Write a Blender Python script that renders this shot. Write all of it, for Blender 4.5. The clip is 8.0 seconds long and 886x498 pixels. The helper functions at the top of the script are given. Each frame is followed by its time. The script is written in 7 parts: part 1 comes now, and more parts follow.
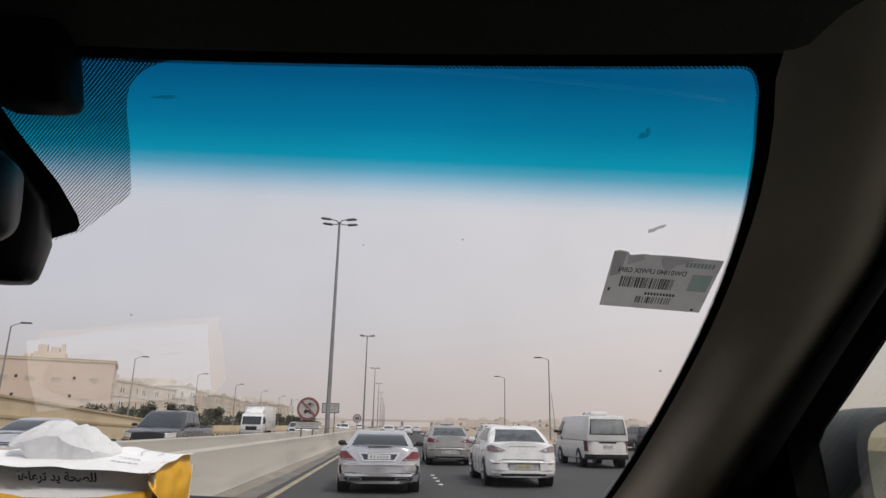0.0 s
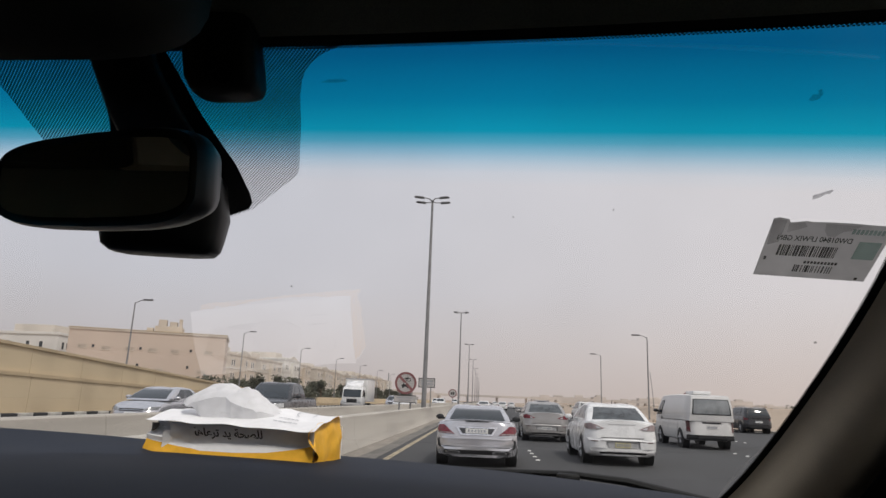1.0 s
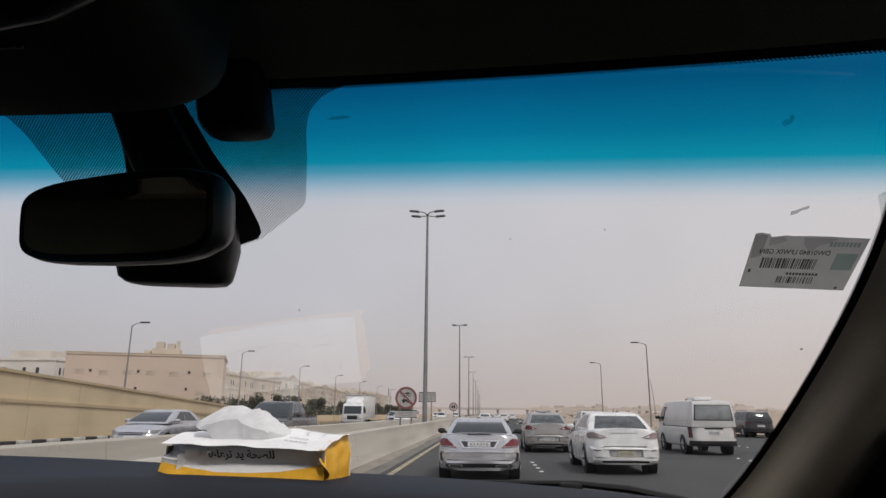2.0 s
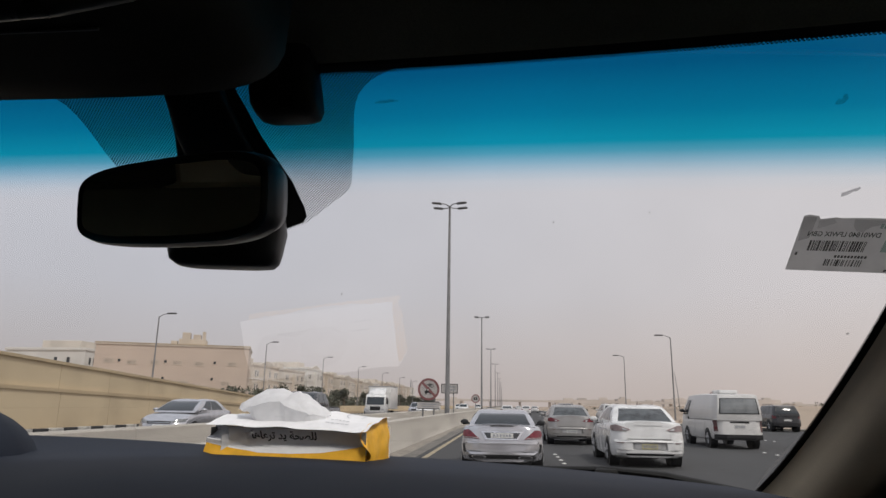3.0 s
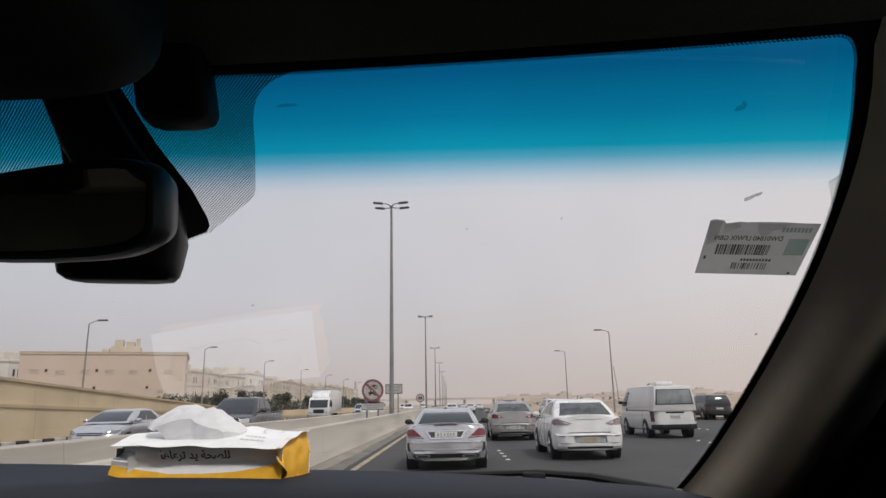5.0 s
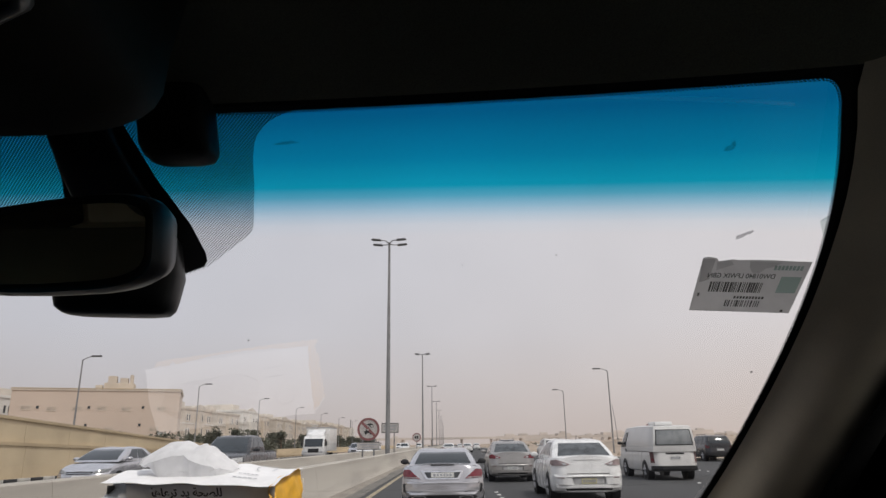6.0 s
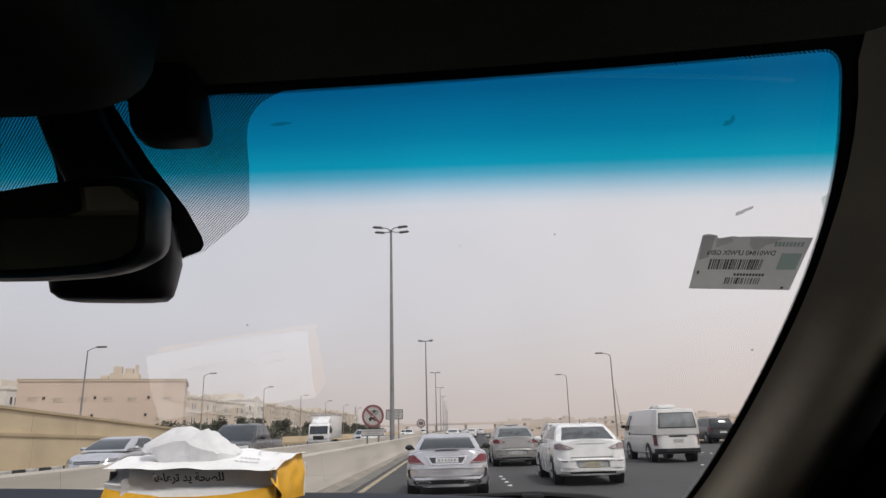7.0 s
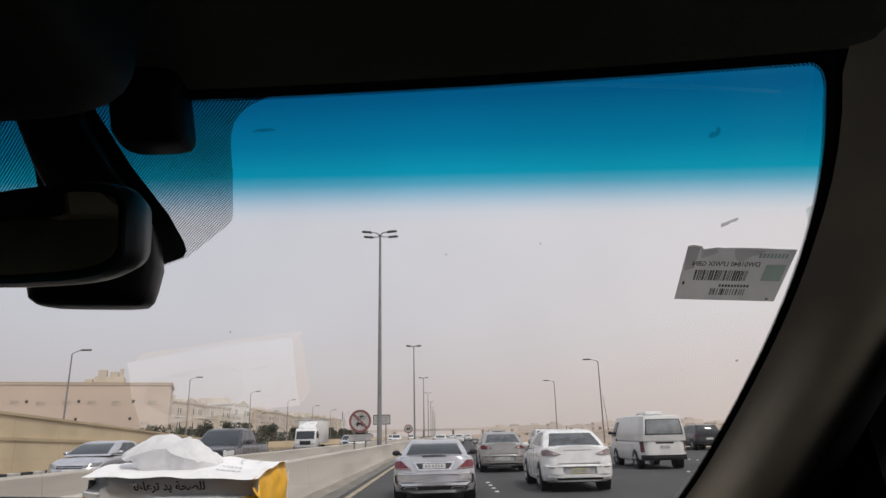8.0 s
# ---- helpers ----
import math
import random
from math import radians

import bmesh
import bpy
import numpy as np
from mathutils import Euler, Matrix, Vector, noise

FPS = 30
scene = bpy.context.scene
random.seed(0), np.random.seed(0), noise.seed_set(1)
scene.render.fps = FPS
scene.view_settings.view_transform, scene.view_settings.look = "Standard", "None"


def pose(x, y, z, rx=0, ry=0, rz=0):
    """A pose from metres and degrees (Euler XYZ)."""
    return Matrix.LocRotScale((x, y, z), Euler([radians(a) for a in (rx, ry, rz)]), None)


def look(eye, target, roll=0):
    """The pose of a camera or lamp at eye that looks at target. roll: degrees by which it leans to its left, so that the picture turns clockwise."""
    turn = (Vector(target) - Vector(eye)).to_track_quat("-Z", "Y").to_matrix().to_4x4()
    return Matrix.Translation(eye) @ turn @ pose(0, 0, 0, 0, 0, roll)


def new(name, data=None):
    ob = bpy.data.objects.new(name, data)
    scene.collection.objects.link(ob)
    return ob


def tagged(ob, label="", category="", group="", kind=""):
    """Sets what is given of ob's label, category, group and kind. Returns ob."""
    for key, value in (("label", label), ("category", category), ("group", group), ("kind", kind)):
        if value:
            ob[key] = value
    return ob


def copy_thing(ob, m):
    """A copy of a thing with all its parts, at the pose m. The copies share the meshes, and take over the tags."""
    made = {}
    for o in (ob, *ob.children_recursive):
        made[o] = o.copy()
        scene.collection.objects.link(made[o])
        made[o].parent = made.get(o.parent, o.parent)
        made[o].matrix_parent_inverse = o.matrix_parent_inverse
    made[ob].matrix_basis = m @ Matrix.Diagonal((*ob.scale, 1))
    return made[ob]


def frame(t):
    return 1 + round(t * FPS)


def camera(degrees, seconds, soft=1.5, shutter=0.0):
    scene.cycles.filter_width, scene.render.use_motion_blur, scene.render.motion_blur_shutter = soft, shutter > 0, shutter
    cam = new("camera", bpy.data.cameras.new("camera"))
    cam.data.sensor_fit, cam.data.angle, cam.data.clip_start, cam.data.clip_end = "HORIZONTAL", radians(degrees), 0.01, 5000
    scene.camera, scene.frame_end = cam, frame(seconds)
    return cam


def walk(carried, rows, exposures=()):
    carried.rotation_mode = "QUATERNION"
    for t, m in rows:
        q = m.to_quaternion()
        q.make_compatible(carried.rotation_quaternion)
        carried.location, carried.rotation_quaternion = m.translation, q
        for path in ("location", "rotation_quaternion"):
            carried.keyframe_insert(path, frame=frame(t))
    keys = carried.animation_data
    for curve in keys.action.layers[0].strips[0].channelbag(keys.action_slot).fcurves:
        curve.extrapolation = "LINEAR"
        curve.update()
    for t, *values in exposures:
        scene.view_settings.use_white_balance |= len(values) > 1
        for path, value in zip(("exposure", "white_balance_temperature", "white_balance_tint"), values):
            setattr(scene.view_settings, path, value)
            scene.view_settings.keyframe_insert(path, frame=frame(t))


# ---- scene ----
# The place is a car on a motorway: x to the car's right, y ahead, z up from the road.
cam = camera(68.0, 8.0, soft=1.5, shutter=0.0)
PATH = [
    (0, 0.3853, 0.2368, 1.4308, -4.51, 15.16, -1.00),
    (0.2, 0.3840, 0.2300, 1.4403, -3.82, 16.10, -0.65),
    (0.5, 0.3676, 0.2192, 1.4384, -0.24, 14.76, -1.41),
    (0.7, 0.3515, 0.2208, 1.4385, 0.82, 14.40, -1.01),
    (1, 0.3331, 0.2221, 1.4204, 3.48, 12.94, -2.20),
    (1.2, 0.3167, 0.2174, 1.3966, 5.75, 11.10, -3.36),
    (1.5, 0.3148, 0.2073, 1.4205, 4.66, 14.25, -1.99),
    (1.7, 0.3306, 0.1863, 1.4243, 3.57, 14.42, -0.41),
    (2.8, 0.3252, 0.2000, 1.4115, 3.83, 12.55, -0.84),
    (3, 0.3097, 0.1839, 1.4120, 5.43, 13.37, -0.86),
    (3.5, 0.3238, 0.1851, 1.4203, 3.36, 14.73, 0.24),
    (4, 0.3257, 0.1860, 1.4188, 2.88, 13.86, 0.37),
    (4.5, 0.3348, 0.1969, 1.4203, 0.96, 13.33, 0.74),
    (4.7, 0.3372, 0.1991, 1.4264, 0.86, 13.29, 1.29),
    (5.8, 0.3391, 0.2057, 1.4157, 0.33, 14.56, 0.40),
    (6, 0.3400, 0.1964, 1.4220, 0.49, 16.54, 0.85),
    (6.5, 0.3379, 0.1916, 1.4186, 1.25, 17.10, 0.41),
    (7, 0.3438, 0.2020, 1.4177, 0.85, 15.40, 1.53),
    (7.5, 0.3466, 0.1998, 1.4147, 0.21, 15.64, 0.64),
    (8, 0.3473, 0.2048, 1.4217, -0.20, 15.82, 1.30),
]
# the phone's own slow brightening and darkening
EXPOSURE = [(0, 0.05), (0.5, 0.10), (1, 0.03), (1.5, -0.08), (3, -0.07), (3.5, -0.02), (4, 0.02), (4.5, 0.03), (6, 0.03), (6.5, 0.10), (7, 0.14), (7.5, 0.10), (8, 0.06)]
walk(cam, [(t, pose(x, y, z, 90 + pitch, roll, yaw)) for t, x, y, z, yaw, pitch, roll in PATH], EXPOSURE)

# ---- light: a dusty, hazy midday sky and a veiled sun ----
SUN_ELEVATION, SUN_TURN = 55.0, 140.0
world = bpy.data.worlds.new("world")
scene.world = world
world.use_nodes = True
wn, wl = world.node_tree.nodes, world.node_tree.links
wn.clear()
w_out, w_bg = wn.new("ShaderNodeOutputWorld"), wn.new("ShaderNodeBackground")
w_sky = wn.new("ShaderNodeTexSky")
w_sky.sky_type, w_sky.sun_disc = "NISHITA", False
w_sky.sun_elevation, w_sky.sun_rotation = radians(SUN_ELEVATION), radians(SUN_TURN)
w_sky.dust_density, w_sky.air_density, w_sky.ozone_density = 6.0, 1.0, 1.0
w_geo, w_sep, w_ramp = wn.new("ShaderNodeTexCoord"), wn.new("ShaderNodeSeparateXYZ"), wn.new("ShaderNodeValToRGB")
w_scale, w_mix = wn.new("ShaderNodeVectorMath"), wn.new("ShaderNodeMix")
w_scale.operation = "SCALE"
w_scale.inputs["Scale"].default_value = 0.09
w_mix.data_type = "RGBA"
w_mix.inputs["Factor"].default_value = 0.9
w_ramp.color_ramp.elements[0].position, w_ramp.color_ramp.elements[0].color = 0.0, (0.55, 0.475, 0.445, 1)
w_ramp.color_ramp.elements[1].position, w_ramp.color_ramp.elements[1].color = 0.55, (0.638, 0.642, 0.684, 1)
w_mid = w_ramp.color_ramp.elements.new(0.16)
w_mid.color = (0.597, 0.568, 0.582, 1)
wl.new(w_geo.outputs["Generated"], w_sep.inputs[0])
wl.new(w_sep.outputs["Z"], w_ramp.inputs[0])
wl.new(w_sky.outputs[0], w_scale.inputs[0])
wl.new(w_scale.outputs[0], w_mix.inputs["A"])
wl.new(w_ramp.outputs[0], w_mix.inputs["B"])
# thin uneven cloud, and a warmer dusty side
w_noise, w_cloud, w_side, w_warm, w_mul, w_mul2 = (wn.new("ShaderNode" + k) for k in ("TexNoise", "MapRange", "MapRange", "Mix", "VectorMath", "VectorMath"))
w_noise.inputs["Scale"].default_value, w_noise.inputs["Detail"].default_value = 3.5, 4
w_cloud.inputs["From Min"].default_value, w_cloud.inputs["From Max"].default_value = 0.3, 0.7
w_cloud.inputs["To Min"].default_value, w_cloud.inputs["To Max"].default_value = 0.96, 1.05
w_side.inputs["From Min"].default_value, w_side.inputs["From Max"].default_value = -0.45, 0.55
w_warm.data_type = "RGBA"
w_warm.inputs["A"].default_value, w_warm.inputs["B"].default_value = (0.885, 0.908, 0.940, 1), (1.055, 1.02, 0.988, 1)
w_mul.operation = w_mul2.operation = "MULTIPLY"
wl.new(w_geo.outputs["Generated"], w_noise.inputs["Vector"])
wl.new(w_noise.outputs["Fac"], w_cloud.inputs["Value"])
wl.new(w_sep.outputs["X"], w_side.inputs["Value"])
wl.new(w_side.outputs[0], w_warm.inputs["Factor"])
wl.new(w_mix.outputs["Result"], w_mul.inputs[0])
wl.new(w_warm.outputs["Result"], w_mul.inputs[1])
wl.new(w_mul.outputs[0], w_mul2.inputs[0])
wl.new(w_cloud.outputs[0], w_mul2.inputs[1])
wl.new(w_mul2.outputs[0], w_bg.inputs[0])
wl.new(w_bg.outputs[0], w_out.inputs[0])
w_bg.inputs["Strength"].default_value = 1.3

sun = new("sun", bpy.data.lights.new("sun", "SUN"))
sun.data.energy, sun.data.angle, sun.data.color = 1.9, radians(9), (1.0, 0.95, 0.88)
_s = Vector((math.sin(radians(SUN_TURN)) * math.cos(radians(SUN_ELEVATION)), math.cos(radians(SUN_TURN)) * math.cos(radians(SUN_ELEVATION)), math.sin(radians(SUN_ELEVATION))))
sun.matrix_world = look(_s * 60, (0, 0, 0))


# ---- materials ----
def nodes_of(name):
    m = bpy.data.materials.new(name)
    m.use_nodes = True
    n = m.node_tree.nodes
    n.clear()
    out = n.new("ShaderNodeOutputMaterial")
    return m, n, m.node_tree.links, out


def surface(name, color, rough=0.6, metal=0.0, grain=40.0, vary=0.12, bump=0.0, stain=2.0, stain_amount=0.15, coat=0.0, spread=0.0, spec=0.5, second=None, along=0.0):
    """A principled surface with fine grain, broad stains and a little relief; spread varies alike pieces; along draws the stains out down the road."""
    m, n, l, out = nodes_of(name)
    p = n.new("ShaderNodeBsdfPrincipled")
    tc, fine, broad = n.new("ShaderNodeTexCoord"), n.new("ShaderNodeTexNoise"), n.new("ShaderNodeTexNoise")
    fine.inputs["Scale"].default_value, fine.inputs["Detail"].default_value = grain, 4
    broad.inputs["Scale"].default_value, broad.inputs["Detail"].default_value = stain, 5
    l.new(tc.outputs["Object"], fine.inputs["Vector"])
    if along:
        geo, mp = n.new("ShaderNodeNewGeometry"), n.new("ShaderNodeMapping")
        mp.inputs["Scale"].default_value = (1.0, along, 1.0)
        l.new(geo.outputs["Position"], mp.inputs[0])
        l.new(mp.outputs[0], broad.inputs["Vector"])
    else:
        l.new(tc.outputs["Object"], broad.inputs["Vector"])
    base = n.new("ShaderNodeMix")
    base.data_type = "RGBA"
    dark = second or [c * (1 - 2.2 * stain_amount) for c in color]
    base.inputs["A"].default_value, base.inputs["B"].default_value = (*dark, 1), (*color, 1)
    ramp = n.new("ShaderNodeMapRange")
    ramp.inputs["From Min"].default_value, ramp.inputs["From Max"].default_value = 0.32, 0.58
    l.new(broad.outputs["Fac"], ramp.inputs["Value"])
    l.new(ramp.outputs[0], base.inputs["Factor"])
    hsv, val = n.new("ShaderNodeHueSaturation"), n.new("ShaderNodeMapRange")
    val.inputs["To Min"].default_value, val.inputs["To Max"].default_value = 1 - vary, 1 + vary
    val.inputs["From Min"].default_value, val.inputs["From Max"].default_value = 0.3, 0.7
    l.new(fine.outputs["Fac"], val.inputs["Value"])
    source = val.outputs[0]
    if spread:
        info, mul, rnd = n.new("ShaderNodeObjectInfo"), n.new("ShaderNodeMath"), n.new("ShaderNodeMapRange")
        rnd.inputs["To Min"].default_value, rnd.inputs["To Max"].default_value = 1 - spread, 1 + spread
        l.new(info.outputs["Random"], rnd.inputs["Value"])
        mul.operation = "MULTIPLY"
        l.new(source, mul.inputs[0])
        l.new(rnd.outputs[0], mul.inputs[1])
        source = mul.outputs[0]
    l.new(source, hsv.inputs["Value"])
    l.new(base.outputs["Result"], hsv.inputs["Color"])
    l.new(hsv.outputs[0], p.inputs["Base Color"])
    rr = n.new("ShaderNodeMapRange")
    rr.inputs["To Min"].default_value, rr.inputs["To Max"].default_value = max(0.02, rough - 0.08), min(1, rough + 0.08)
    l.new(broad.outputs["Fac"], rr.inputs["Value"])
    l.new(rr.outputs[0], p.inputs["Roughness"])
    p.inputs["Metallic"].default_value = metal
    p.inputs["Specular IOR Level"].default_value = spec
    p.inputs["Coat Weight"].default_value = coat
    p.inputs["Coat Roughness"].default_value = 0.06
    if bump:
        b = n.new("ShaderNodeBump")
        b.inputs["Strength"].default_value, b.inputs["Distance"].default_value = bump, 0.3 / grain
        l.new(fine.outputs["Fac"], b.inputs["Height"])
        l.new(b.outputs[0], p.inputs["Normal"])
    l.new(p.outputs[0], out.inputs[0])
    return m


def sheen(n, l, least):
    """How much a glass sheet reflects: little head-on, more at a slant."""
    lw, pw, ma = n.new("ShaderNodeLayerWeight"), n.new("ShaderNodeMath"), n.new("ShaderNodeMath")
    lw.inputs["Blend"].default_value = 0.5
    pw.operation, ma.operation = "POWER", "MULTIPLY_ADD"
    l.new(lw.outputs["Facing"], pw.inputs[0])
    pw.inputs[1].default_value = 5.0
    l.new(pw.outputs[0], ma.inputs[0])
    ma.inputs[1].default_value, ma.inputs[2].default_value = 1.0 - least, least
    return ma.outputs[0]


def pane(name, tint, gloss_rough=0.02, least=0.07):
    """Clear thin glass: a tinted see-through sheet with a real reflection."""
    m, n, l, out = nodes_of(name)
    t, g, mix = n.new("ShaderNodeBsdfTransparent"), n.new("ShaderNodeBsdfGlossy"), n.new("ShaderNodeMixShader")
    t.inputs[0].default_value = (*tint, 1)
    g.inputs["Roughness"].default_value = gloss_rough
    l.new(sheen(n, l, least), mix.inputs[0])
    l.new(t.outputs[0], mix.inputs[1])
    l.new(g.outputs[0], mix.inputs[2])
    l.new(mix.outputs[0], out.inputs[0])
    return m


def windscreen_glass():
    """Windscreen glass with the blue shade band that fades out downwards."""
    m, n, l, out = nodes_of("windscreen_glass")
    t, g, mix = n.new("ShaderNodeBsdfTransparent"), n.new("ShaderNodeBsdfGlossy"), n.new("ShaderNodeMixShader")
    tc, sep, sq, add, rng, ramp = (n.new("ShaderNode" + k) for k in ("TexCoord", "SeparateXYZ", "Math", "Math", "MapRange", "ValToRGB"))
    l.new(tc.outputs["Object"], sep.inputs[0])
    sq.operation, add.operation = "MULTIPLY", "MULTIPLY_ADD"
    l.new(sep.outputs["X"], sq.inputs[0])
    l.new(sep.outputs["X"], sq.inputs[1])
    l.new(sq.outputs[0], add.inputs[0])
    add.inputs[1].default_value = 0.052
    l.new(sep.outputs["Z"], add.inputs[2])
    rng.inputs["From Min"].default_value, rng.inputs["From Max"].default_value = 1.606, 1.687
    l.new(add.outputs[0], rng.inputs["Value"])
    l.new(rng.outputs[0], ramp.inputs[0])
    e = ramp.color_ramp.elements
    e[0].position, e[0].color = 0.10, (0.925, 0.935, 0.94, 1)
    e[1].position, e[1].color = 0.95, (0.001, 0.130, 0.29, 1)
    for pos, c in ((0.19, (0.86, 0.915, 0.945)), (0.26, (0.66, 0.82, 0.91)), (0.33, (0.38, 0.665, 0.82)), (0.40, (0.12, 0.505, 0.675)), (0.47, (0.006, 0.405, 0.575)), (0.66, (0.002, 0.255, 0.44))):
        x = e.new(pos)
        x.color = (*c, 1)
    l.new(ramp.outputs[0], t.inputs[0])
    g.inputs["Roughness"].default_value = 0.0
    l.new(sheen(n, l, 0.105), mix.inputs[0])
    l.new(t.outputs[0], mix.inputs[1])
    l.new(g.outputs[0], mix.inputs[2])
    l.new(mix.outputs[0], out.inputs[0])
    return m


def dotted_print(name, pitch, size, turn, fade=None):
    """Black ceramic dots printed on clear glass; fade: (lower v, its dot size, upper v), dots growing upwards."""
    m, n, l, out = nodes_of(name)
    t, d, mix = n.new("ShaderNodeBsdfTransparent"), n.new("ShaderNodeBsdfPrincipled"), n.new("ShaderNodeMixShader")
    d.inputs["Base Color"].default_value, d.inputs["Roughness"].default_value = (0.012, 0.012, 0.013, 1), 0.5
    tc, mp, fr, sub, ln, lt = (n.new("ShaderNode" + k) for k in ("TexCoord", "Mapping", "VectorMath", "VectorMath", "VectorMath", "Math"))
    l.new(tc.outputs["UV"], mp.inputs[0])
    mp.inputs["Scale"].default_value = (1 / pitch, 1 / pitch, 0)
    mp.inputs["Rotation"].default_value = (0, 0, radians(turn))
    fr.operation, sub.operation, ln.operation, lt.operation = "FRACTION", "SUBTRACT", "LENGTH", "LESS_THAN"
    sub.inputs[1].default_value = (0.5, 0.5, 0)
    l.new(mp.outputs[0], fr.inputs[0])
    l.new(fr.outputs[0], sub.inputs[0])
    l.new(sub.outputs[0], ln.inputs[0])
    l.new(ln.outputs["Value"], lt.inputs[0])
    lt.inputs[1].default_value = size
    if fade:
        sp, mr = n.new("ShaderNodeSeparateXYZ"), n.new("ShaderNodeMapRange")
        l.new(tc.outputs["UV"], sp.inputs[0])
        l.new(sp.outputs["Y"], mr.inputs["Value"])
        mr.inputs["From Min"].default_value, mr.inputs["From Max"].default_value = fade[0], fade[2]
        mr.inputs["To Min"].default_value, mr.inputs["To Max"].default_value = fade[1], size
        l.new(mr.outputs[0], lt.inputs[1])
    l.new(lt.outputs[0], mix.inputs[0])
    l.new(t.outputs[0], mix.inputs[1])
    l.new(d.outputs[0], mix.inputs[2])
    l.new(mix.outputs[0], out.inputs[0])
    return m


def paper_backlit(name, color, through_amount, rough=0.75):
    """Paper that lets part of the light behind it through."""
    m, n, l, out = nodes_of(name)
    d, t, mix = n.new("ShaderNodeBsdfPrincipled"), n.new("ShaderNodeBsdfTranslucent"), n.new("ShaderNodeMixShader")
    tc, ns, hsv, mr = (n.new("ShaderNode" + k) for k in ("TexCoord", "TexNoise", "HueSaturation", "MapRange"))
    ns.inputs["Scale"].default_value, ns.inputs["Detail"].default_value = 60, 6
    l.new(tc.outputs["Object"], ns.inputs["Vector"])
    l.new(ns.outputs["Fac"], mr.inputs["Value"])
    mr.inputs["To Min"].default_value, mr.inputs["To Max"].default_value = 0.82, 1.14
    l.new(mr.outputs[0], hsv.inputs["Value"])
    hsv.inputs["Color"].default_value = (*color, 1)
    l.new(hsv.outputs[0], d.inputs["Base Color"])
    l.new(hsv.outputs[0], t.inputs[0])
    d.inputs["Roughness"].default_value = rough
    mix.inputs[0].default_value = through_amount
    l.new(d.outputs[0], mix.inputs[1])
    l.new(t.outputs[0], mix.inputs[2])
    l.new(mix.outputs[0], out.inputs[0])
    return m


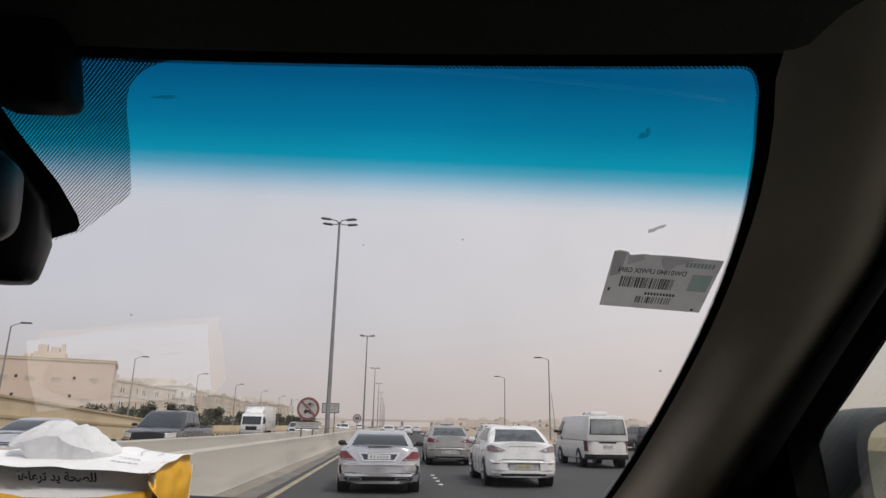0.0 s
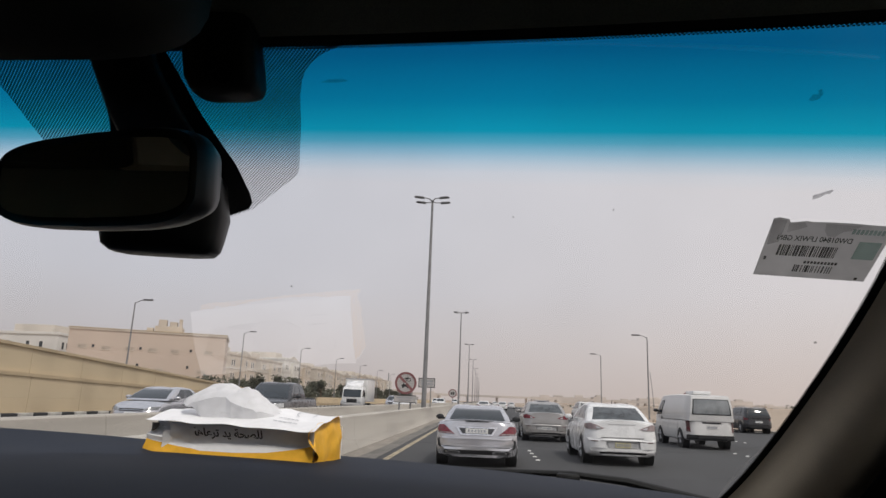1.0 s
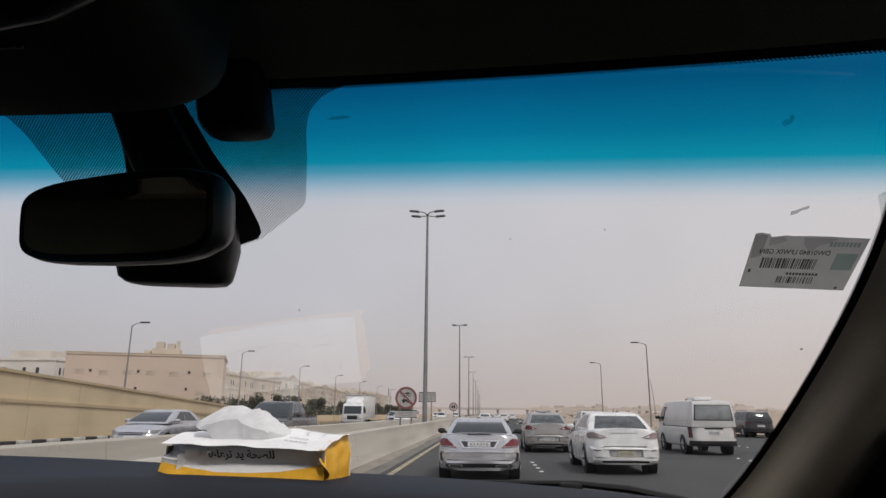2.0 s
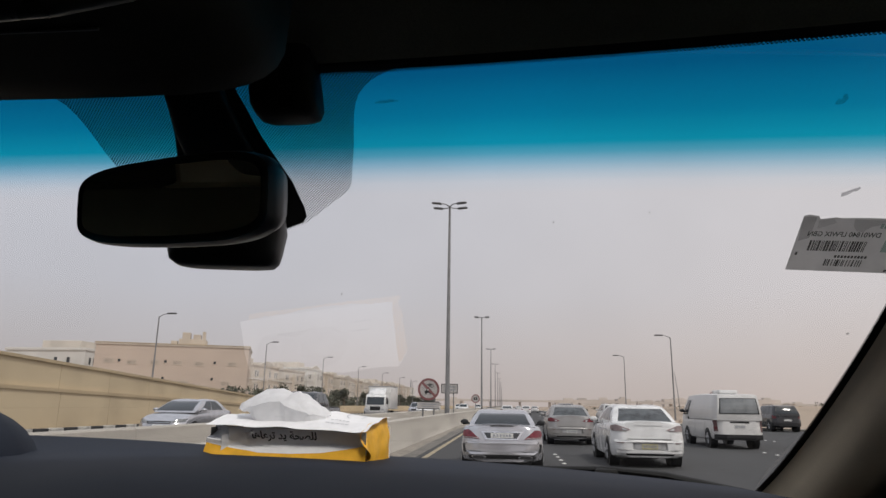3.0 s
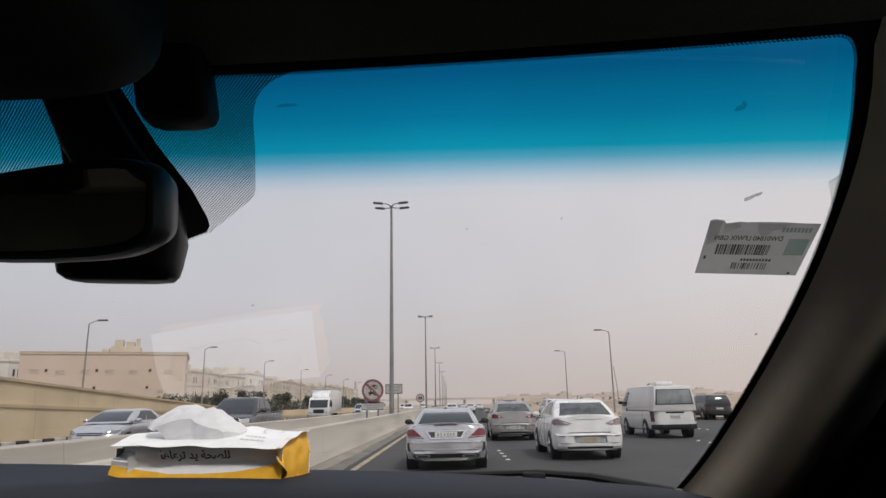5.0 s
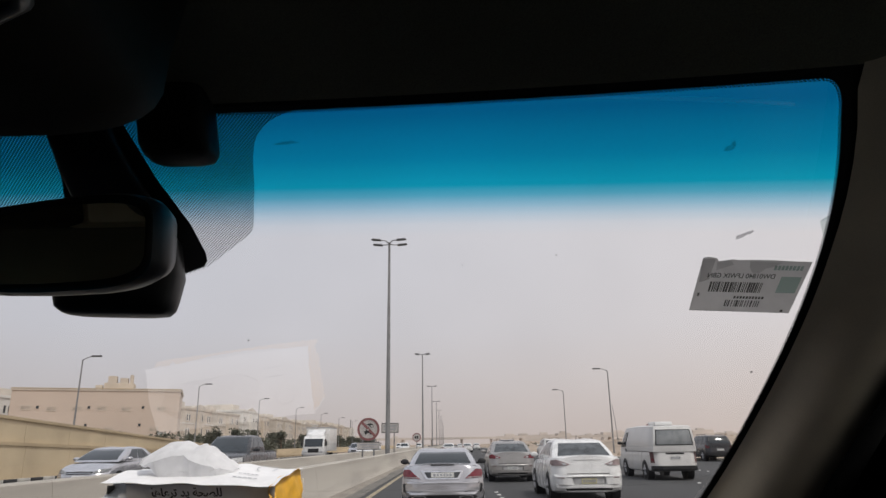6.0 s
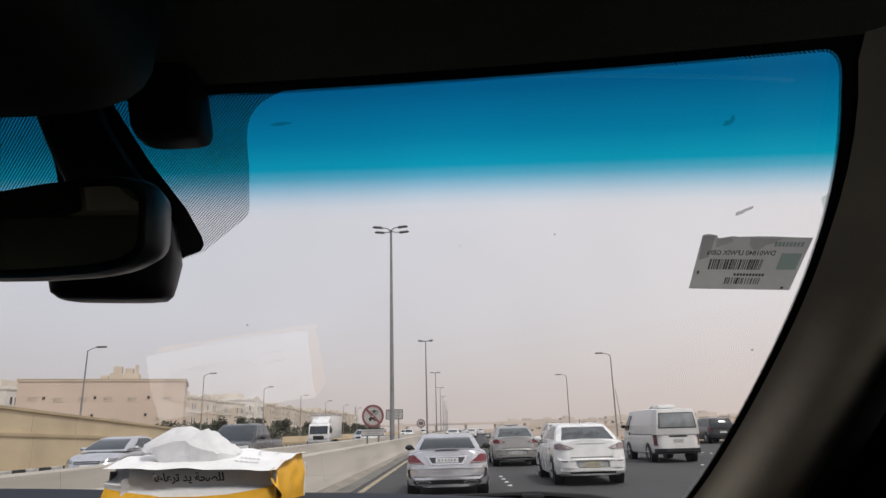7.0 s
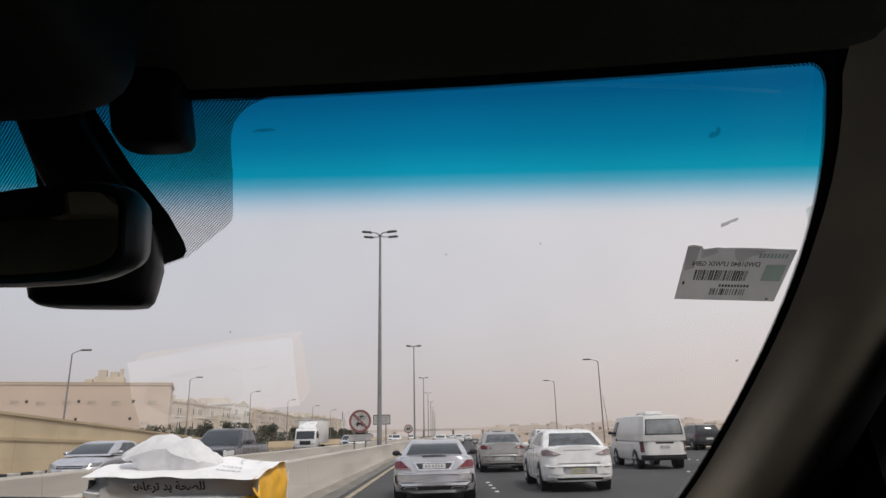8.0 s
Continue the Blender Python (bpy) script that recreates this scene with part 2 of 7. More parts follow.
M = {
    "console": surface("console_plastic", (0.020, 0.019, 0.015), 0.75, grain=900, vary=0.15, bump=0.2, stain=6, stain_amount=0.1, spec=0.15),
    "headliner": surface("headliner_cloth", (0.16, 0.154, 0.120), 0.95, grain=900, vary=0.2, bump=0.3, stain=5, stain_amount=0.1, spec=0.1),
    "black_plastic": surface("black_plastic", (0.012, 0.012, 0.012), 0.55, grain=1200, bump=0.15, stain=20, stain_amount=0.1, spec=0.3),
    "mirror_plastic": surface("mirror_plastic", (0.014, 0.014, 0.015), 0.42, grain=1500, bump=0.12, stain=25, stain_amount=0.1, spec=0.35),
    "pillar": surface("pillar_trim", (0.76, 0.645, 0.47), 0.40, grain=1100, vary=0.08, bump=0.12, stain=8, stain_amount=0.08, spec=0.8),
    "dash": surface("dash_vinyl", (0.014, 0.019, 0.031), 0.7, grain=800, vary=0.18, bump=0.35, stain=7, stain_amount=0.12, spec=0.16),
    "dash_edge": surface("dash_edge_vinyl", (0.012, 0.013, 0.018), 0.7, grain=800, vary=0.15, bump=0.3, stain=9, stain_amount=0.12, spec=0.2),
    "frame_matte": surface("matte_window_frame", (0.006, 0.006, 0.006), 0.95, grain=300, bump=0.1, stain=10, spec=0.03),
    "rubber": surface("rubber", (0.01, 0.01, 0.01), 0.7, grain=300, bump=0.1, stain=10, spec=0.2),
    "ceramic": surface("ceramic_print", (0.006, 0.006, 0.006), 0.6, grain=400, stain=30, stain_amount=0.05, spec=0.2),
    "glass_front": windscreen_glass(),
    "glass_side": pane("side_glass", (0.86, 0.89, 0.87)),
    # near-black so that the inside mirror reflects little daylight
    "glass_driver": pane("driver_side_glass", (0.07, 0.068, 0.055)),
    "dots": dotted_print("printed_dots", 0.0021, 0.45, 45, (1.595 / math.sin(radians(31.05)), 0.31, 1.655 / math.sin(radians(31.05)))),
    "edge_dots": dotted_print("printed_edge_dots", 0.0021, 0.45, 45),
    "asphalt": surface("asphalt", (0.070, 0.070, 0.071), 0.85, grain=60, vary=0.25, bump=0.4, stain=0.7, stain_amount=0.12, spec=0.3, along=0.05),
    "asphalt_far": surface("asphalt_worn", (0.085, 0.083, 0.082), 0.85, grain=50, vary=0.22, bump=0.4, stain=0.25, stain_amount=0.14, spec=0.3),
    "concrete": surface("concrete", (0.36, 0.335, 0.30), 0.85, grain=30, vary=0.12, bump=0.3, stain=0.9, stain_amount=0.14),
    "gutter": surface("gutter_concrete", (0.20, 0.187, 0.168), 0.9, grain=30, vary=0.2, bump=0.4, stain=1.3, stain_amount=0.2),
    "sand": surface("sand", (0.40, 0.32, 0.245), 0.95, grain=3.0, vary=0.16, bump=0.3, stain=0.06, stain_amount=0.14),
    "wall_paint": surface("wall_paint", (0.62, 0.51, 0.345), 0.85, grain=9, vary=0.07, bump=0.2, stain=0.4, stain_amount=0.07),
    "wall_band": surface("wall_band_paint", (0.50, 0.40, 0.26), 0.85, grain=9, vary=0.07, bump=0.2, stain=0.4, stain_amount=0.07),
    "white_line": surface("white_road_paint", (0.70, 0.69, 0.66), 0.7, grain=40, vary=0.2, stain=3, stain_amount=0.2),
    "yellow_line": surface("yellow_road_paint", (0.44, 0.37, 0.25), 0.75, grain=40, vary=0.2, stain=1.5, stain_amount=0.22),
    "steel": surface("galvanised_steel", (0.27, 0.27, 0.27), 0.55, metal=0.35, grain=20, vary=0.1, stain=1.5, stain_amount=0.12),
    "lamp_grey": surface("lamp_grey", (0.12, 0.12, 0.12), 0.5, metal=0.2, grain=30, stain=3),
    # dusty green, lightened further to stand for distance haze
    "foliage": surface("foliage", (0.125, 0.13, 0.098), 0.8, grain=8, vary=0.4, stain=1.2, stain_amount=0.25, spec=0.2),
    "trunk": surface("bark", (0.14, 0.10, 0.07), 0.9, grain=20, vary=0.3, bump=0.5, stain=3),
}


# ---- building helpers ----
def obj(name, bm, material, smooth=35.0):
    """One mesh object from a bmesh; smooth: the angle in degrees past which edges stay sharp (0: flat)."""
    bmesh.ops.recalc_face_normals(bm, faces=bm.faces)
    me = bpy.data.meshes.new(name)
    for f in bm.faces:
        f.smooth = smooth > 0
    bm.to_mesh(me)
    bm.free()
    for m in material if isinstance(material, (list, tuple)) else [material]:
        me.materials.append(m)
    if smooth:
        me.set_sharp_from_angle(angle=radians(smooth))
    return new(name, me)


def part(name, bm, material, parent, label="", smooth=35.0):
    ob = obj(name, bm, material, smooth)
    ob.parent = parent
    if label:
        ob["label"] = label
    return ob


def thing(name, label, category, at=(0, 0, 0), group="", kind="", turn=0.0):
    """The empty at the base of a thing with parts; its parts are built round the origin."""
    e = new(name)
    e.matrix_basis = pose(*at, 0, 0, turn)
    return tagged(e, label, category, group, kind)


def block(x0, x1, y0, y1, z0, z1, bevel=0.0, bm=None, seg=2):
    bm = bm or bmesh.new()
    v = [bm.verts.new((x, y, z)) for z in (z0, z1) for x, y in ((x0, y0), (x1, y0), (x1, y1), (x0, y1))]
    fs = [bm.faces.new([v[i] for i in q]) for q in ((3, 2, 1, 0), (4, 5, 6, 7), (0, 1, 5, 4), (1, 2, 6, 5), (2, 3, 7, 6), (3, 0, 4, 7))]
    if bevel:
        es = {e for f in fs for e in f.edges}
        bmesh.ops.bevel(bm, geom=list(es), offset=bevel, segments=seg, profile=0.5, affect="EDGES")
    return bm


def loft(rings, bm=None, caps=True, closed=True):
    """A skin over rings of equally many points."""
    bm = bm or bmesh.new()
    vs = [[bm.verts.new(p) for p in r] for r in rings]
    n = len(vs[0])
    for a, b in zip(vs, vs[1:]):
        for i in range(n if closed else n - 1):
            j = (i + 1) % n
            bm.faces.new((a[i], a[j], b[j], b[i]))
    if caps and closed:
        bm.faces.new(vs[0][::-1])
        bm.faces.new(vs[-1])
    return bm


def tube(points, radii, n=10, bm=None):
    """A round bar along points, with a radius for each."""
    rings = []
    for i, p in enumerate(points):
        a, b = Vector(points[max(0, i - 1)]), Vector(points[min(len(points) - 1, i + 1)])
        d = (b - a).normalized()
        u = d.cross(Vector((0, 0, 1)) if abs(d.z) < 0.9 else Vector((1, 0, 0))).normalized()
        w = d.cross(u)
        r = radii[i] if isinstance(radii, (list, tuple)) else radii
        rings.append([Vector(p) + r * (math.cos(k) * u + math.sin(k) * w) for k in (2 * math.pi * j / n for j in range(n))])
    return loft(rings, bm)


def prism(poly, axis, a, b, bevel=0.0, bm=None):
    """A polygon of (p, q) pairs drawn out along an axis from a to b: x takes (y, z), y takes (x, z), z takes (x, y)."""
    put = {"x": lambda p, q, s: (s, p, q), "y": lambda p, q, s: (p, s, q), "z": lambda p, q, s: (p, q, s)}[axis]
    own = bmesh.new()
    loft([[put(p, q, a) for p, q in poly], [put(p, q, b) for p, q in poly]], own)
    if bevel:
        bmesh.ops.bevel(own, geom=list(own.edges), offset=bevel, segments=2, profile=0.5, affect="EDGES")
    if bm is None:
        return own
    join(bm, own)
    return bm


def join(bm, other):
    """Adds another bmesh to bm and frees it."""
    me = bpy.data.meshes.new("joined")
    other.to_mesh(me)
    other.free()
    bm.from_mesh(me)
    bpy.data.meshes.remove(me)
    return bm


def lerp_table(table, q):
    """Straight interpolation in rows of (key, value), keys rising."""
    return float(np.interp(q, [r[0] for r in table], [r[1] for r in table]))


def sheet(rows, thick, bm=None):
    """A grid of points with a second skin thick below it (along minus z) and closed edges."""
    low = [[(p[0], p[1], p[2] - thick) for p in r] for r in rows]
    bm = bm or bmesh.new()
    top = [[bm.verts.new(p) for p in r] for r in rows]
    bot = [[bm.verts.new(p) for p in r] for r in low]
    R, C = len(rows), len(rows[0])
    for i in range(R - 1):
        for j in range(C - 1):
            bm.faces.new((top[i][j], top[i][j + 1], top[i + 1][j + 1], top[i + 1][j]))
            bm.faces.new((bot[i][j], bot[i + 1][j], bot[i + 1][j + 1], bot[i][j + 1]))
    rim = [(0, j) for j in range(C)] + [(i, C - 1) for i in range(1, R)] + [(R - 1, j) for j in range(C - 2, -1, -1)] + [(i, 0) for i in range(R - 2, 0, -1)]
    for a, b in zip(rim, rim[1:] + rim[:1]):
        bm.faces.new((top[a[0]][a[1]], bot[a[0]][a[1]], bot[b[0]][b[1]], top[b[0]][b[1]]))
    return bm


# ---- the car's cabin: windscreen ----
MID = 0.045
SLOPE = radians(31.05)
SIN, COS = math.sin(SLOPE), math.cos(SLOPE)


def on_glass(x, z, off=0.0):
    """A point of the windscreen's inner face, off metres towards the cabin."""
    y = 0.8188 - (z - 1.6) / 0.6021 - 0.2204 * x * x
    return (x, y - off * SIN, z - off * COS)


EDGE = [(1.290, 0.660), (1.322, 0.6675), (1.373, 0.677), (1.402, 0.679), (1.446, 0.681), (1.484, 0.680), (1.509, 0.678), (1.552, 0.6735), (1.592, 0.6655), (1.615, 0.658), (1.629, 0.652), (1.640, 0.6455), (1.648, 0.6395), (1.661, 0.629), (1.672, 0.620), (1.70, 0.597)]


def top_edge(x):
    return 1.6838 - 0.038 * (x - MID) ** 2



EDGE_CURVE = np.polyfit([z - 1.5 for z, x in EDGE], [x for z, x in EDGE], 5)


def right_edge(z):
    return float(np.polyval(EDGE_CURVE, z - 1.5))


def build_windscreen():
    e = thing("windscreen", "raked car windscreen with a blue shade band along its top edge", "windscreen", kind="structure")
    rows_in, rows_out = [], []
    for i in range(25):
        z = 1.288 + (1.698 - 1.288) * i / 24
        xr = right_edge(z) + 0.02
        xs = [2 * MID - xr + (2 * xr - 2 * MID) * j / 30 for j in range(31)]
        rows_in.append([on_glass(x, z) for x in xs])
        rows_out.append([on_glass(x, z, -0.005) for x in xs])
    bm = bmesh.new()
    a = [[bm.verts.new(p) for p in r] for r in rows_in]
    b = [[bm.verts.new(p) for p in r] for r in rows_out]
    for i in range(24):
        for j in range(30):
            bm.faces.new((a[i][j], a[i][j + 1], a[i + 1][j + 1], a[i + 1][j])).material_index = 0
            bm.faces.new((b[i][j], b[i + 1][j], b[i + 1][j + 1], b[i][j + 1])).material_index = 1
    pane_ob = part("pane", bm, [M["glass_front"], M["glass_clear"]], e, "clear laminated glass with a blue upper band", smooth=80)
    pane_ob.visible_shadow = False
    # the printed black border, with a dotted inner margin
    loop = []
    cz = 1.653
    zs = [1.30 + (cz - 1.30) * i / 40 for i in range(41)]
    right = [(right_edge(z), z) for z in zs]
    cx, kx = 0.613, 0.6275
    corner = ((right_edge(cz), cz), (kx, top_edge(kx)), (cx, top_edge(cx)))
    right += [tuple((1 - k) ** 2 * p + 2 * k * (1 - k) * q + k * k * r for p, q, r in zip(*corner)) for k in (i / 12 for i in range(1, 13))]
    top = [(x, top_edge(x)) for x in (cx + (2 * MID - 2 * cx) * i / 60 for i in range(1, 60))]
    left = [(2 * MID - x, z) for x, z in reversed(right)]
    loop = right + top + left
    pts = np.array([(x, z / SIN) for x, z in loop])
    d = np.gradient(pts, axis=0)
    d /= np.linalg.norm(d, axis=1)[:, None]
    nrm = np.stack([d[:, 1], -d[:, 0]], 1)
    arc = np.concatenate([[0], np.cumsum(np.linalg.norm(np.diff(pts, axis=0), axis=1))])

    def band(o0, o1, off):
        bm = bmesh.new()
        uv = bm.loops.layers.uv.new("uv")
        q0, q1 = pts + nrm * o0, pts + nrm * o1
        v0 = [bm.verts.new(on_glass(x, s * SIN, off)) for x, s in q0]
        v1 = [bm.verts.new(on_glass(x, s * SIN, off)) for x, s in q1]
        for i in range(len(pts) - 1):
            f = bm.faces.new((v0[i], v0[i + 1], v1[i + 1], v1[i]))
            for lp, (u, v) in zip(f.loops, ((arc[i], o0), (arc[i + 1], o0), (arc[i + 1], o1), (arc[i], o1))):
                lp[uv].uv = (u, v)
        return bm

    part("black_border", band(0.0, 0.026, 0.002), M["ceramic"], e, "black ceramic border print")
    part("dotted_margin", band(-0.0019, 0.0005, 0.0025), M["edge_dots"], e, "rows of small black printed dots")

    # printed field round the mirror's foot: solid middle with a dotted surround
    half_solid = [(0.030, 1.685), (0.042, 1.652), (0.058, 1.624), (0.0625, 1.606), (0.0615, 1.600), (0.056, 1.596), (0.032, 1.591)]
    half_dots = [(0.190, 1.685), (0.172, 1.6825), (0.157, 1.6795), (0.147, 1.676), (0.140, 1.672), (0.1355, 1.667), (0.132, 1.661), (0.1295, 1.654), (0.127, 1.646), (0.116, 1.621), (0.112, 1.617), (0.060, 1.5955), (0.032, 1.5895)]

    def field(half, off):
        poly = [(MID + a, z) for a, z in half] + [(MID - a * (0.93 if a > 0.1 else 1.0), z) for a, z in reversed(half)]
        bm = bmesh.new()
        uv = bm.loops.layers.uv.new("uv")
        f = bm.faces.new([bm.verts.new(on_glass(x, z, off)) for x, z in poly])
        for lp, (x, z) in zip(f.loops, poly):
            lp[uv].uv = (x, z / SIN)
        return bm

    part("dotted_field", field(half_dots, 0.002), M["dots"], e, "fine black dot print on the glass")
    part("solid_field", field(half_solid, 0.003), M["ceramic"], e, "solid black print behind the mirror")
    return e


def build_mirror():
    """The inside mirror, turned to the driver, on its boxy foot."""
    e = thing("rear_view_mirror", "black plastic inside rear-view mirror on a thick foot at the windscreen", "mirror", at=(MID, 0.72, 1.60))
    o = Vector((MID, 0.72, 1.60))
    # housing: rounded outline lofted back from the glass
    ax, up = Vector((math.cos(radians(18.6)), -math.sin(radians(18.6)), -0.05)).normalized(), Vector((0, -0.15, 1)).normalized()
    back = -ax.cross(up).normalized()
    if back.y < 0:
        back = -back
    mid = Vector((0.031, 0.680, 1.573))

    def ring(grow, depth, wide=0.108, high=0.0378):
        out = []
        for i in range(40):
            k = 2 * math.pi * i / 40
            c, s = math.cos(k), math.sin(k)
            p = 2 / 4.8
            u = math.copysign(abs(c) ** p, c) * (wide + grow)
            h = math.copysign(abs(s) ** p, s) * (high + grow)
            h *= 1.0 + 0.05 * (u / wide) - 0.10 * (u / wide) ** 2
            out.append(mid + ax * u + up * h + back * depth - o)
        return out

    part("housing", loft([ring(-0.007, -0.001), ring(-0.002, -0.003), ring(0.0, 0.003), ring(0.0, 0.012), ring(-0.006, 0.026), ring(-0.02, 0.032), ring(-0.029, 0.035)]), M["mirror_plastic"], e, "black plastic mirror shell", smooth=50)
    part("mirror_glass", loft([ring(-0.0085, -0.0035), ring(-0.0085, -0.0015)]), M["mirror"], e, "dimmed silvered glass", smooth=30)
    # foot: a tapered cover from the windscreen down behind the mirror
    rings = []
    for z, xc, hw, y0, y1 in ((1.690, MID, 0.022, 0.650, 0.668), (1.665, MID, 0.026, 0.668, 0.700), (1.645, MID, 0.031, 0.702, 0.734), (1.630, MID, 0.036, 0.745, 0.760), (1.605, MID, 0.046, 0.768, 0.800), (1.575, MID - 0.006, 0.0535, 0.772, 0.815), (1.556, MID - 0.012, 0.0565, 0.774, 0.813), (1.546, MID - 0.0115, 0.0540, 0.775, 0.811), (1.541, MID - 0.010, 0.0485, 0.779, 0.807), (1.5395, MID - 0.010, 0.038, 0.783, 0.803)):
        r = []
        for i in range(28):
            k = 2 * math.pi * i / 28
            c, s = math.cos(k), math.sin(k)
            r.append(Vector((xc + math.copysign(abs(c) ** 0.5, c) * hw, (y0 + y1) / 2 + math.copysign(abs(s) ** 0.5, s) * (y1 - y0) / 2, z - 0.12 * (xc + math.copysign(abs(c) ** 0.5, c) * hw - MID) * (0.3 if z < 1.56 else 0))) - o)
        rings.append(r)
    part("neck", tube([mid + back * 0.02 - o, mid + back * 0.06 + Vector((0.01, 0.0, 0.0)) - o, Vector((MID, 0.79, 1.60)) - o], [0.016, 0.014, 0.018], 14), M["mirror_plastic"], e, "ball-jointed neck", smooth=50)
    part("foot_cover", loft(rings), M["mirror_plastic"], e, "black plastic foot cover", smooth=50)
    return e


def build_sensor():
    e = thing("sensor_pod", "black plastic sensor pod under the roof edge at the windscreen", "sensor", at=(0.1315, 0.672, 1.650))
    rings = []
    for z, g, dy in ((1.702, 0.0, -0.010), (1.68, 0.0, -0.004), (1.660, 0.0, 0.0), (1.653, -0.003, 0.001), (1.649, -0.010, 0.001)):
        rings.append([(math.copysign(abs(c) ** 0.5, c) * (0.029 + g) - 0.11 * (z - 1.65), math.copysign(abs(s) ** 0.5, s) * (0.020 + g) + dy, z - 1.66) for c, s in ((math.cos(2 * math.pi * i / 24), math.sin(2 * math.pi * i / 24)) for i in range(24))])
    part("body", loft(rings), M["black_plastic"], e, smooth=50)
    part("lens", tube([(0.004, -0.0185, -0.003), (0.004, -0.0215, -0.004)], 0.006, 14), M["car_gloss_black"], e, "small glossy black lens")
    return e


def build_console():
    """The overhead console in the middle of the roof."""
    e = thing("overhead_console", "dark rounded overhead console in the middle of the roof lining", "console", at=(MID, 0.3, 1.65))
    rings = []
    for y, g, dz in ((0.568, -0.030, 0.030), (0.562, -0.012, 0.010), (0.548, -0.003, 0.002), (0.52, 0.0, 0.0), (0.40, 0.006, 0.004), (0.20, 0.008, 0.016), (0.02, 0.004, 0.03)):
        hw, z0, z1 = 0.131 + g, 1.598 + dz, 1.765
        pts = []
        for i in range(15):
            k = math.pi * i / 14
            c, s = math.cos(k), math.sin(k)
            pts.append((math.copysign(abs(c) ** 0.45, c) * hw, y - 0.3, z0 + 0.055 - abs(s) ** 0.45 * 0.055 - 1.65))
        pts += [(-hw - 0.02, y - 0.3, z1 - 1.65), (hw + 0.02, y - 0.3, z1 - 1.65)]
        rings.append(pts)
    part("shell", loft(rings), M["console"], e, smooth=50)
    def under(y):  # height of the shell's underside along the middle
        return lerp_table([(0.02, 1.628), (0.20, 1.614), (0.40, 1.602), (0.52, 1.598)], y) - 1.65

    arc = [(-0.155, 0.375), (-0.150, 0.405), (-0.138, 0.424), (-0.10, 0.440), (-0.05, 0.449), (0.0, 0.452), (0.05, 0.449), (0.10, 0.440), (0.138, 0.424), (0.150, 0.405), (0.155, 0.375)]
    part("lamp_bezel", tube([(x * 0.88, y - 0.3, under(y) - 0.001) for x, y in arc], [0.003] + [0.006] * 9 + [0.003], 10), M["lens_grey"], e, "grey rim of the map lamp panel", smooth=50)
    part("panel_slit", tube([(-0.055, 0.1705, under(0.47) - 0.0004), (0.055, 0.1705, under(0.47) - 0.0004)], 0.0009, 6), M["lens_grey"], e, "thin grey edge of a closed flap")
    part("holder_lid", block(-0.075, 0.075, -0.08, 0.11, -0.0535, -0.040, 0.004), M["black_plastic"], e, "closed spectacles holder lid")
    part("lamp_lens", block(-0.08, -0.02, -0.20, -0.10, -0.035, -0.020, 0.004), M["lens_grey"], e, "unlit map lamp lens")
    part("lamp_lens", block(0.02, 0.08, -0.20, -0.10, -0.035, -0.020, 0.004), M["lens_grey"], e, "unlit map lamp lens")
    return e


def build_headliner():
    rows = []
    prof = [(0.68, 1.700), (0.60, 1.715), (0.45, 1.745), (0.0, 1.772), (-0.5, 1.782), (-1.1, 1.772), (-1.7, 1.74)]
    cols = [-1 + 2 * j / 36 for j in range(37)]
    for dy, dz in ((0.0, 0.0), (-0.008, 0.001), (-0.03, 0.010), (-0.07, 0.022), (-0.13, 0.037), (-0.22, 0.054)):
        r = []
        for u in cols:
            x = MID + u * 0.66
            p = on_glass(x, top_edge(x) + 0.0048, 0.003)
            r.append((x, p[1] + dy, p[2] + dz + 0.025))
        rows.append(r)
    for y, z in prof[3:]:
        rows.append([(MID + u * 0.70, y, z - 0.05 * abs(u) ** 7 + 0.025) for u in cols])
    bm = sheet(rows, 0.025)
    tagged(obj("ceiling", bm, M["headliner"], 60), "dark cloth roof lining of the car", "roof lining", kind="structure")
    rows = [[(MID + u * 0.74, y, z + 0.055 - 0.03 * abs(u) ** 5) for u in np.linspace(-1, 1, 9)] for y, z in prof]
    tagged(obj("roof_panel", sheet(rows, 0.004), M["car_white"], 60), "painted sheet-metal roof of the car", "car roof", kind="structure")


def pillar_inner(z):
    """The pillar trim's edge at the door: its x and y at height z."""
    return 0.780 - 0.5 * max(0.0, z - 1.57), 0.727 + (1.566 - z) * 1.37


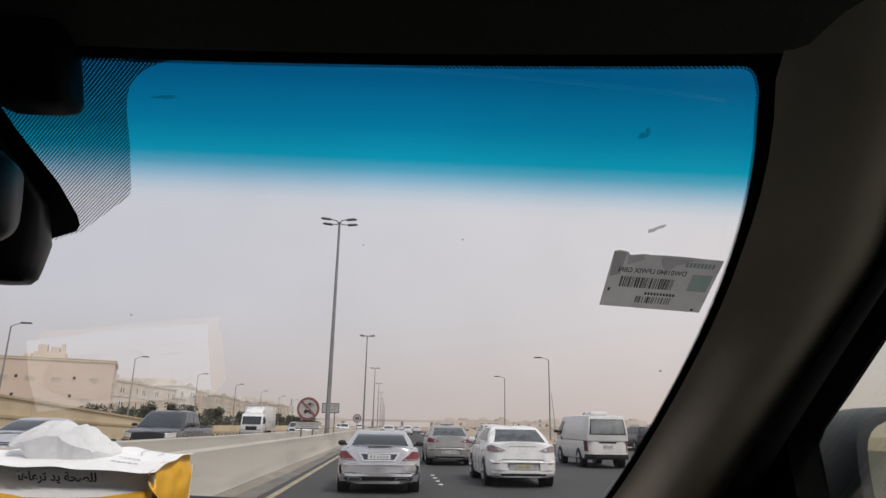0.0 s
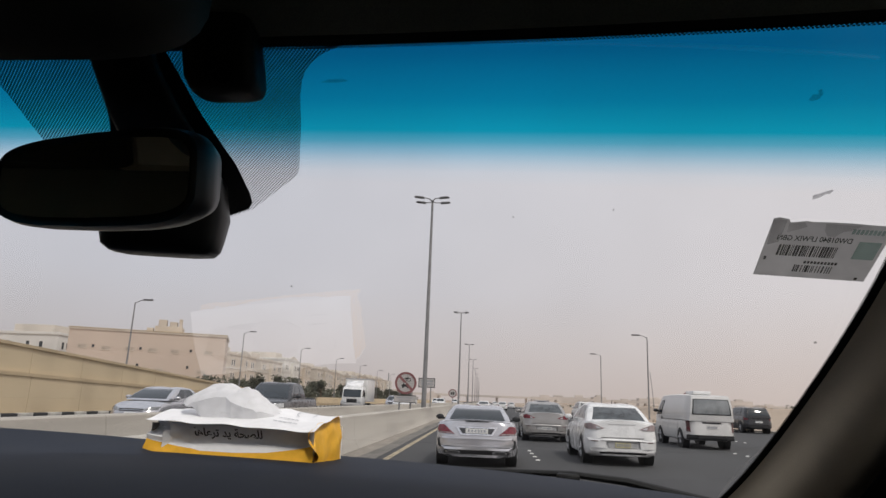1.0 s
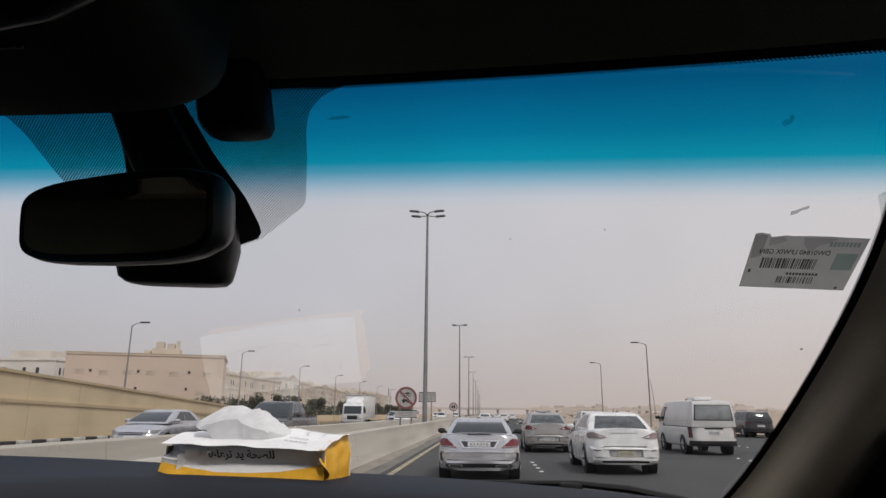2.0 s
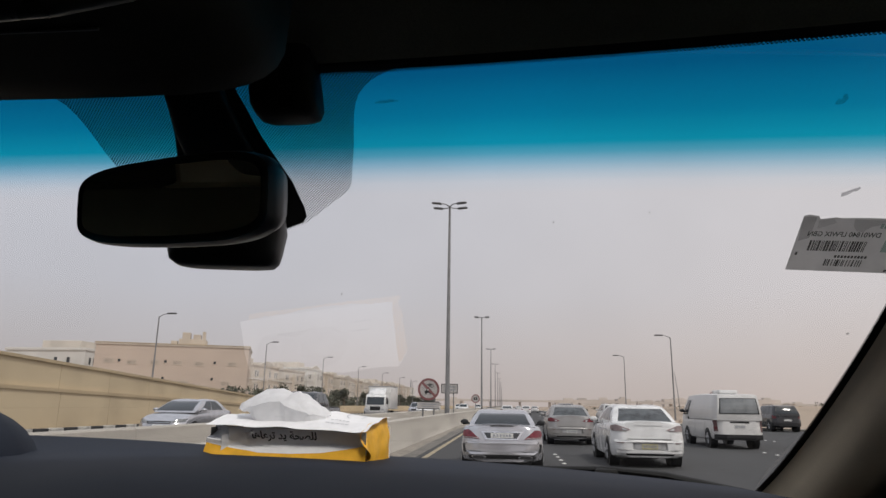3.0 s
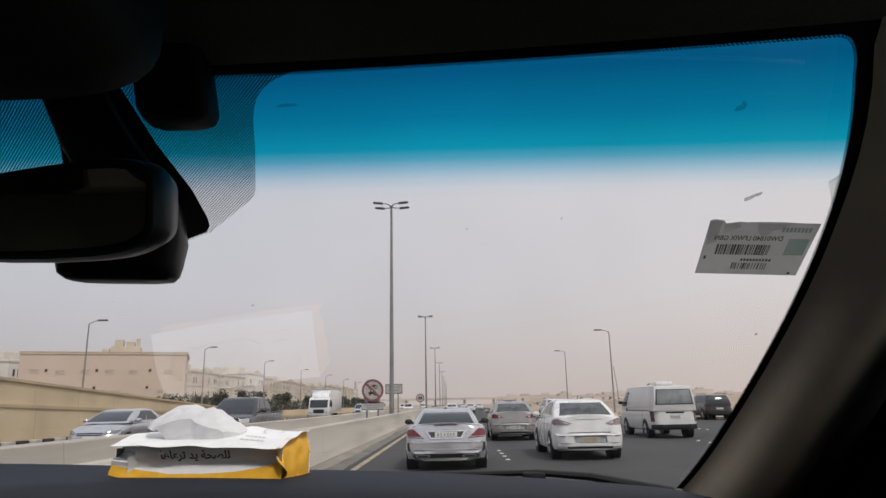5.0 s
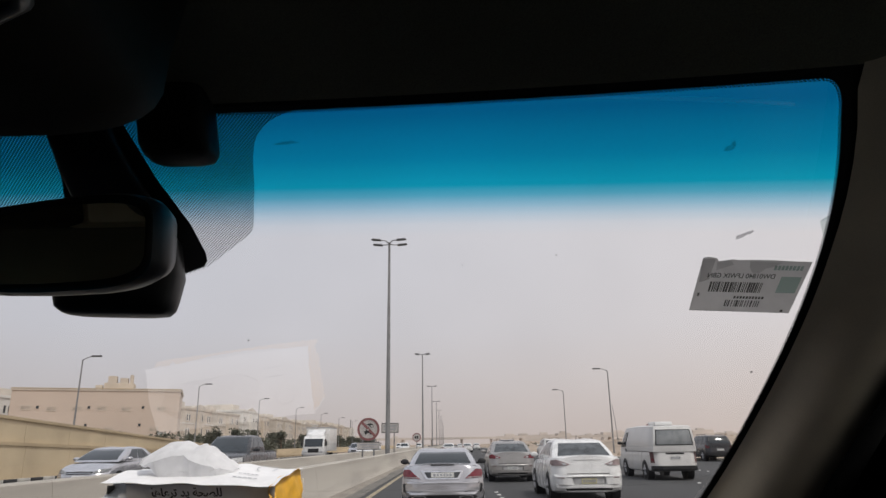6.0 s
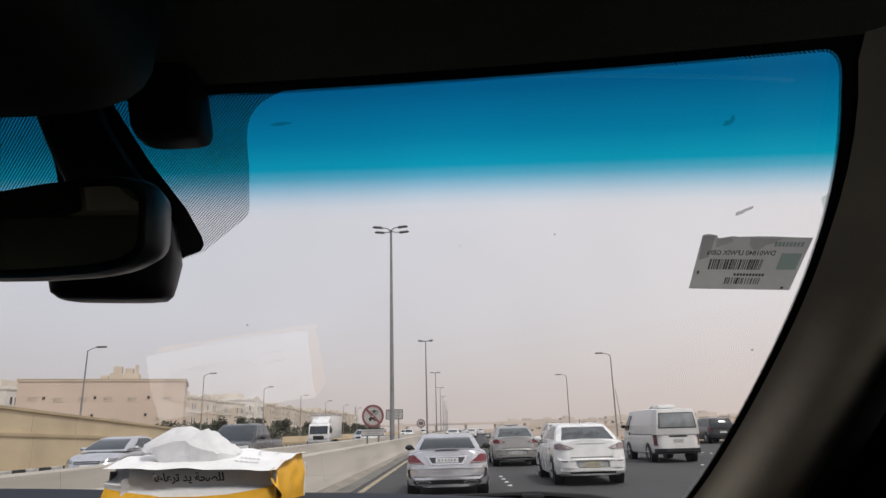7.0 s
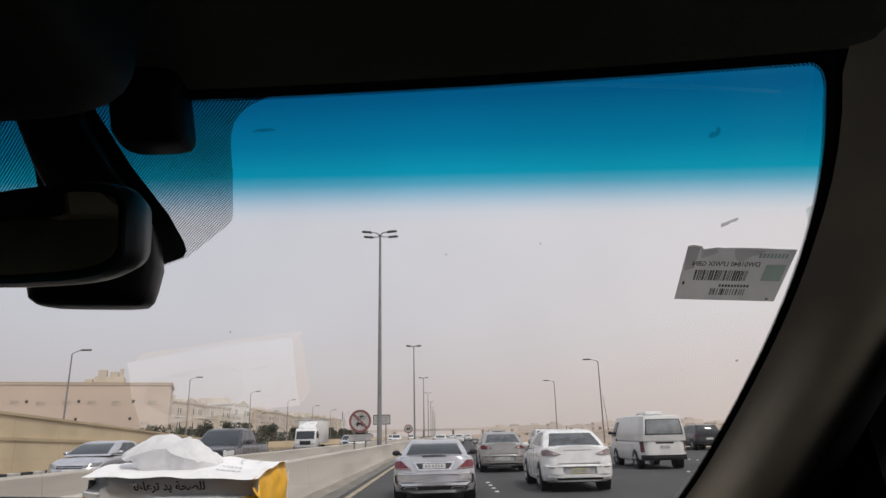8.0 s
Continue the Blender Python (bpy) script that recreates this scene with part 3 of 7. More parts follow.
def build_pillar(mirrored):
    e = thing("pillar_left" if mirrored else "pillar_right", "grey-beige moulded trim on the windscreen pillar", "pillar", kind="structure")
    s = (lambda p: (2 * MID - p[0], p[1], p[2])) if mirrored else (lambda p: p)
    rings, seal = [], []
    for i in range(26):
        z = 1.27 + (1.70 - 1.27) * i / 25
        xa = right_edge(min(z, 1.672)) + 0.0065 + 0.004 * max(0.0, min(1.0, (z - 1.58) / 0.08))
        a = Vector(on_glass(xa, z, 0.004))
        bx, by = pillar_inner(z)
        b = Vector((bx, by, z))
        inward = Vector((-(a.y - b.y), -(b.x - a.x), 0)).normalized() * (0.026 + 0.07 * max(0.0, 1.57 - z))
        pts = [a + (b - a) * t + inward * math.sin(math.pi * t ** 1.5) ** 0.9 for t in (0, 0.06, 0.15, 0.3, 0.45, 0.6, 0.72, 0.82, 0.9, 0.96, 1.0)]
        pts += [b + Vector((0.03, 0.02, 0)), a + Vector((0.05, 0.03, 0.01))]
        rings.append([s(tuple(p)) for p in pts])
        seal.append([s(tuple(a + (b - a) * t + inward * k)) for t, k in ((0.985, 0.25), (1.0, 0.9), (1.08, 0.85), (1.14, 0.0), (1.02, -0.3))])
    part("trim", loft(rings), M["pillar"], e, smooth=50)
    part("door_seal", loft(seal), M["rubber"], e, "black rubber door seal", smooth=50)
    return e


def build_door(mirrored):
    e = thing("door_left" if mirrored else "door_right", "front passenger door with dark frame and clear window", "car door", kind="structure")
    if mirrored:
        e["label"] = "driver's door with dark frame and clear window"
    f = (lambda a, b: (2 * MID - b, 2 * MID - a)) if mirrored else (lambda a, b: (a, b))
    front = [(0.60, 1.672), (0.811, 1.517), (0.874, 1.468), (0.92, 1.438), (0.935, 1.421), (0.925, 1.37), (0.91, 1.28), (1.42, 1.27), (0.66, 1.70)]
    part("front_frame", prism(front, "x", *f(0.806, 0.842), 0.003), M["frame_matte"], e, "black window frame and mirror base", smooth=30)
    part("lower_panel", block(*f(0.78, 0.88), -0.9, 1.25, 0.45, 1.285, 0.012), M["black_plastic"], e, "dark door lining", smooth=30)
    # driver's side: rail colours and dark glass are set for the mirror's reflection
    part("upper_rail", block(*f(0.72, 0.84), -1.7, 0.34, 1.665, 1.79, 0.01), M["pillar" if mirrored else "black_plastic"], e, smooth=30)
    part("front_rail", block(*f(0.72, 0.84), 0.343, 0.60, 1.665, 1.79, 0.01), M["black_plastic"], e, smooth=30)
    if mirrored:
        # added piece, never seen directly: blocks the window's bright strip in the mirror
        part("window_frame", block(*f(0.79, 0.82), -0.62, 0.60, 1.555, 1.668, 0.008), M["headliner"], e, "added dark baffle that hides the window strip in the mirror", smooth=30)
    part("rear_post", block(*f(0.76, 0.86), -0.90, -0.62, 1.28, 1.69, 0.01), M["black_plastic"], e, smooth=30)
    w = part("window", block(*f(0.822, 0.827), -0.70, 1.0, 1.27, 1.69), M["glass_driver" if mirrored else "glass_side"], e, "dark side glass" if mirrored else "clear side glass", smooth=0)
    w.visible_shadow = False
    part("rear_panel", block(*f(0.78, 0.88), -1.75, -0.88, 0.45, 1.72, 0.01), M["black_plastic"], e, smooth=30)
    return e


def build_side_mirror():
    e = thing("door_mirror", "dark grey door mirror housing outside the passenger window", "door mirror", at=(1.045, 1.10, 1.388))
    rings = []
    for y, g in ((0.10, -0.05), (0.085, -0.025), (0.05, -0.006), (0.0, 0.0), (-0.06, 0.0), (-0.075, -0.004), (-0.078, -0.012)):
        rings.append([(math.copysign(abs(c) ** 0.55, c) * (0.115 + g) + 0.015, y, math.copysign(abs(s) ** 0.55, s) * (0.078 + g)) for c, s in ((math.cos(2 * math.pi * i / 32), math.sin(2 * math.pi * i / 32)) for i in range(32))])
    part("housing", loft(rings), M["mirror_grey"], e, smooth=50)
    part("mirror_glass", loft([[(x * 0.97 + 0.0005, -0.0785, z * 0.97) for x, y, z in rings[-1]], [(x * 0.97 + 0.0005, -0.0765, z * 0.97) for x, y, z in rings[-1]]]), M["mirror"], e, smooth=30)
    part("arm", prism([(-0.19, -0.125), (-0.05, -0.105), (-0.05, -0.06), (-0.19, -0.09)], "y", -0.03, 0.05, 0.006), M["black_plastic"], e)
    return e


def dash_z(x, y):
    z = 1.348 - 0.06 * (x + 0.05) ** 2
    z -= 0.040 * max(0.0, y - 1.0) + 0.12 * max(0.0, y - 1.172)
    z += 0.37 * max(0.0, -x) * max(0.0, min(y, 1.172) - 1.0)
    z -= 0.28 * max(0.0, 0.88 - y) ** 1.7
    z -= 2.5 * max(0.0, x - 0.60) ** 2 + 2.5 * max(0.0, -0.52 - x) ** 2
    return z


def build_dash():
    e = thing("dashboard", "dark blue-grey grained dashboard top below the windscreen", "dashboard", kind="structure")
    def lip(x):  # the pad's near edge
        return 0.674 - 0.08 * x

    ks = [0, 0.05, 0.12, 0.2, 0.3, 0.4, 0.5, 0.6, 0.7, 0.8, 0.9, 1.0]
    rows = []
    for k in ks:
        r = []
        for x in np.linspace(-0.66, 0.745, 48):
            y = lip(x) + (1.172 - lip(x)) * k
            r.append((x, y - 0.2 * x * x * max(0.0, y - 0.8) / 0.35, dash_z(x, y)))
        rows.append(r)
    part("top_pad", sheet(rows, 0.05), M["dash"], e, "dark grained vinyl pad", smooth=60)
    rows = [[(x, y - 0.205 * x * x, dash_z(x, y) - 0.003) for x in np.linspace(-0.655, 0.74, 48)] for y in (1.174, 1.19, 1.215, 1.238)]
    part("demister_strip", sheet(rows, 0.02), M["dash_edge"], e, "ribbed demister strip along the glass", smooth=60)
    rows = [[(x, y - 0.205 * x * x, dash_z(x, y) + 0.003) for x in np.linspace(-0.655, 0.735, 48)] for y in (1.238, 1.285)]
    part("gap_seal", sheet(rows, 0.02), M["rubber"], e, "black gap at the foot of the glass", smooth=60)
    slots = bmesh.new()
    for i in range(34):
        x = -0.05 + 0.018 * i
        block(x, x + 0.012, 1.200 - 0.205 * x * x, 1.216 - 0.205 * x * x, dash_z(x, 1.21) - 0.008, dash_z(x, 1.21) - 0.0024, 0, slots)
    part("demister_slots", slots, M["rubber"], e, "dark demister slots", smooth=0)
    part("trim_strip", tube([(x, lip(x) - 0.004, dash_z(x, lip(x)) - 0.001) for x in np.linspace(-0.15, 0.70, 30)], 0.003, 8), M["lens_grey"], e, "thin satin metal trim line", smooth=50)
    rows = [[(x, lip(x) - dy, dash_z(x, lip(x)) - dz) for x in np.linspace(-0.66, 0.745, 48)] for dy, dz in ((0.22, 0.16), (0.12, 0.07), (0.05, 0.018), (0.008, 0.002), (0.0, 0.004))]
    part("near_slope", sheet(rows, 0.03), M["black_plastic"], e, "black sloping front below the pad", smooth=60)
    # the front of the dashboard, below the pad
    part("fascia", prism([(0.30, 1.20), (0.36, 1.25), (0.55, 1.20), (0.95, 1.10), (1.1, 0.6), (0.5, 0.6)], "x", -0.66, 0.74, 0.01), M["dash"], e, "dark fascia", smooth=40)
    # the hood over the instruments
    rings = []
    for y, g in ((0.66, -0.02), (0.76, -0.005), (0.88, 0.0), (0.98, 0.0), (1.03, -0.012), (1.07, -0.04), (1.10, -0.08)):
        rings.append([(-0.475 + math.cos(math.pi * i / 20) * (0.195 + g), y, 1.25 + math.sin(math.pi * i / 20) ** 0.5 * (0.170 + 0.8 * g)) for i in range(21)])
    part("instrument_hood", loft(rings), M["dash"], e, "dark instrument hood", smooth=50)
    return e


def build_shell():
    """What closes the cabin below and behind."""
    tagged(obj("floor", block(-0.72, 0.80, -1.75, 1.3, 0.40, 0.46), M["rubber"], 0), "dark car floor", "floor", kind="structure")
    tagged(obj("wall_rear", block(-0.76, 0.84, -1.80, -1.72, 0.45, 1.76), M["headliner"], 0), "dark rear wall of the cabin", "wall", kind="structure")
    tagged(obj("bulkhead", block(-0.70, 0.78, 1.28, 1.34, 0.40, 1.27), M["rubber"], 0), "dark bulkhead under the windscreen", "bulkhead", kind="structure")
    # scuttle outside the glass, where the wiper lies
    rows = [[(x, y - 0.20 * x * x, 1.298 - 0.05 * x * x - 0.03 * (y - 1.30)) for x in np.linspace(-0.72, 0.80, 24)] for y in (1.325, 1.37, 1.45)]
    tagged(obj("scuttle_panel", sheet(rows, 0.02), M["rubber"], 50), "black plastic scuttle panel at the foot of the windscreen", "scuttle panel", kind="structure")


def build_wiper():
    e = thing("wiper", "black wiper arm and blade parked at the foot of the windscreen", "wiper", at=(0.47, 1.29, 1.297))
    part("arm", tube([(0.20, -0.035, -0.008), (0.08, -0.014, 0.014), (0.0, 0.0, 0.020), (-0.10, 0.02, 0.018), (-0.50, 0.045, 0.016)], [0.007, 0.006, 0.005, 0.004, 0.003], 8), M["black_plastic"], e)
    part("blade", tube([(-0.55, 0.03, 0.012), (-0.25, 0.015, 0.010), (0.0, -0.012, 0.008), (0.12, -0.035, 0.002)], 0.0045, 6), M["rubber"], e)
    part("joint", block(-0.024, 0.012, -0.010, 0.014, 0.004, 0.022, 0.005), M["black_plastic"], e)
    return e


def text_mesh(name, body, size, material, extrude=0.0002, bold=0.0):
    """Lettering with the built-in font, as a mesh centred on its origin in the x-y plane; returns the object and its width."""
    cu = bpy.data.curves.new(name, "FONT")
    cu.body, cu.size, cu.extrude, cu.align_x, cu.align_y = body, size, extrude, "CENTER", "CENTER"
    cu.offset = bold
    tmp = bpy.data.objects.new(name, cu)
    scene.collection.objects.link(tmp)
    bpy.context.view_layer.update()
    me = bpy.data.meshes.new_from_object(tmp.evaluated_get(bpy.context.evaluated_depsgraph_get()))
    bpy.data.objects.remove(tmp)
    bpy.data.curves.remove(cu)
    me.materials.clear()
    me.materials.append(material)
    ob = new(name, me)
    xs = [v.co.x for v in me.vertices] or [0, 1]
    return ob, max(xs) - min(xs)


# ---- loose things in the cabin ----
def build_tissue_box():
    L, D, H = 0.218, 0.090, 0.0405
    right_front = Vector((0.142, 0.986, 1.3435))
    turn = math.degrees(math.atan2(-0.032, 0.214))
    e = thing("tissue_box", "crumpled white and yellow cardboard tissue box lying on the dashboard", "tissue box", at=right_front, turn=turn)
    rng = random.Random(4)

    foot = [(0, 0.020), (0.03, 0.014), (0.06, 0.0095), (0.10, 0.0075), (0.145, 0.0075), (0.158, 0.0095), (0.185, 0.0115), (0.218, 0.0135)]

    def yel(u):  # height of the yellow foot along the front, u from the box's right end
        return lerp_table(foot, u)

    def dent(u, h):  # the front is folded in along a crease
        c = 0.0165 + 0.003 * math.sin(u * 24)
        k = min(1.0, h / c) if h < c else max(0.0, 1 - (h - c) / (0.0415 - c))
        far = max(0.0, (u - 0.155) / 0.063)
        calm = 1.0 if 0.055 < u < 0.16 else 2.2
        crush = 0.005 * abs(noise.noise((u * 45, h * 70, 3))) * far
        cave = 0.022 * min(1.0, max(0.0, (u - 0.186) / 0.022)) * min(1.0, max(0.0, (h - 0.020) / 0.010))
        return cave + 0.0105 * k * min(1.0, u / 0.012) * (1 - 0.5 * far) + crush + 0.0004 * calm * noise.noise((u * 60, h * 90, 3))

    def front_top(u):  # height of the front upper edge
        return H - 0.0045 * (1 - u / L) - 0.001 + 0.0008 * math.cos(u * 26) * (u / L) + 0.0012 * noise.noise((u * 30, 0, 1))

    cols = [L * i / 54 for i in range(55)]
    bm = bmesh.new()
    rows = []
    for j in range(19):
        r = []
        for u in cols:
            hb, ht = yel(u), front_top(u)
            h = hb * j / 6 if j <= 6 else hb + (ht - hb) * (j - 6) / 12
            lift = 0.007 * max(0.0, (u - 0.16) / 0.058) ** 2 * (1 - h / H)
            r.append(bm.verts.new((-u, dent(u, h), h + lift)))
        rows.append(r)
    for j in range(18):
        for i in range(54):
            bm.faces.new((rows[j][i], rows[j][i + 1], rows[j + 1][i + 1], rows[j + 1][i])).material_index = 1 if j < 6 else 0
    part("front_panel", bm, [M["card_white"], M["card_yellow"]], e, "sunken white card panel with a yellow foot", smooth=30)

    def top_z(u, v):
        z = H + 0.006 * math.sin(math.pi * min(1.0, v / D * 0.9)) + 0.0035 * noise.noise((u * 22, v * 35, 7)) + (0.0125 - 0.0015 * u / L) * (v / D) ** 1.2 - 0.0035 * (1 - u / L)
        z += 0.006 * math.exp(-((u - 0.075) / 0.02) ** 2) * (v / D) ** 2
        return z + (front_top(u) - H + 0.001 + 0.0035 * (1 - u / L)) * max(0, 1 - v / (0.25 * D))

    bm = bmesh.new()
    rows = [[bm.verts.new((-u, v - 0.001 * (1 - v / D), top_z(u, v))) for u in cols[::2]] for v in [D * k / 14 for k in range(15)]]
    for j in range(14):
        for i in range(len(rows[0]) - 1):
            bm.faces.new((rows[j][i], rows[j][i + 1], rows[j + 1][i + 1], rows[j + 1][i]))
    top = part("top_panel", bm, M["card_white"], e, "creased white card top", smooth=18)
    # right end: two yellow flaps with a fold
    bm = bmesh.new()
    rows = []
    for j in range(13):
        v = D * j / 12
        rows.append([bm.verts.new((0.003 * math.sin(math.pi * k / 8) - 0.006 * k / 8 + 0.003 * noise.noise((v * 50, k * 0.4, 9)) + (0.006 * math.sin(k * 0.8) if j == 0 else 0), v + (0.004 * math.sin(k * 1.3) if j == 0 else 0), top_z(0.0, v) * k / 8)) for k in range(9)])
    for j in range(12):
        for i in range(8):
            bm.faces.new((rows[j][i], rows[j][i + 1], rows[j + 1][i + 1], rows[j + 1][i]))
    part("end_flap", bm, M["card_yellow"], e, "yellow end flap with folds", smooth=25)
    # the far end's grey stands for shade inside the crushed corner
    part("far_end", block(-L + 0.001, -L + 0.0025, 0.012, D - 0.002, 0.003, H * 0.90), M["card_inner_shade"], e, "far end of the box, greyed for the shade inside it", smooth=0)
    part("back_panel", block(-L, 0, D - 0.0015, D, 0, H * 0.98), M["card_white"], e, smooth=0)
    part("bottom", block(-L, 0.0, 0.002, D - 0.002, 0.0, 0.0015), M["card_yellow"], e, smooth=0)
    # torn flap at the far corner
    bm = bmesh.new()
    rows = [[bm.verts.new((-0.150 - 0.046 * a, 0.001 + 0.010 * math.sin(2.2 * a + 0.6 * b) * (0.4 + 0.6 * b), 0.0335 - 0.007 * a - 0.019 * b * (0.4 + 0.6 * a) + 0.004 * noise.noise((a * 4, b * 3, 2)))) for a in [i / 10 for i in range(11)]] for b in [j / 6 for j in range(7)]]
    for j in range(6):
        for i in range(10):
            bm.faces.new((rows[j][i], rows[j][i + 1], rows[j + 1][i + 1], rows[j + 1][i]))
    part("torn_flap", bm, M["card_white"], e, "torn white corner flap", smooth=18)
    # printing: a line of lettering on the front, a small ring and two short lines on top
    word = "\ufe8e\ufeeb\ufe8e\ufecb\ufeae\ufe97 \ufeaa\ufef3 \ufe94\ufea4\ufebc\ufee0\ufedf"
    ob, w = text_mesh("lettering", word, 0.017, M["ink"], 0.0, 0.0004)
    s = 0.088 / max(w, 1e-4)
    ob.parent = e
    ob.matrix_basis = Matrix.LocRotScale((-0.110, 0.0044, 0.0285), Euler((radians(113), 0, 0)), (s, s, 1))
    bm = bmesh.new()
    for i in range(22):
        k, k2 = math.radians(-40 + 280 * i / 22), math.radians(-40 + 280 * (i + 1) / 22)
        q = [(-0.036 + r * 0.013 * math.cos(a), 0.060 + r * 0.011 * math.sin(a)) for r, a in ((0.9, k), (1.0, k), (1.0, k2), (0.9, k2))]
        bm.faces.new([bm.verts.new((x, y, top_z(-x, y) + 0.0012)) for x, y in q])
    part("ring_mark", bm, M["ink_faint"], e, "thin grey printed ring", smooth=0)
    for x0, x1, y0, y1 in ((-0.060, -0.034, 0.031, 0.0332), (-0.062, -0.030, 0.0195, 0.0212)):
        for i in range(5):
            a, b = x0 + (x1 - x0) * i / 5, x0 + (x1 - x0) * (i + 0.8) / 5
            bm = bmesh.new()
            bm.faces.new([bm.verts.new((x, y, top_z(-x, y) + 0.0012)) for x, y in ((a, y0), (b, y0), (b, y1), (a, y1))])
            part("print_bar", bm, M["ink_faint"], e, smooth=0)
    # the pulled-out tissue: folded planes between a base line, a crease, a ridge and the far side
    folds = (
        ((-0.146, 0.040, 0.003), (-0.168, 0.030, 0.014), (-0.1745, 0.048, 0.021), (-0.158, 0.080, 0.004)),
        ((-0.144, 0.032, 0.001), (-0.159, 0.021, 0.015), (-0.163, 0.050, 0.029), (-0.152, 0.085, 0.000)),
        ((-0.137, 0.026, -0.003), (-0.144, 0.019, 0.018), (-0.141, 0.055, 0.041), (-0.140, 0.088, 0.000)),
        ((-0.120, 0.024, -0.003), (-0.122, 0.022, 0.024), (-0.120, 0.058, 0.042), (-0.120, 0.090, 0.000)),
        ((-0.106, 0.024, -0.003), (-0.107, 0.024, 0.025), (-0.105, 0.055, 0.036), (-0.104, 0.090, 0.000)),
        ((-0.096, 0.024, -0.003), (-0.098, 0.019, 0.019), (-0.090, 0.050, 0.038), (-0.094, 0.090, 0.000)),
        ((-0.080, 0.025, -0.003), (-0.081, 0.017, 0.014), (-0.077, 0.055, 0.032), (-0.078, 0.088, 0.000)),
        ((-0.063, 0.027, -0.002), (-0.064, 0.023, 0.010), (-0.062, 0.058, 0.021), (-0.062, 0.084, 0.000)),
        ((-0.046, 0.036, 0.000), (-0.047, 0.035, 0.005), (-0.045, 0.056, 0.007), (-0.046, 0.075, 0.000)),
    )
    grid = []
    for c0, c1 in zip(folds, folds[1:]):
        for k in range(9):
            col = [Vector(p) * (1 - k / 9) + Vector(q) * (k / 9) for p, q in zip(c0, c1)]
            grid.append(col)
    grid.append([Vector(p) for p in folds[-1]])
    bm = bmesh.new()
    rows = []
    for g, col in enumerate(grid):
        r = []
        for p, q in zip(col, col[1:]):
            for k in range(12):
                v = p.lerp(q, k / 12)
                d = 0.0008 * noise.noise((v.x * 90, v.y * 120, v.z * 90)) - 0.008 * max(0.0, 0.30 - abs(noise.noise((v.x * 26 - v.z * 40, v.y * 30 + v.z * 46, 5.0))) * 2)
                r.append(bm.verts.new((v.x - 0.022, v.y + 0.3 * d, H + 0.005 + v.z + d + 0.0022 * math.sin(math.pi * k / 12))))
        v = col[-1]
        r.append(bm.verts.new((v.x - 0.022, v.y, H + 0.005 + v.z)))
        rows.append(r)
    for a, b in zip(rows, rows[1:]):
        for i in range(len(a) - 1):
            bm.faces.new((a[i], a[i + 1], b[i + 1], b[i]))
    part("tissue", bm, M["tissue"], e, "crumpled white tissue pulled out of the slot", smooth=16)
    return e


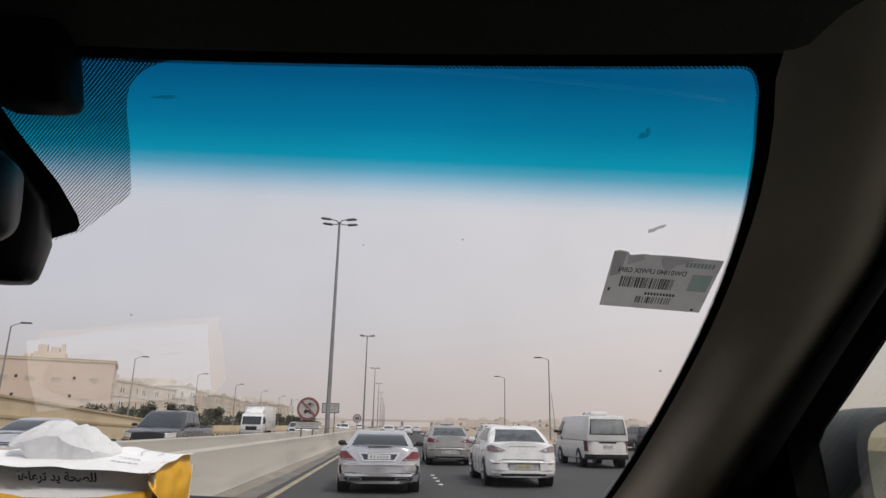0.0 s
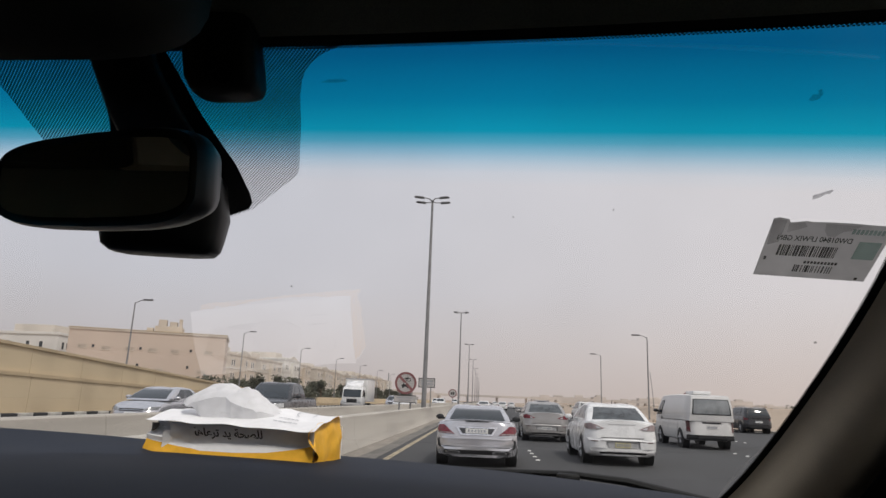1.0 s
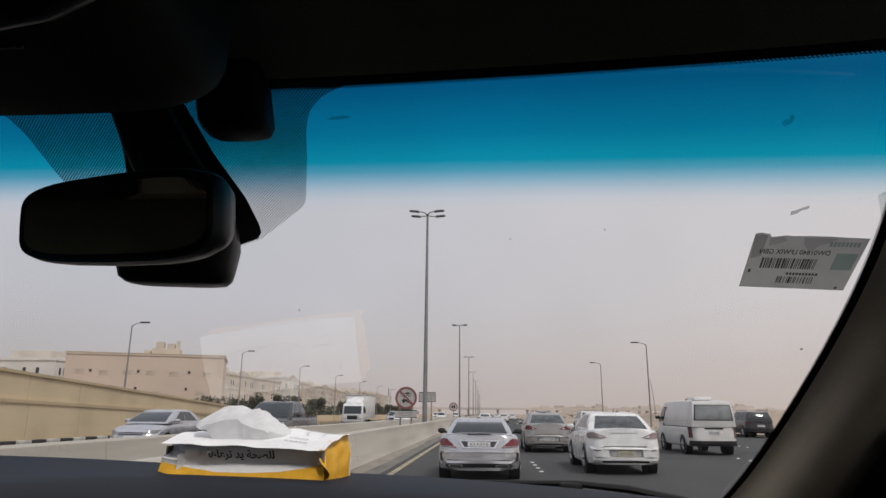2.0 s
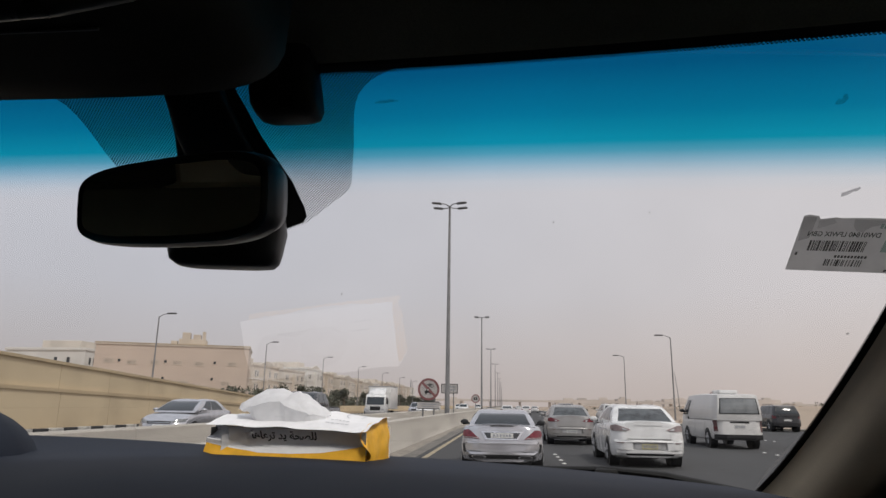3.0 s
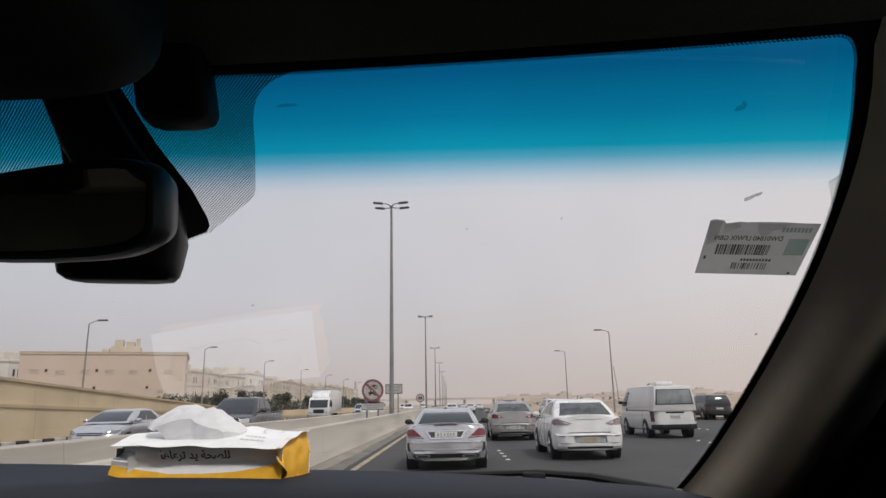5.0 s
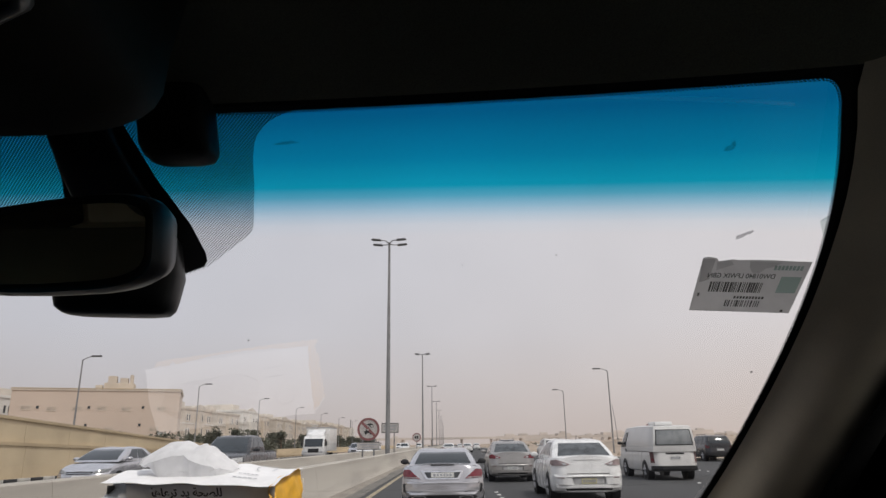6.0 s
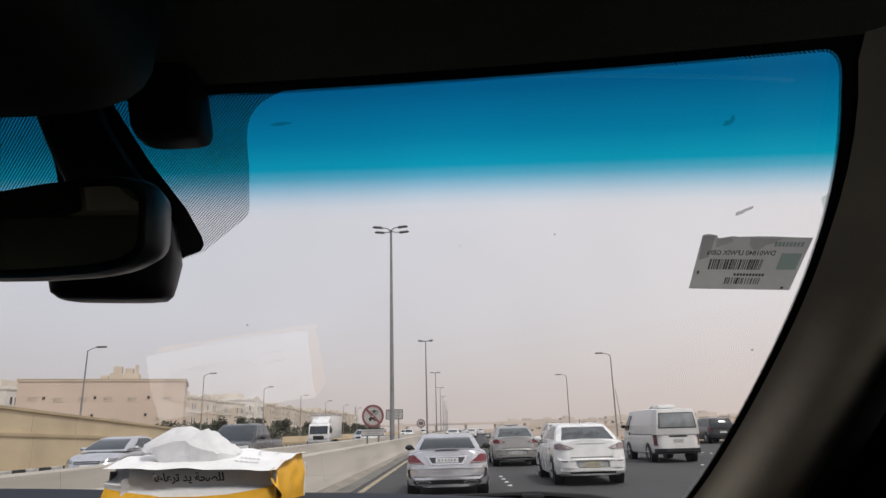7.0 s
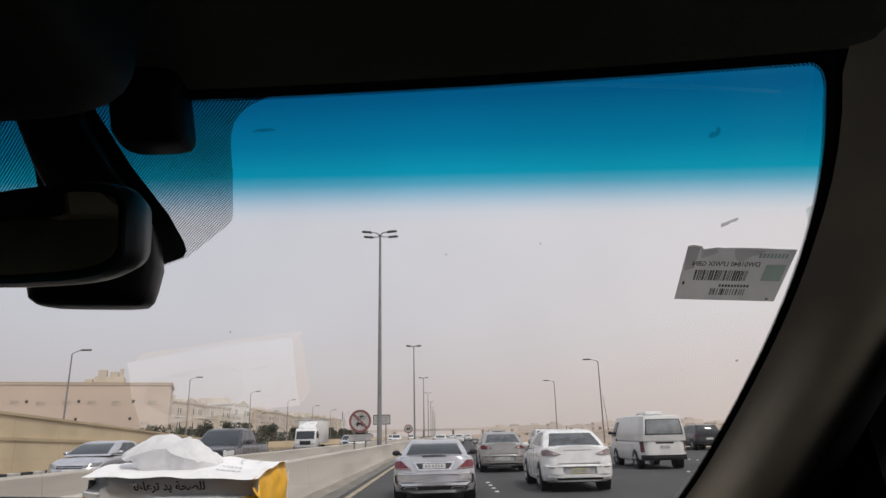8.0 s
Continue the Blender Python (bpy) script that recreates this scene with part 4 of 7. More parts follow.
def build_sticker():
    """A label stuck on the outer side of the glass, read from behind."""
    c = [Vector(on_glass(x, z, 0.0015)) for x, z in ((0.5745, 1.5825), (0.578, 1.546), (0.668, 1.539), (0.6665, 1.575))]
    origin = c[1]
    e = thing("windscreen_label", "grey bar-code label on the windscreen, seen from behind", "label", at=origin)

    def at(u, v, off=0.0):  # u along the foot, v up the label
        p = (c[1] * (1 - u) + c[2] * u) * (1 - v) + (c[0] * (1 - u) + c[3] * u) * v - origin
        return p + Vector((0, -SIN, -COS)) * off

    bm = bmesh.new()
    edge = [(0, 0), (1, 0), (1, 0.97), (0.80, 0.975), (0.66, 0.985), (0.5, 0.985), (0.33, 0.975), (0.28, 0.985), (0.20, 0.96), (0.15, 0.95), (0.13, 1.0), (0.05, 1.02), (0.0, 1.0)]
    lo, hi = [at(u, v) for u, v in edge], [at(u, v, 0.0004) for u, v in edge]
    loft([lo, hi], bm)
    part("paper", bm, M["label_paper"], e, "grey paper backing", smooth=0)

    def torn(pts, mat, label):
        part("torn_layer", loft([[at(u, v, 0.0006) for u, v in pts], [at(u, v, 0.0008) for u, v in pts]]), mat, e, label, smooth=0)

    torn([(0.735, 0.955), (0.665, 0.87), (0.605, 0.845), (0.555, 0.75), (0.495, 0.76), (0.455, 0.85), (0.44, 0.965)], M["label_film"], "thinner torn spot")
    torn([(0.15, 0.79), (0.14, 0.93), (0.205, 0.95), (0.265, 0.97), (0.30, 0.90), (0.22, 0.84)], M["label_film"], "thinner torn spot")
    torn([(0.0, 0.98), (0.05, 1.0), (0.115, 0.985), (0.11, 0.62), (0.02, 0.56)], M["label_fold"], "doubled paper corner")

    def bars(name, rects, mat, label, off=0.0009):
        for u0, u1, v0, v1 in rects:
            part(name, loft([[at(u, v, off - 0.0003) for u, v in ((u0, v0), (u1, v0), (u1, v1), (u0, v1))], [at(u, v, off) for u, v in ((u0, v0), (u1, v0), (u1, v1), (u0, v1))]]), mat, e, label, smooth=0)

    rng = random.Random(9)
    code1, u = [], 0.13
    while u < 0.63:
        w = rng.choice((0.006, 0.009, 0.013, 0.018))
        code1.append((u, u + w, 0.39, 0.58))
        u += w + rng.choice((0.006, 0.008, 0.012))
    bars("bar", code1, M["ink_dim"], "printed bar of the bar code")
    code2, u = [], 0.33
    while u < 0.66:
        w = rng.choice((0.007, 0.012, 0.02))
        code2.append((u, u + w, 0.11, 0.235))
        u += w + rng.choice((0.008, 0.014, 0.02))
    bars("bar", code2, M["ink_dim"], "printed bar of the bar code")
    bars("small_print", [(0.40 + 0.03 * i, 0.42 + 0.03 * i, 0.27, 0.315) for i in range(10)], M["ink_dim"], "small print line")
    bars("green_patch", [(0.78, 0.965, 0.40, 0.70)], M["label_green"], "pale green square")
    bars("green_mark", [(0.68 + 0.034 * i, 0.704 + 0.034 * i, 0.82, 0.90) for i in range(8)], M["label_green"], "row of green printed marks")
    bars("hole_mark", [(0.035, 0.055, 0.30, 0.36), (0.90, 0.925, 0.03, 0.07)], M["ink_dim"], "small dark mark", off=0.001)
    ob, w = text_mesh("lettering", "DW01840 LFWIX GBN", 0.01, M["ink_text"], 0.0, 0.00018)
    ux, uy = (at(1, 0.5) - at(0, 0.5)), (at(0.5, 1) - at(0.5, 0))
    s = 0.635 * ux.length / max(w, 1e-4)
    ex, ey = ux.normalized(), (uy - uy.project(ux)).normalized()
    ez = ex.cross(ey)
    p = at(0.40, 0.70, 0.0011)
    q = s * 1.4
    m = Matrix(((-ex.x * s, ey.x * q, ez.x, p.x), (-ex.y * s, ey.y * q, ez.y, p.y), (-ex.z * s, ey.z * q, ez.z, p.z), (0, 0, 0, 1)))
    ob.parent = e
    ob.data.transform(m)
    return e


def build_glass_marks():
    """Small dirt marks and a torn scrap on the glass."""
    def mark(name, label, x, z, pts, mat, size=1.0):
        bm = bmesh.new()
        o = Vector(on_glass(x, z, 0.0012))
        pts = [(p * size, q * size) for p, q in pts]
        a = [Vector(on_glass(x + p, z + q, 0.0012)) - o for p, q in pts]
        b = [Vector(on_glass(x + p, z + q, 0.0017)) - o for p, q in pts]
        loft([a, b], bm)
        ob = obj(name, bm, mat, 0)
        ob.location = o
        tagged(ob, label, "mark", group="marks on the glass")

    mark("paper_scrap", "small torn grey scrap stuck to the windscreen", 0.6025, 1.5958, [(-0.0095, -0.0015), (-0.0085, -0.0045), (-0.002, -0.0032), (0.0015, -0.001), (0.0055, -0.0008), (0.008, 0.0012), (0.007, 0.0022), (0.001, 0.0010), (-0.004, -0.0005)], M["label_scrap"], 0.72)
    mark("dirt_spot", "dark dirt spot on the blue glass band", 0.566, 1.645, [(-0.005, -0.002), (-0.001, -0.003), (0.004, -0.002), (0.0055, 0.001), (0.003, 0.0035), (0.0, 0.003), (0.0015, 0.0005), (-0.003, 0.0008)], M["blue_dirt"], 0.75)
    mark("dirt_spot", "faint dirt streak on the blue glass band", 0.208, 1.667, [(-0.012, -0.0005), (0.0, -0.001), (0.012, -0.0003), (0.006, 0.0008), (-0.006, 0.0006)], M["blue_dirt"], 0.9)
    for x, z, r in ((0.661, 1.4915, 0.0018), (0.356, 1.5886, 0.0010), (0.4435, 1.5914, 0.0010), (0.120, 1.5364, 0.0013)):
        mark("dirt_spot", "tiny dark speck on the windscreen", x, z, [(r * math.cos(k), 0.6 * r * math.sin(k)) for k in (math.pi * i / 4 for i in range(8))], M["label_scrap"], 0.8)


def film(name, tint):
    """A thin see-through film that only tints."""
    m, n, l, out = nodes_of(name)
    t = n.new("ShaderNodeBsdfTransparent")
    t.inputs[0].default_value = (*tint, 1)
    l.new(t.outputs[0], out.inputs[0])
    return m


# materials of the loose things
M["glass_clear"] = film("outer_glass", (1.0, 1.0, 1.0))
M["label_scrap"] = film("scrap_paper", (0.70, 0.70, 0.70))
M["label_fold"] = film("folded_paper", (0.82, 0.82, 0.82))


def mirror_coat(name, tone, veil):
    """A dimmed silvered glass with a faint olive diffuse tint imitating veiling glare."""
    m, n, l, out = nodes_of(name)
    g, d, add = n.new("ShaderNodeBsdfGlossy"), n.new("ShaderNodeBsdfDiffuse"), n.new("ShaderNodeAddShader")
    g.inputs[0].default_value, g.inputs["Roughness"].default_value = (tone, tone, tone * 0.86, 1), 0.0
    d.inputs[0].default_value = (veil, veil * 0.94, veil * 0.68, 1)
    l.new(g.outputs[0], add.inputs[0])
    l.new(d.outputs[0], add.inputs[1])
    l.new(add.outputs[0], out.inputs[0])
    return m


M["mirror"] = mirror_coat("dimmed_mirror", 0.62, 0.042)
M["car_gloss_black"] = surface("gloss_black", (0.01, 0.01, 0.011), 0.12, grain=50, stain=10)
M["lens_grey"] = surface("lens_grey", (0.10, 0.10, 0.095), 0.3, grain=50, stain=10)
M["mirror_grey"] = surface("mirror_grey", (0.055, 0.057, 0.062), 0.5, grain=300, stain=8)
M["car_white"] = surface("white_car_paint", (0.72, 0.72, 0.71), 0.3, coat=0.6, grain=80, vary=0.02, stain=3, stain_amount=0.04)
M["card_white"] = surface("white_card", (0.86, 0.86, 0.87), 0.6, grain=120, vary=0.03, bump=0.15, stain=25, stain_amount=0.03, spec=0.3)
M["card_yellow"] = surface("yellow_card", (0.86, 0.46, 0.035), 0.5, grain=120, vary=0.05, bump=0.15, stain=25, stain_amount=0.06, spec=0.35)
# card darkened to imitate the box's inner shade
M["card_inner_shade"] = surface("shade_grey_card", (0.20, 0.19, 0.175), 0.85, grain=120, vary=0.08, bump=0.15, stain=25, stain_amount=0.08, spec=0.2)
M["tissue"] = paper_backlit("tissue_paper", (0.92, 0.92, 0.93), 0.5, 0.9)
M["ink"] = surface("black_ink", (0.02, 0.02, 0.02), 0.6, grain=200, stain=40)
M["ink_grey"] = surface("grey_ink", (0.32, 0.33, 0.36), 0.6, grain=200, stain=40)
M["ink_faint"] = surface("faint_blue_grey_ink", (0.50, 0.51, 0.54), 0.6, grain=200, stain=40)
M["ink_dim"] = film("dim_ink", (0.42, 0.42, 0.41))
M["label_paper"] = paper_backlit("label_paper", (0.615, 0.605, 0.60), 0.66)
M["label_green"] = film("label_green", (0.72, 0.81, 0.78))
M["label_film"] = film("label_film", (0.90, 0.90, 0.90))
M["blue_dirt"] = film("dried_dirt", (0.82, 0.82, 0.82))
M["ink_text"] = film("label_text_ink", (0.10, 0.11, 0.10))

build_windscreen()
build_mirror()
build_sensor()
build_console()
build_headliner()
for side in (False, True):
    build_pillar(side)
    build_door(side)
build_side_mirror()
build_dash()
build_shell()
build_wiper()
build_tissue_box()
build_sticker()
build_glass_marks()


# ---- the motorway ----
EDGE_RIGHT = [(-60, 46), (18, 46), (30, 42), (38, 35), (44, 27), (50, 20), (56, 16.6), (64, 14.6), (76, 13.0), (92, 12.2), (130, 12.0), (1500, 12.0)]


def edge_right(y):
    """The carriageway's right edge: a slip road opens it out towards the near end."""
    return sum(lerp_table(EDGE_RIGHT, y + d) for d in (-5, -2.5, 0, 2.5, 5)) / 5



def build_roads():
    def flat(name, x0, x1, z, mat, label, cat, y0=-60, y1=1500, thick=0.1):
        ys = [y0, -20, 0, 20, 40, 60, 90, 130, 200, 300, 500, 900, y1]
        xs = np.linspace(x0, x1, 9)
        ob = obj(name, sheet([[(x, y, z) for x in xs] for y in ys], thick), mat, 0)
        return tagged(ob, label, cat, kind="structure")

    g = bmesh.new()
    ys = [-400, -100, 0, 100, 250, 500, 1000, 2500, 4500]
    xs = [-4500, -2000, -800, -300, -120, -40, 40, 120, 300, 800, 2000, 4500]
    sheet([[(x, y, -0.12) for x in xs] for y in ys], 0.2, g)
    tagged(obj("ground", g, M["sand"], 0), "dusty sand ground reaching the horizon", "ground", kind="structure")
    ys = [-60, -20, 0, 10] + [14 + 2.0 * i for i in range(44)] + [110, 130, 200, 300, 500, 900, 1500]
    road = sheet([[(-2.2 + (edge_right(y) + 2.2) * k / 8, y, 0.0) for k in range(9)] for y in ys], 0.1)
    tagged(obj("road", road, M["asphalt"], 0), "wide grey asphalt carriageway opening into a slip road", "road", kind="structure")
    flat("road_opposite", -19.5, -6.5, 0.0, M["asphalt_far"], "worn asphalt carriageway for oncoming traffic", "road")
    flat("pavement", -2.95, -2.2, 0.012, M["gutter"], "dirty concrete gutter strip beside the barrier", "gutter")
    flat("median", -6.2, -3.55, 0.12, M["gutter"], "dusty paved median strip", "median", thick=0.3)
    e = tagged(obj("road_edge_line", sheet([[(-2.03, y, 0.006), (-1.88, y, 0.006)] for y in (-40, 20, 80, 200, 600)], 0.004), M["yellow_line"], 0), "worn yellow edge line", "road marking", kind="structure")
    tagged(obj("road_edge_line", sheet([[(edge_right(y) - 0.9, y, 0.006), (edge_right(y) - 0.68, y, 0.006)] for y in [20 + 2.0 * i for i in range(50)] + [150, 250, 600]], 0.004), M["white_line"], 0), "worn white edge line", "road marking", kind="structure")


def build_barrier():
    e = thing("barrier", "weathered beige concrete barriers along both edges of the median", "barrier", kind="structure")
    prof = [(-2.90, 0.0), (-2.90, 0.10), (-3.02, 0.26), (-3.10, 0.90), (-3.13, 0.93), (-3.35, 0.93), (-3.38, 0.90), (-3.46, 0.26), (-3.58, 0.10), (-3.58, 0.0)]
    for off in (0.0, -3.32):
        seg = None
        for i in range(40):
            y0 = -18 + 6.0 * i
            if seg is None:
                seg = part("segment", prism([(x + off, z) for x, z in prof], "y", 0.0, 5.985, 0.0), M["concrete_cast"], e, smooth=30)
                ob = seg
            else:
                ob = new("segment", seg.data)
                ob.parent = e
            ob.location = (0, y0, 0)
    drift = []
    rng = random.Random(5)
    for i in range(121):
        y = -10 + 1.5 * i
        w = 0.22 + 0.20 * noise.noise((y * 0.12, 3, 1)) + 0.08 * noise.noise((y * 0.9, 1, 1))
        drift.append([(-2.93, y, 0.05 + 0.10 * max(0.0, w)), (-2.90 + 0.35 * max(0.05, w), y, 0.035 + 0.06 * max(0.0, w)), (-2.88 + max(0.06, w), y, 0.014)])
    tagged(obj("sand_drift", sheet(drift, 0.03), M["dust"], 60), "pale blown sand lying along the barrier foot", "sand", kind="structure")
    far = part("far_run", prism(prof, "y", 222, 1400), M["concrete_cast"], e, smooth=30)


def build_studs():
    """Groups of white ceramic road studs between the lanes."""
    me = None
    for x in (1.75, 5.35, 8.95, 12.55):
        e = thing("lane_studs", "white ceramic road studs set in groups between two lanes", "road studs", at=(x, 0, 0), group="rows of road studs", kind="structure")
        for g in range(9):
            for k in range(4):
                y = 6 + g * 12.0 + k * 1.1 + (3.0 if x > 4 else 0.0)
                if me is None:
                    first = part("stud", loft([[(math.cos(a) * r, math.sin(a) * r, z) for a in (math.pi * i / 5 for i in range(10))] for r, z in ((0.065, 0.0), (0.06, 0.012), (0.035, 0.022))]), M["white_line"], e, smooth=50)
                    me = first.data
                    ob = first
                else:
                    ob = new("stud", me)
                    ob.parent = e
                ob.location = (0, y, 0.0)


def lamp_pole_mesh(e, h, arms):
    part("mast", tube([(0, 0, 0), (0, 0, 0.9), (0, 0, h)], [0.19, 0.18, 0.085], 14), M["steel"], e)
    part("base_plate", block(-0.3, 0.3, -0.3, 0.3, 0, 0.05, 0.01), M["steel"], e)
    for s in arms:
        for dy in (0.7, -0.7):
            part("arm", tube([(0, 0, h - 0.10), (s * 0.25, dy * 0.8, h - 0.02), (s * 0.75, dy, h + 0.03)], [0.05, 0.045, 0.04], 8), M["steel"], e)
            part("lamp_head", prism([(s * 0.60, h - 0.07), (s * 1.30, h + 0.0), (s * 1.42, h + 0.05), (s * 1.25, h + 0.11), (s * 0.66, h + 0.06)], "y", dy - 0.17, dy + 0.17, 0.02), M["lamp_grey"], e, "dark lamp head")


def build_lamps():
    e = thing("street_lamp", "tall grey lamp mast with four heads on the median", "street lamp", at=(-4.2, 51, 0.12), group="lamp masts on the median")
    lamp_pole_mesh(e, 17.0, (-1, 1))
    for i in range(1, 9):
        copy_thing(e, pose(-4.2, 51 + 69 * i, 0.12))
    copy_thing(e, pose(-4.2, -18, 0.12))
    r = thing("street_lamp", "slim grey lamp post with one arm, on sand", "street lamp", at=(19.0, 78, 0), group="lamp posts on the sand side")
    part("mast", tube([(0, 0, 0), (0, 0, 9.2), (-0.15, 0, 9.4)], [0.10, 0.06, 0.05], 10), M["steel"], r)
    part("arm", tube([(0, 0, 9.35), (-0.6, 0, 9.55), (-1.0, 0, 9.6)], 0.04, 8), M["steel"], r)
    part("lamp_head", block(-1.75, -0.85, -0.14, 0.14, 9.53, 9.68, 0.04), M["lamp_grey"], r, "dark lamp head")
    copy_thing(r, pose(19.0, 109, 0))
    q = thing("street_lamp", "slim grey lamp post with one arm, before houses", "street lamp", at=(-35, 64, 0), group="lamp posts by the houses")
    part("mast", tube([(0, 0, 0), (0, 0, 9.8)], [0.11, 0.06], 10), M["steel"], q)
    part("arm", tube([(0, 0, 9.75), (0.5, 0, 10.0), (1.0, 0, 10.1)], 0.04, 8), M["steel"], q)
    part("lamp_head", block(0.85, 1.8, -0.14, 0.14, 10.02, 10.18, 0.04), M["lamp_grey"], q, "dark lamp head")
    for i in range(1, 9):
        copy_thing(q, pose(-35, 64 + 31 * i, 0))


M["dust"] = surface("pale_dust", (0.30, 0.27, 0.232), 0.95, grain=20, vary=0.12, bump=0.3, stain=0.8, stain_amount=0.12)
M["concrete_cast"] = surface("cast_concrete", (0.50, 0.465, 0.41), 0.85, grain=25, vary=0.10, bump=0.25, stain=2.2, stain_amount=0.10, spread=0.03, along=0.06)
build_roads()
build_barrier()
build_studs()
build_lamps()


# ---- vehicles ----
def paint(name, color, metal=0.0, rough=0.28):
    return surface(name, color, rough, metal=metal, coat=0.5, grain=60, vary=0.03, stain=2.5, stain_amount=0.06)


M["paint_silver"] = paint("silver_car_paint", (0.60, 0.60, 0.625), 0.7, 0.24)
M["paint_white"] = paint("white_paint", (0.78, 0.78, 0.77))
M["paint_white_dusty"] = paint("dusty_white_paint", (0.70, 0.69, 0.67), 0.0, 0.4)
M["paint_grey"] = paint("grey_car_paint", (0.36, 0.35, 0.34), 0.5, 0.35)
M["paint_black"] = paint("black_car_paint", (0.016, 0.016, 0.018))
M["paint_dark"] = paint("dark_grey_car_paint", (0.045, 0.047, 0.052), 0.2)
M["car_glass"] = surface("dark_car_glass", (0.028, 0.036, 0.042), 0.08, grain=5, vary=0.1, stain=2, stain_amount=0.1, spec=0.7)
M["sedan_glass"] = surface("grey_car_glass", (0.07, 0.08, 0.085), 0.08, grain=5, vary=0.2, stain=4, stain_amount=0.25, spec=0.7)
M["tyre"] = surface("tyre_rubber", (0.018, 0.018, 0.018), 0.85, grain=60, stain=5)
M["rim"] = surface("alloy_rim", (0.45, 0.45, 0.46), 0.35, metal=0.7, grain=40, stain=6)
M["tail_red"] = surface("red_lamp_glass", (0.21, 0.028, 0.042), 0.14, grain=120, vary=0.3, stain=12, stain_amount=0.2, coat=0.2)
M["tail_smoke"] = surface("smoked_lamp_glass", (0.36, 0.28, 0.28), 0.15, grain=120, vary=0.3, stain=12, stain_amount=0.2, coat=0.5)
M["tail_dim"] = surface("dull_reflector", (0.12, 0.05, 0.05), 0.4, grain=120, stain=12)
# grey that imitates shade on sedan panels; plain grey on the truck's rails
M["recess_grey"] = surface("shaded_panel_grey", (0.42, 0.42, 0.42), 0.5, grain=60, stain=6)
M["lamp_shell"] = surface("front_lamp_shell", (0.26, 0.27, 0.28), 0.15, grain=90, vary=0.35, stain=14, stain_amount=0.25, coat=0.5)
M["head_lamp"] = surface("clear_lamp_glass", (0.62, 0.63, 0.64), 0.12, grain=90, vary=0.2, stain=12, coat=0.6)
M["chrome"] = surface("chrome", (0.75, 0.75, 0.76), 0.12, metal=1.0, grain=30, vary=0.02, stain=6, stain_amount=0.05)
M["plate"] = surface("number_plate_white", (0.62, 0.62, 0.60), 0.5, grain=60, stain=8)
M["plate_yellow"] = surface("number_plate_yellow", (0.50, 0.46, 0.28), 0.5, grain=60, stain=8)
M["gap_grey"] = surface("door_gap_shade", (0.10, 0.10, 0.10), 0.8, grain=60, stain=5)
# opaque grey that imitates daylight showing through the van's rear glass
M["pale_glass"] = surface("pale_van_glass", (0.26, 0.275, 0.28), 0.10, grain=3, vary=0.15, stain=1.5, stain_amount=0.15, spec=0.6)
M["trim_black"] = surface("black_trim", (0.018, 0.018, 0.019), 0.5, grain=200, stain=10)


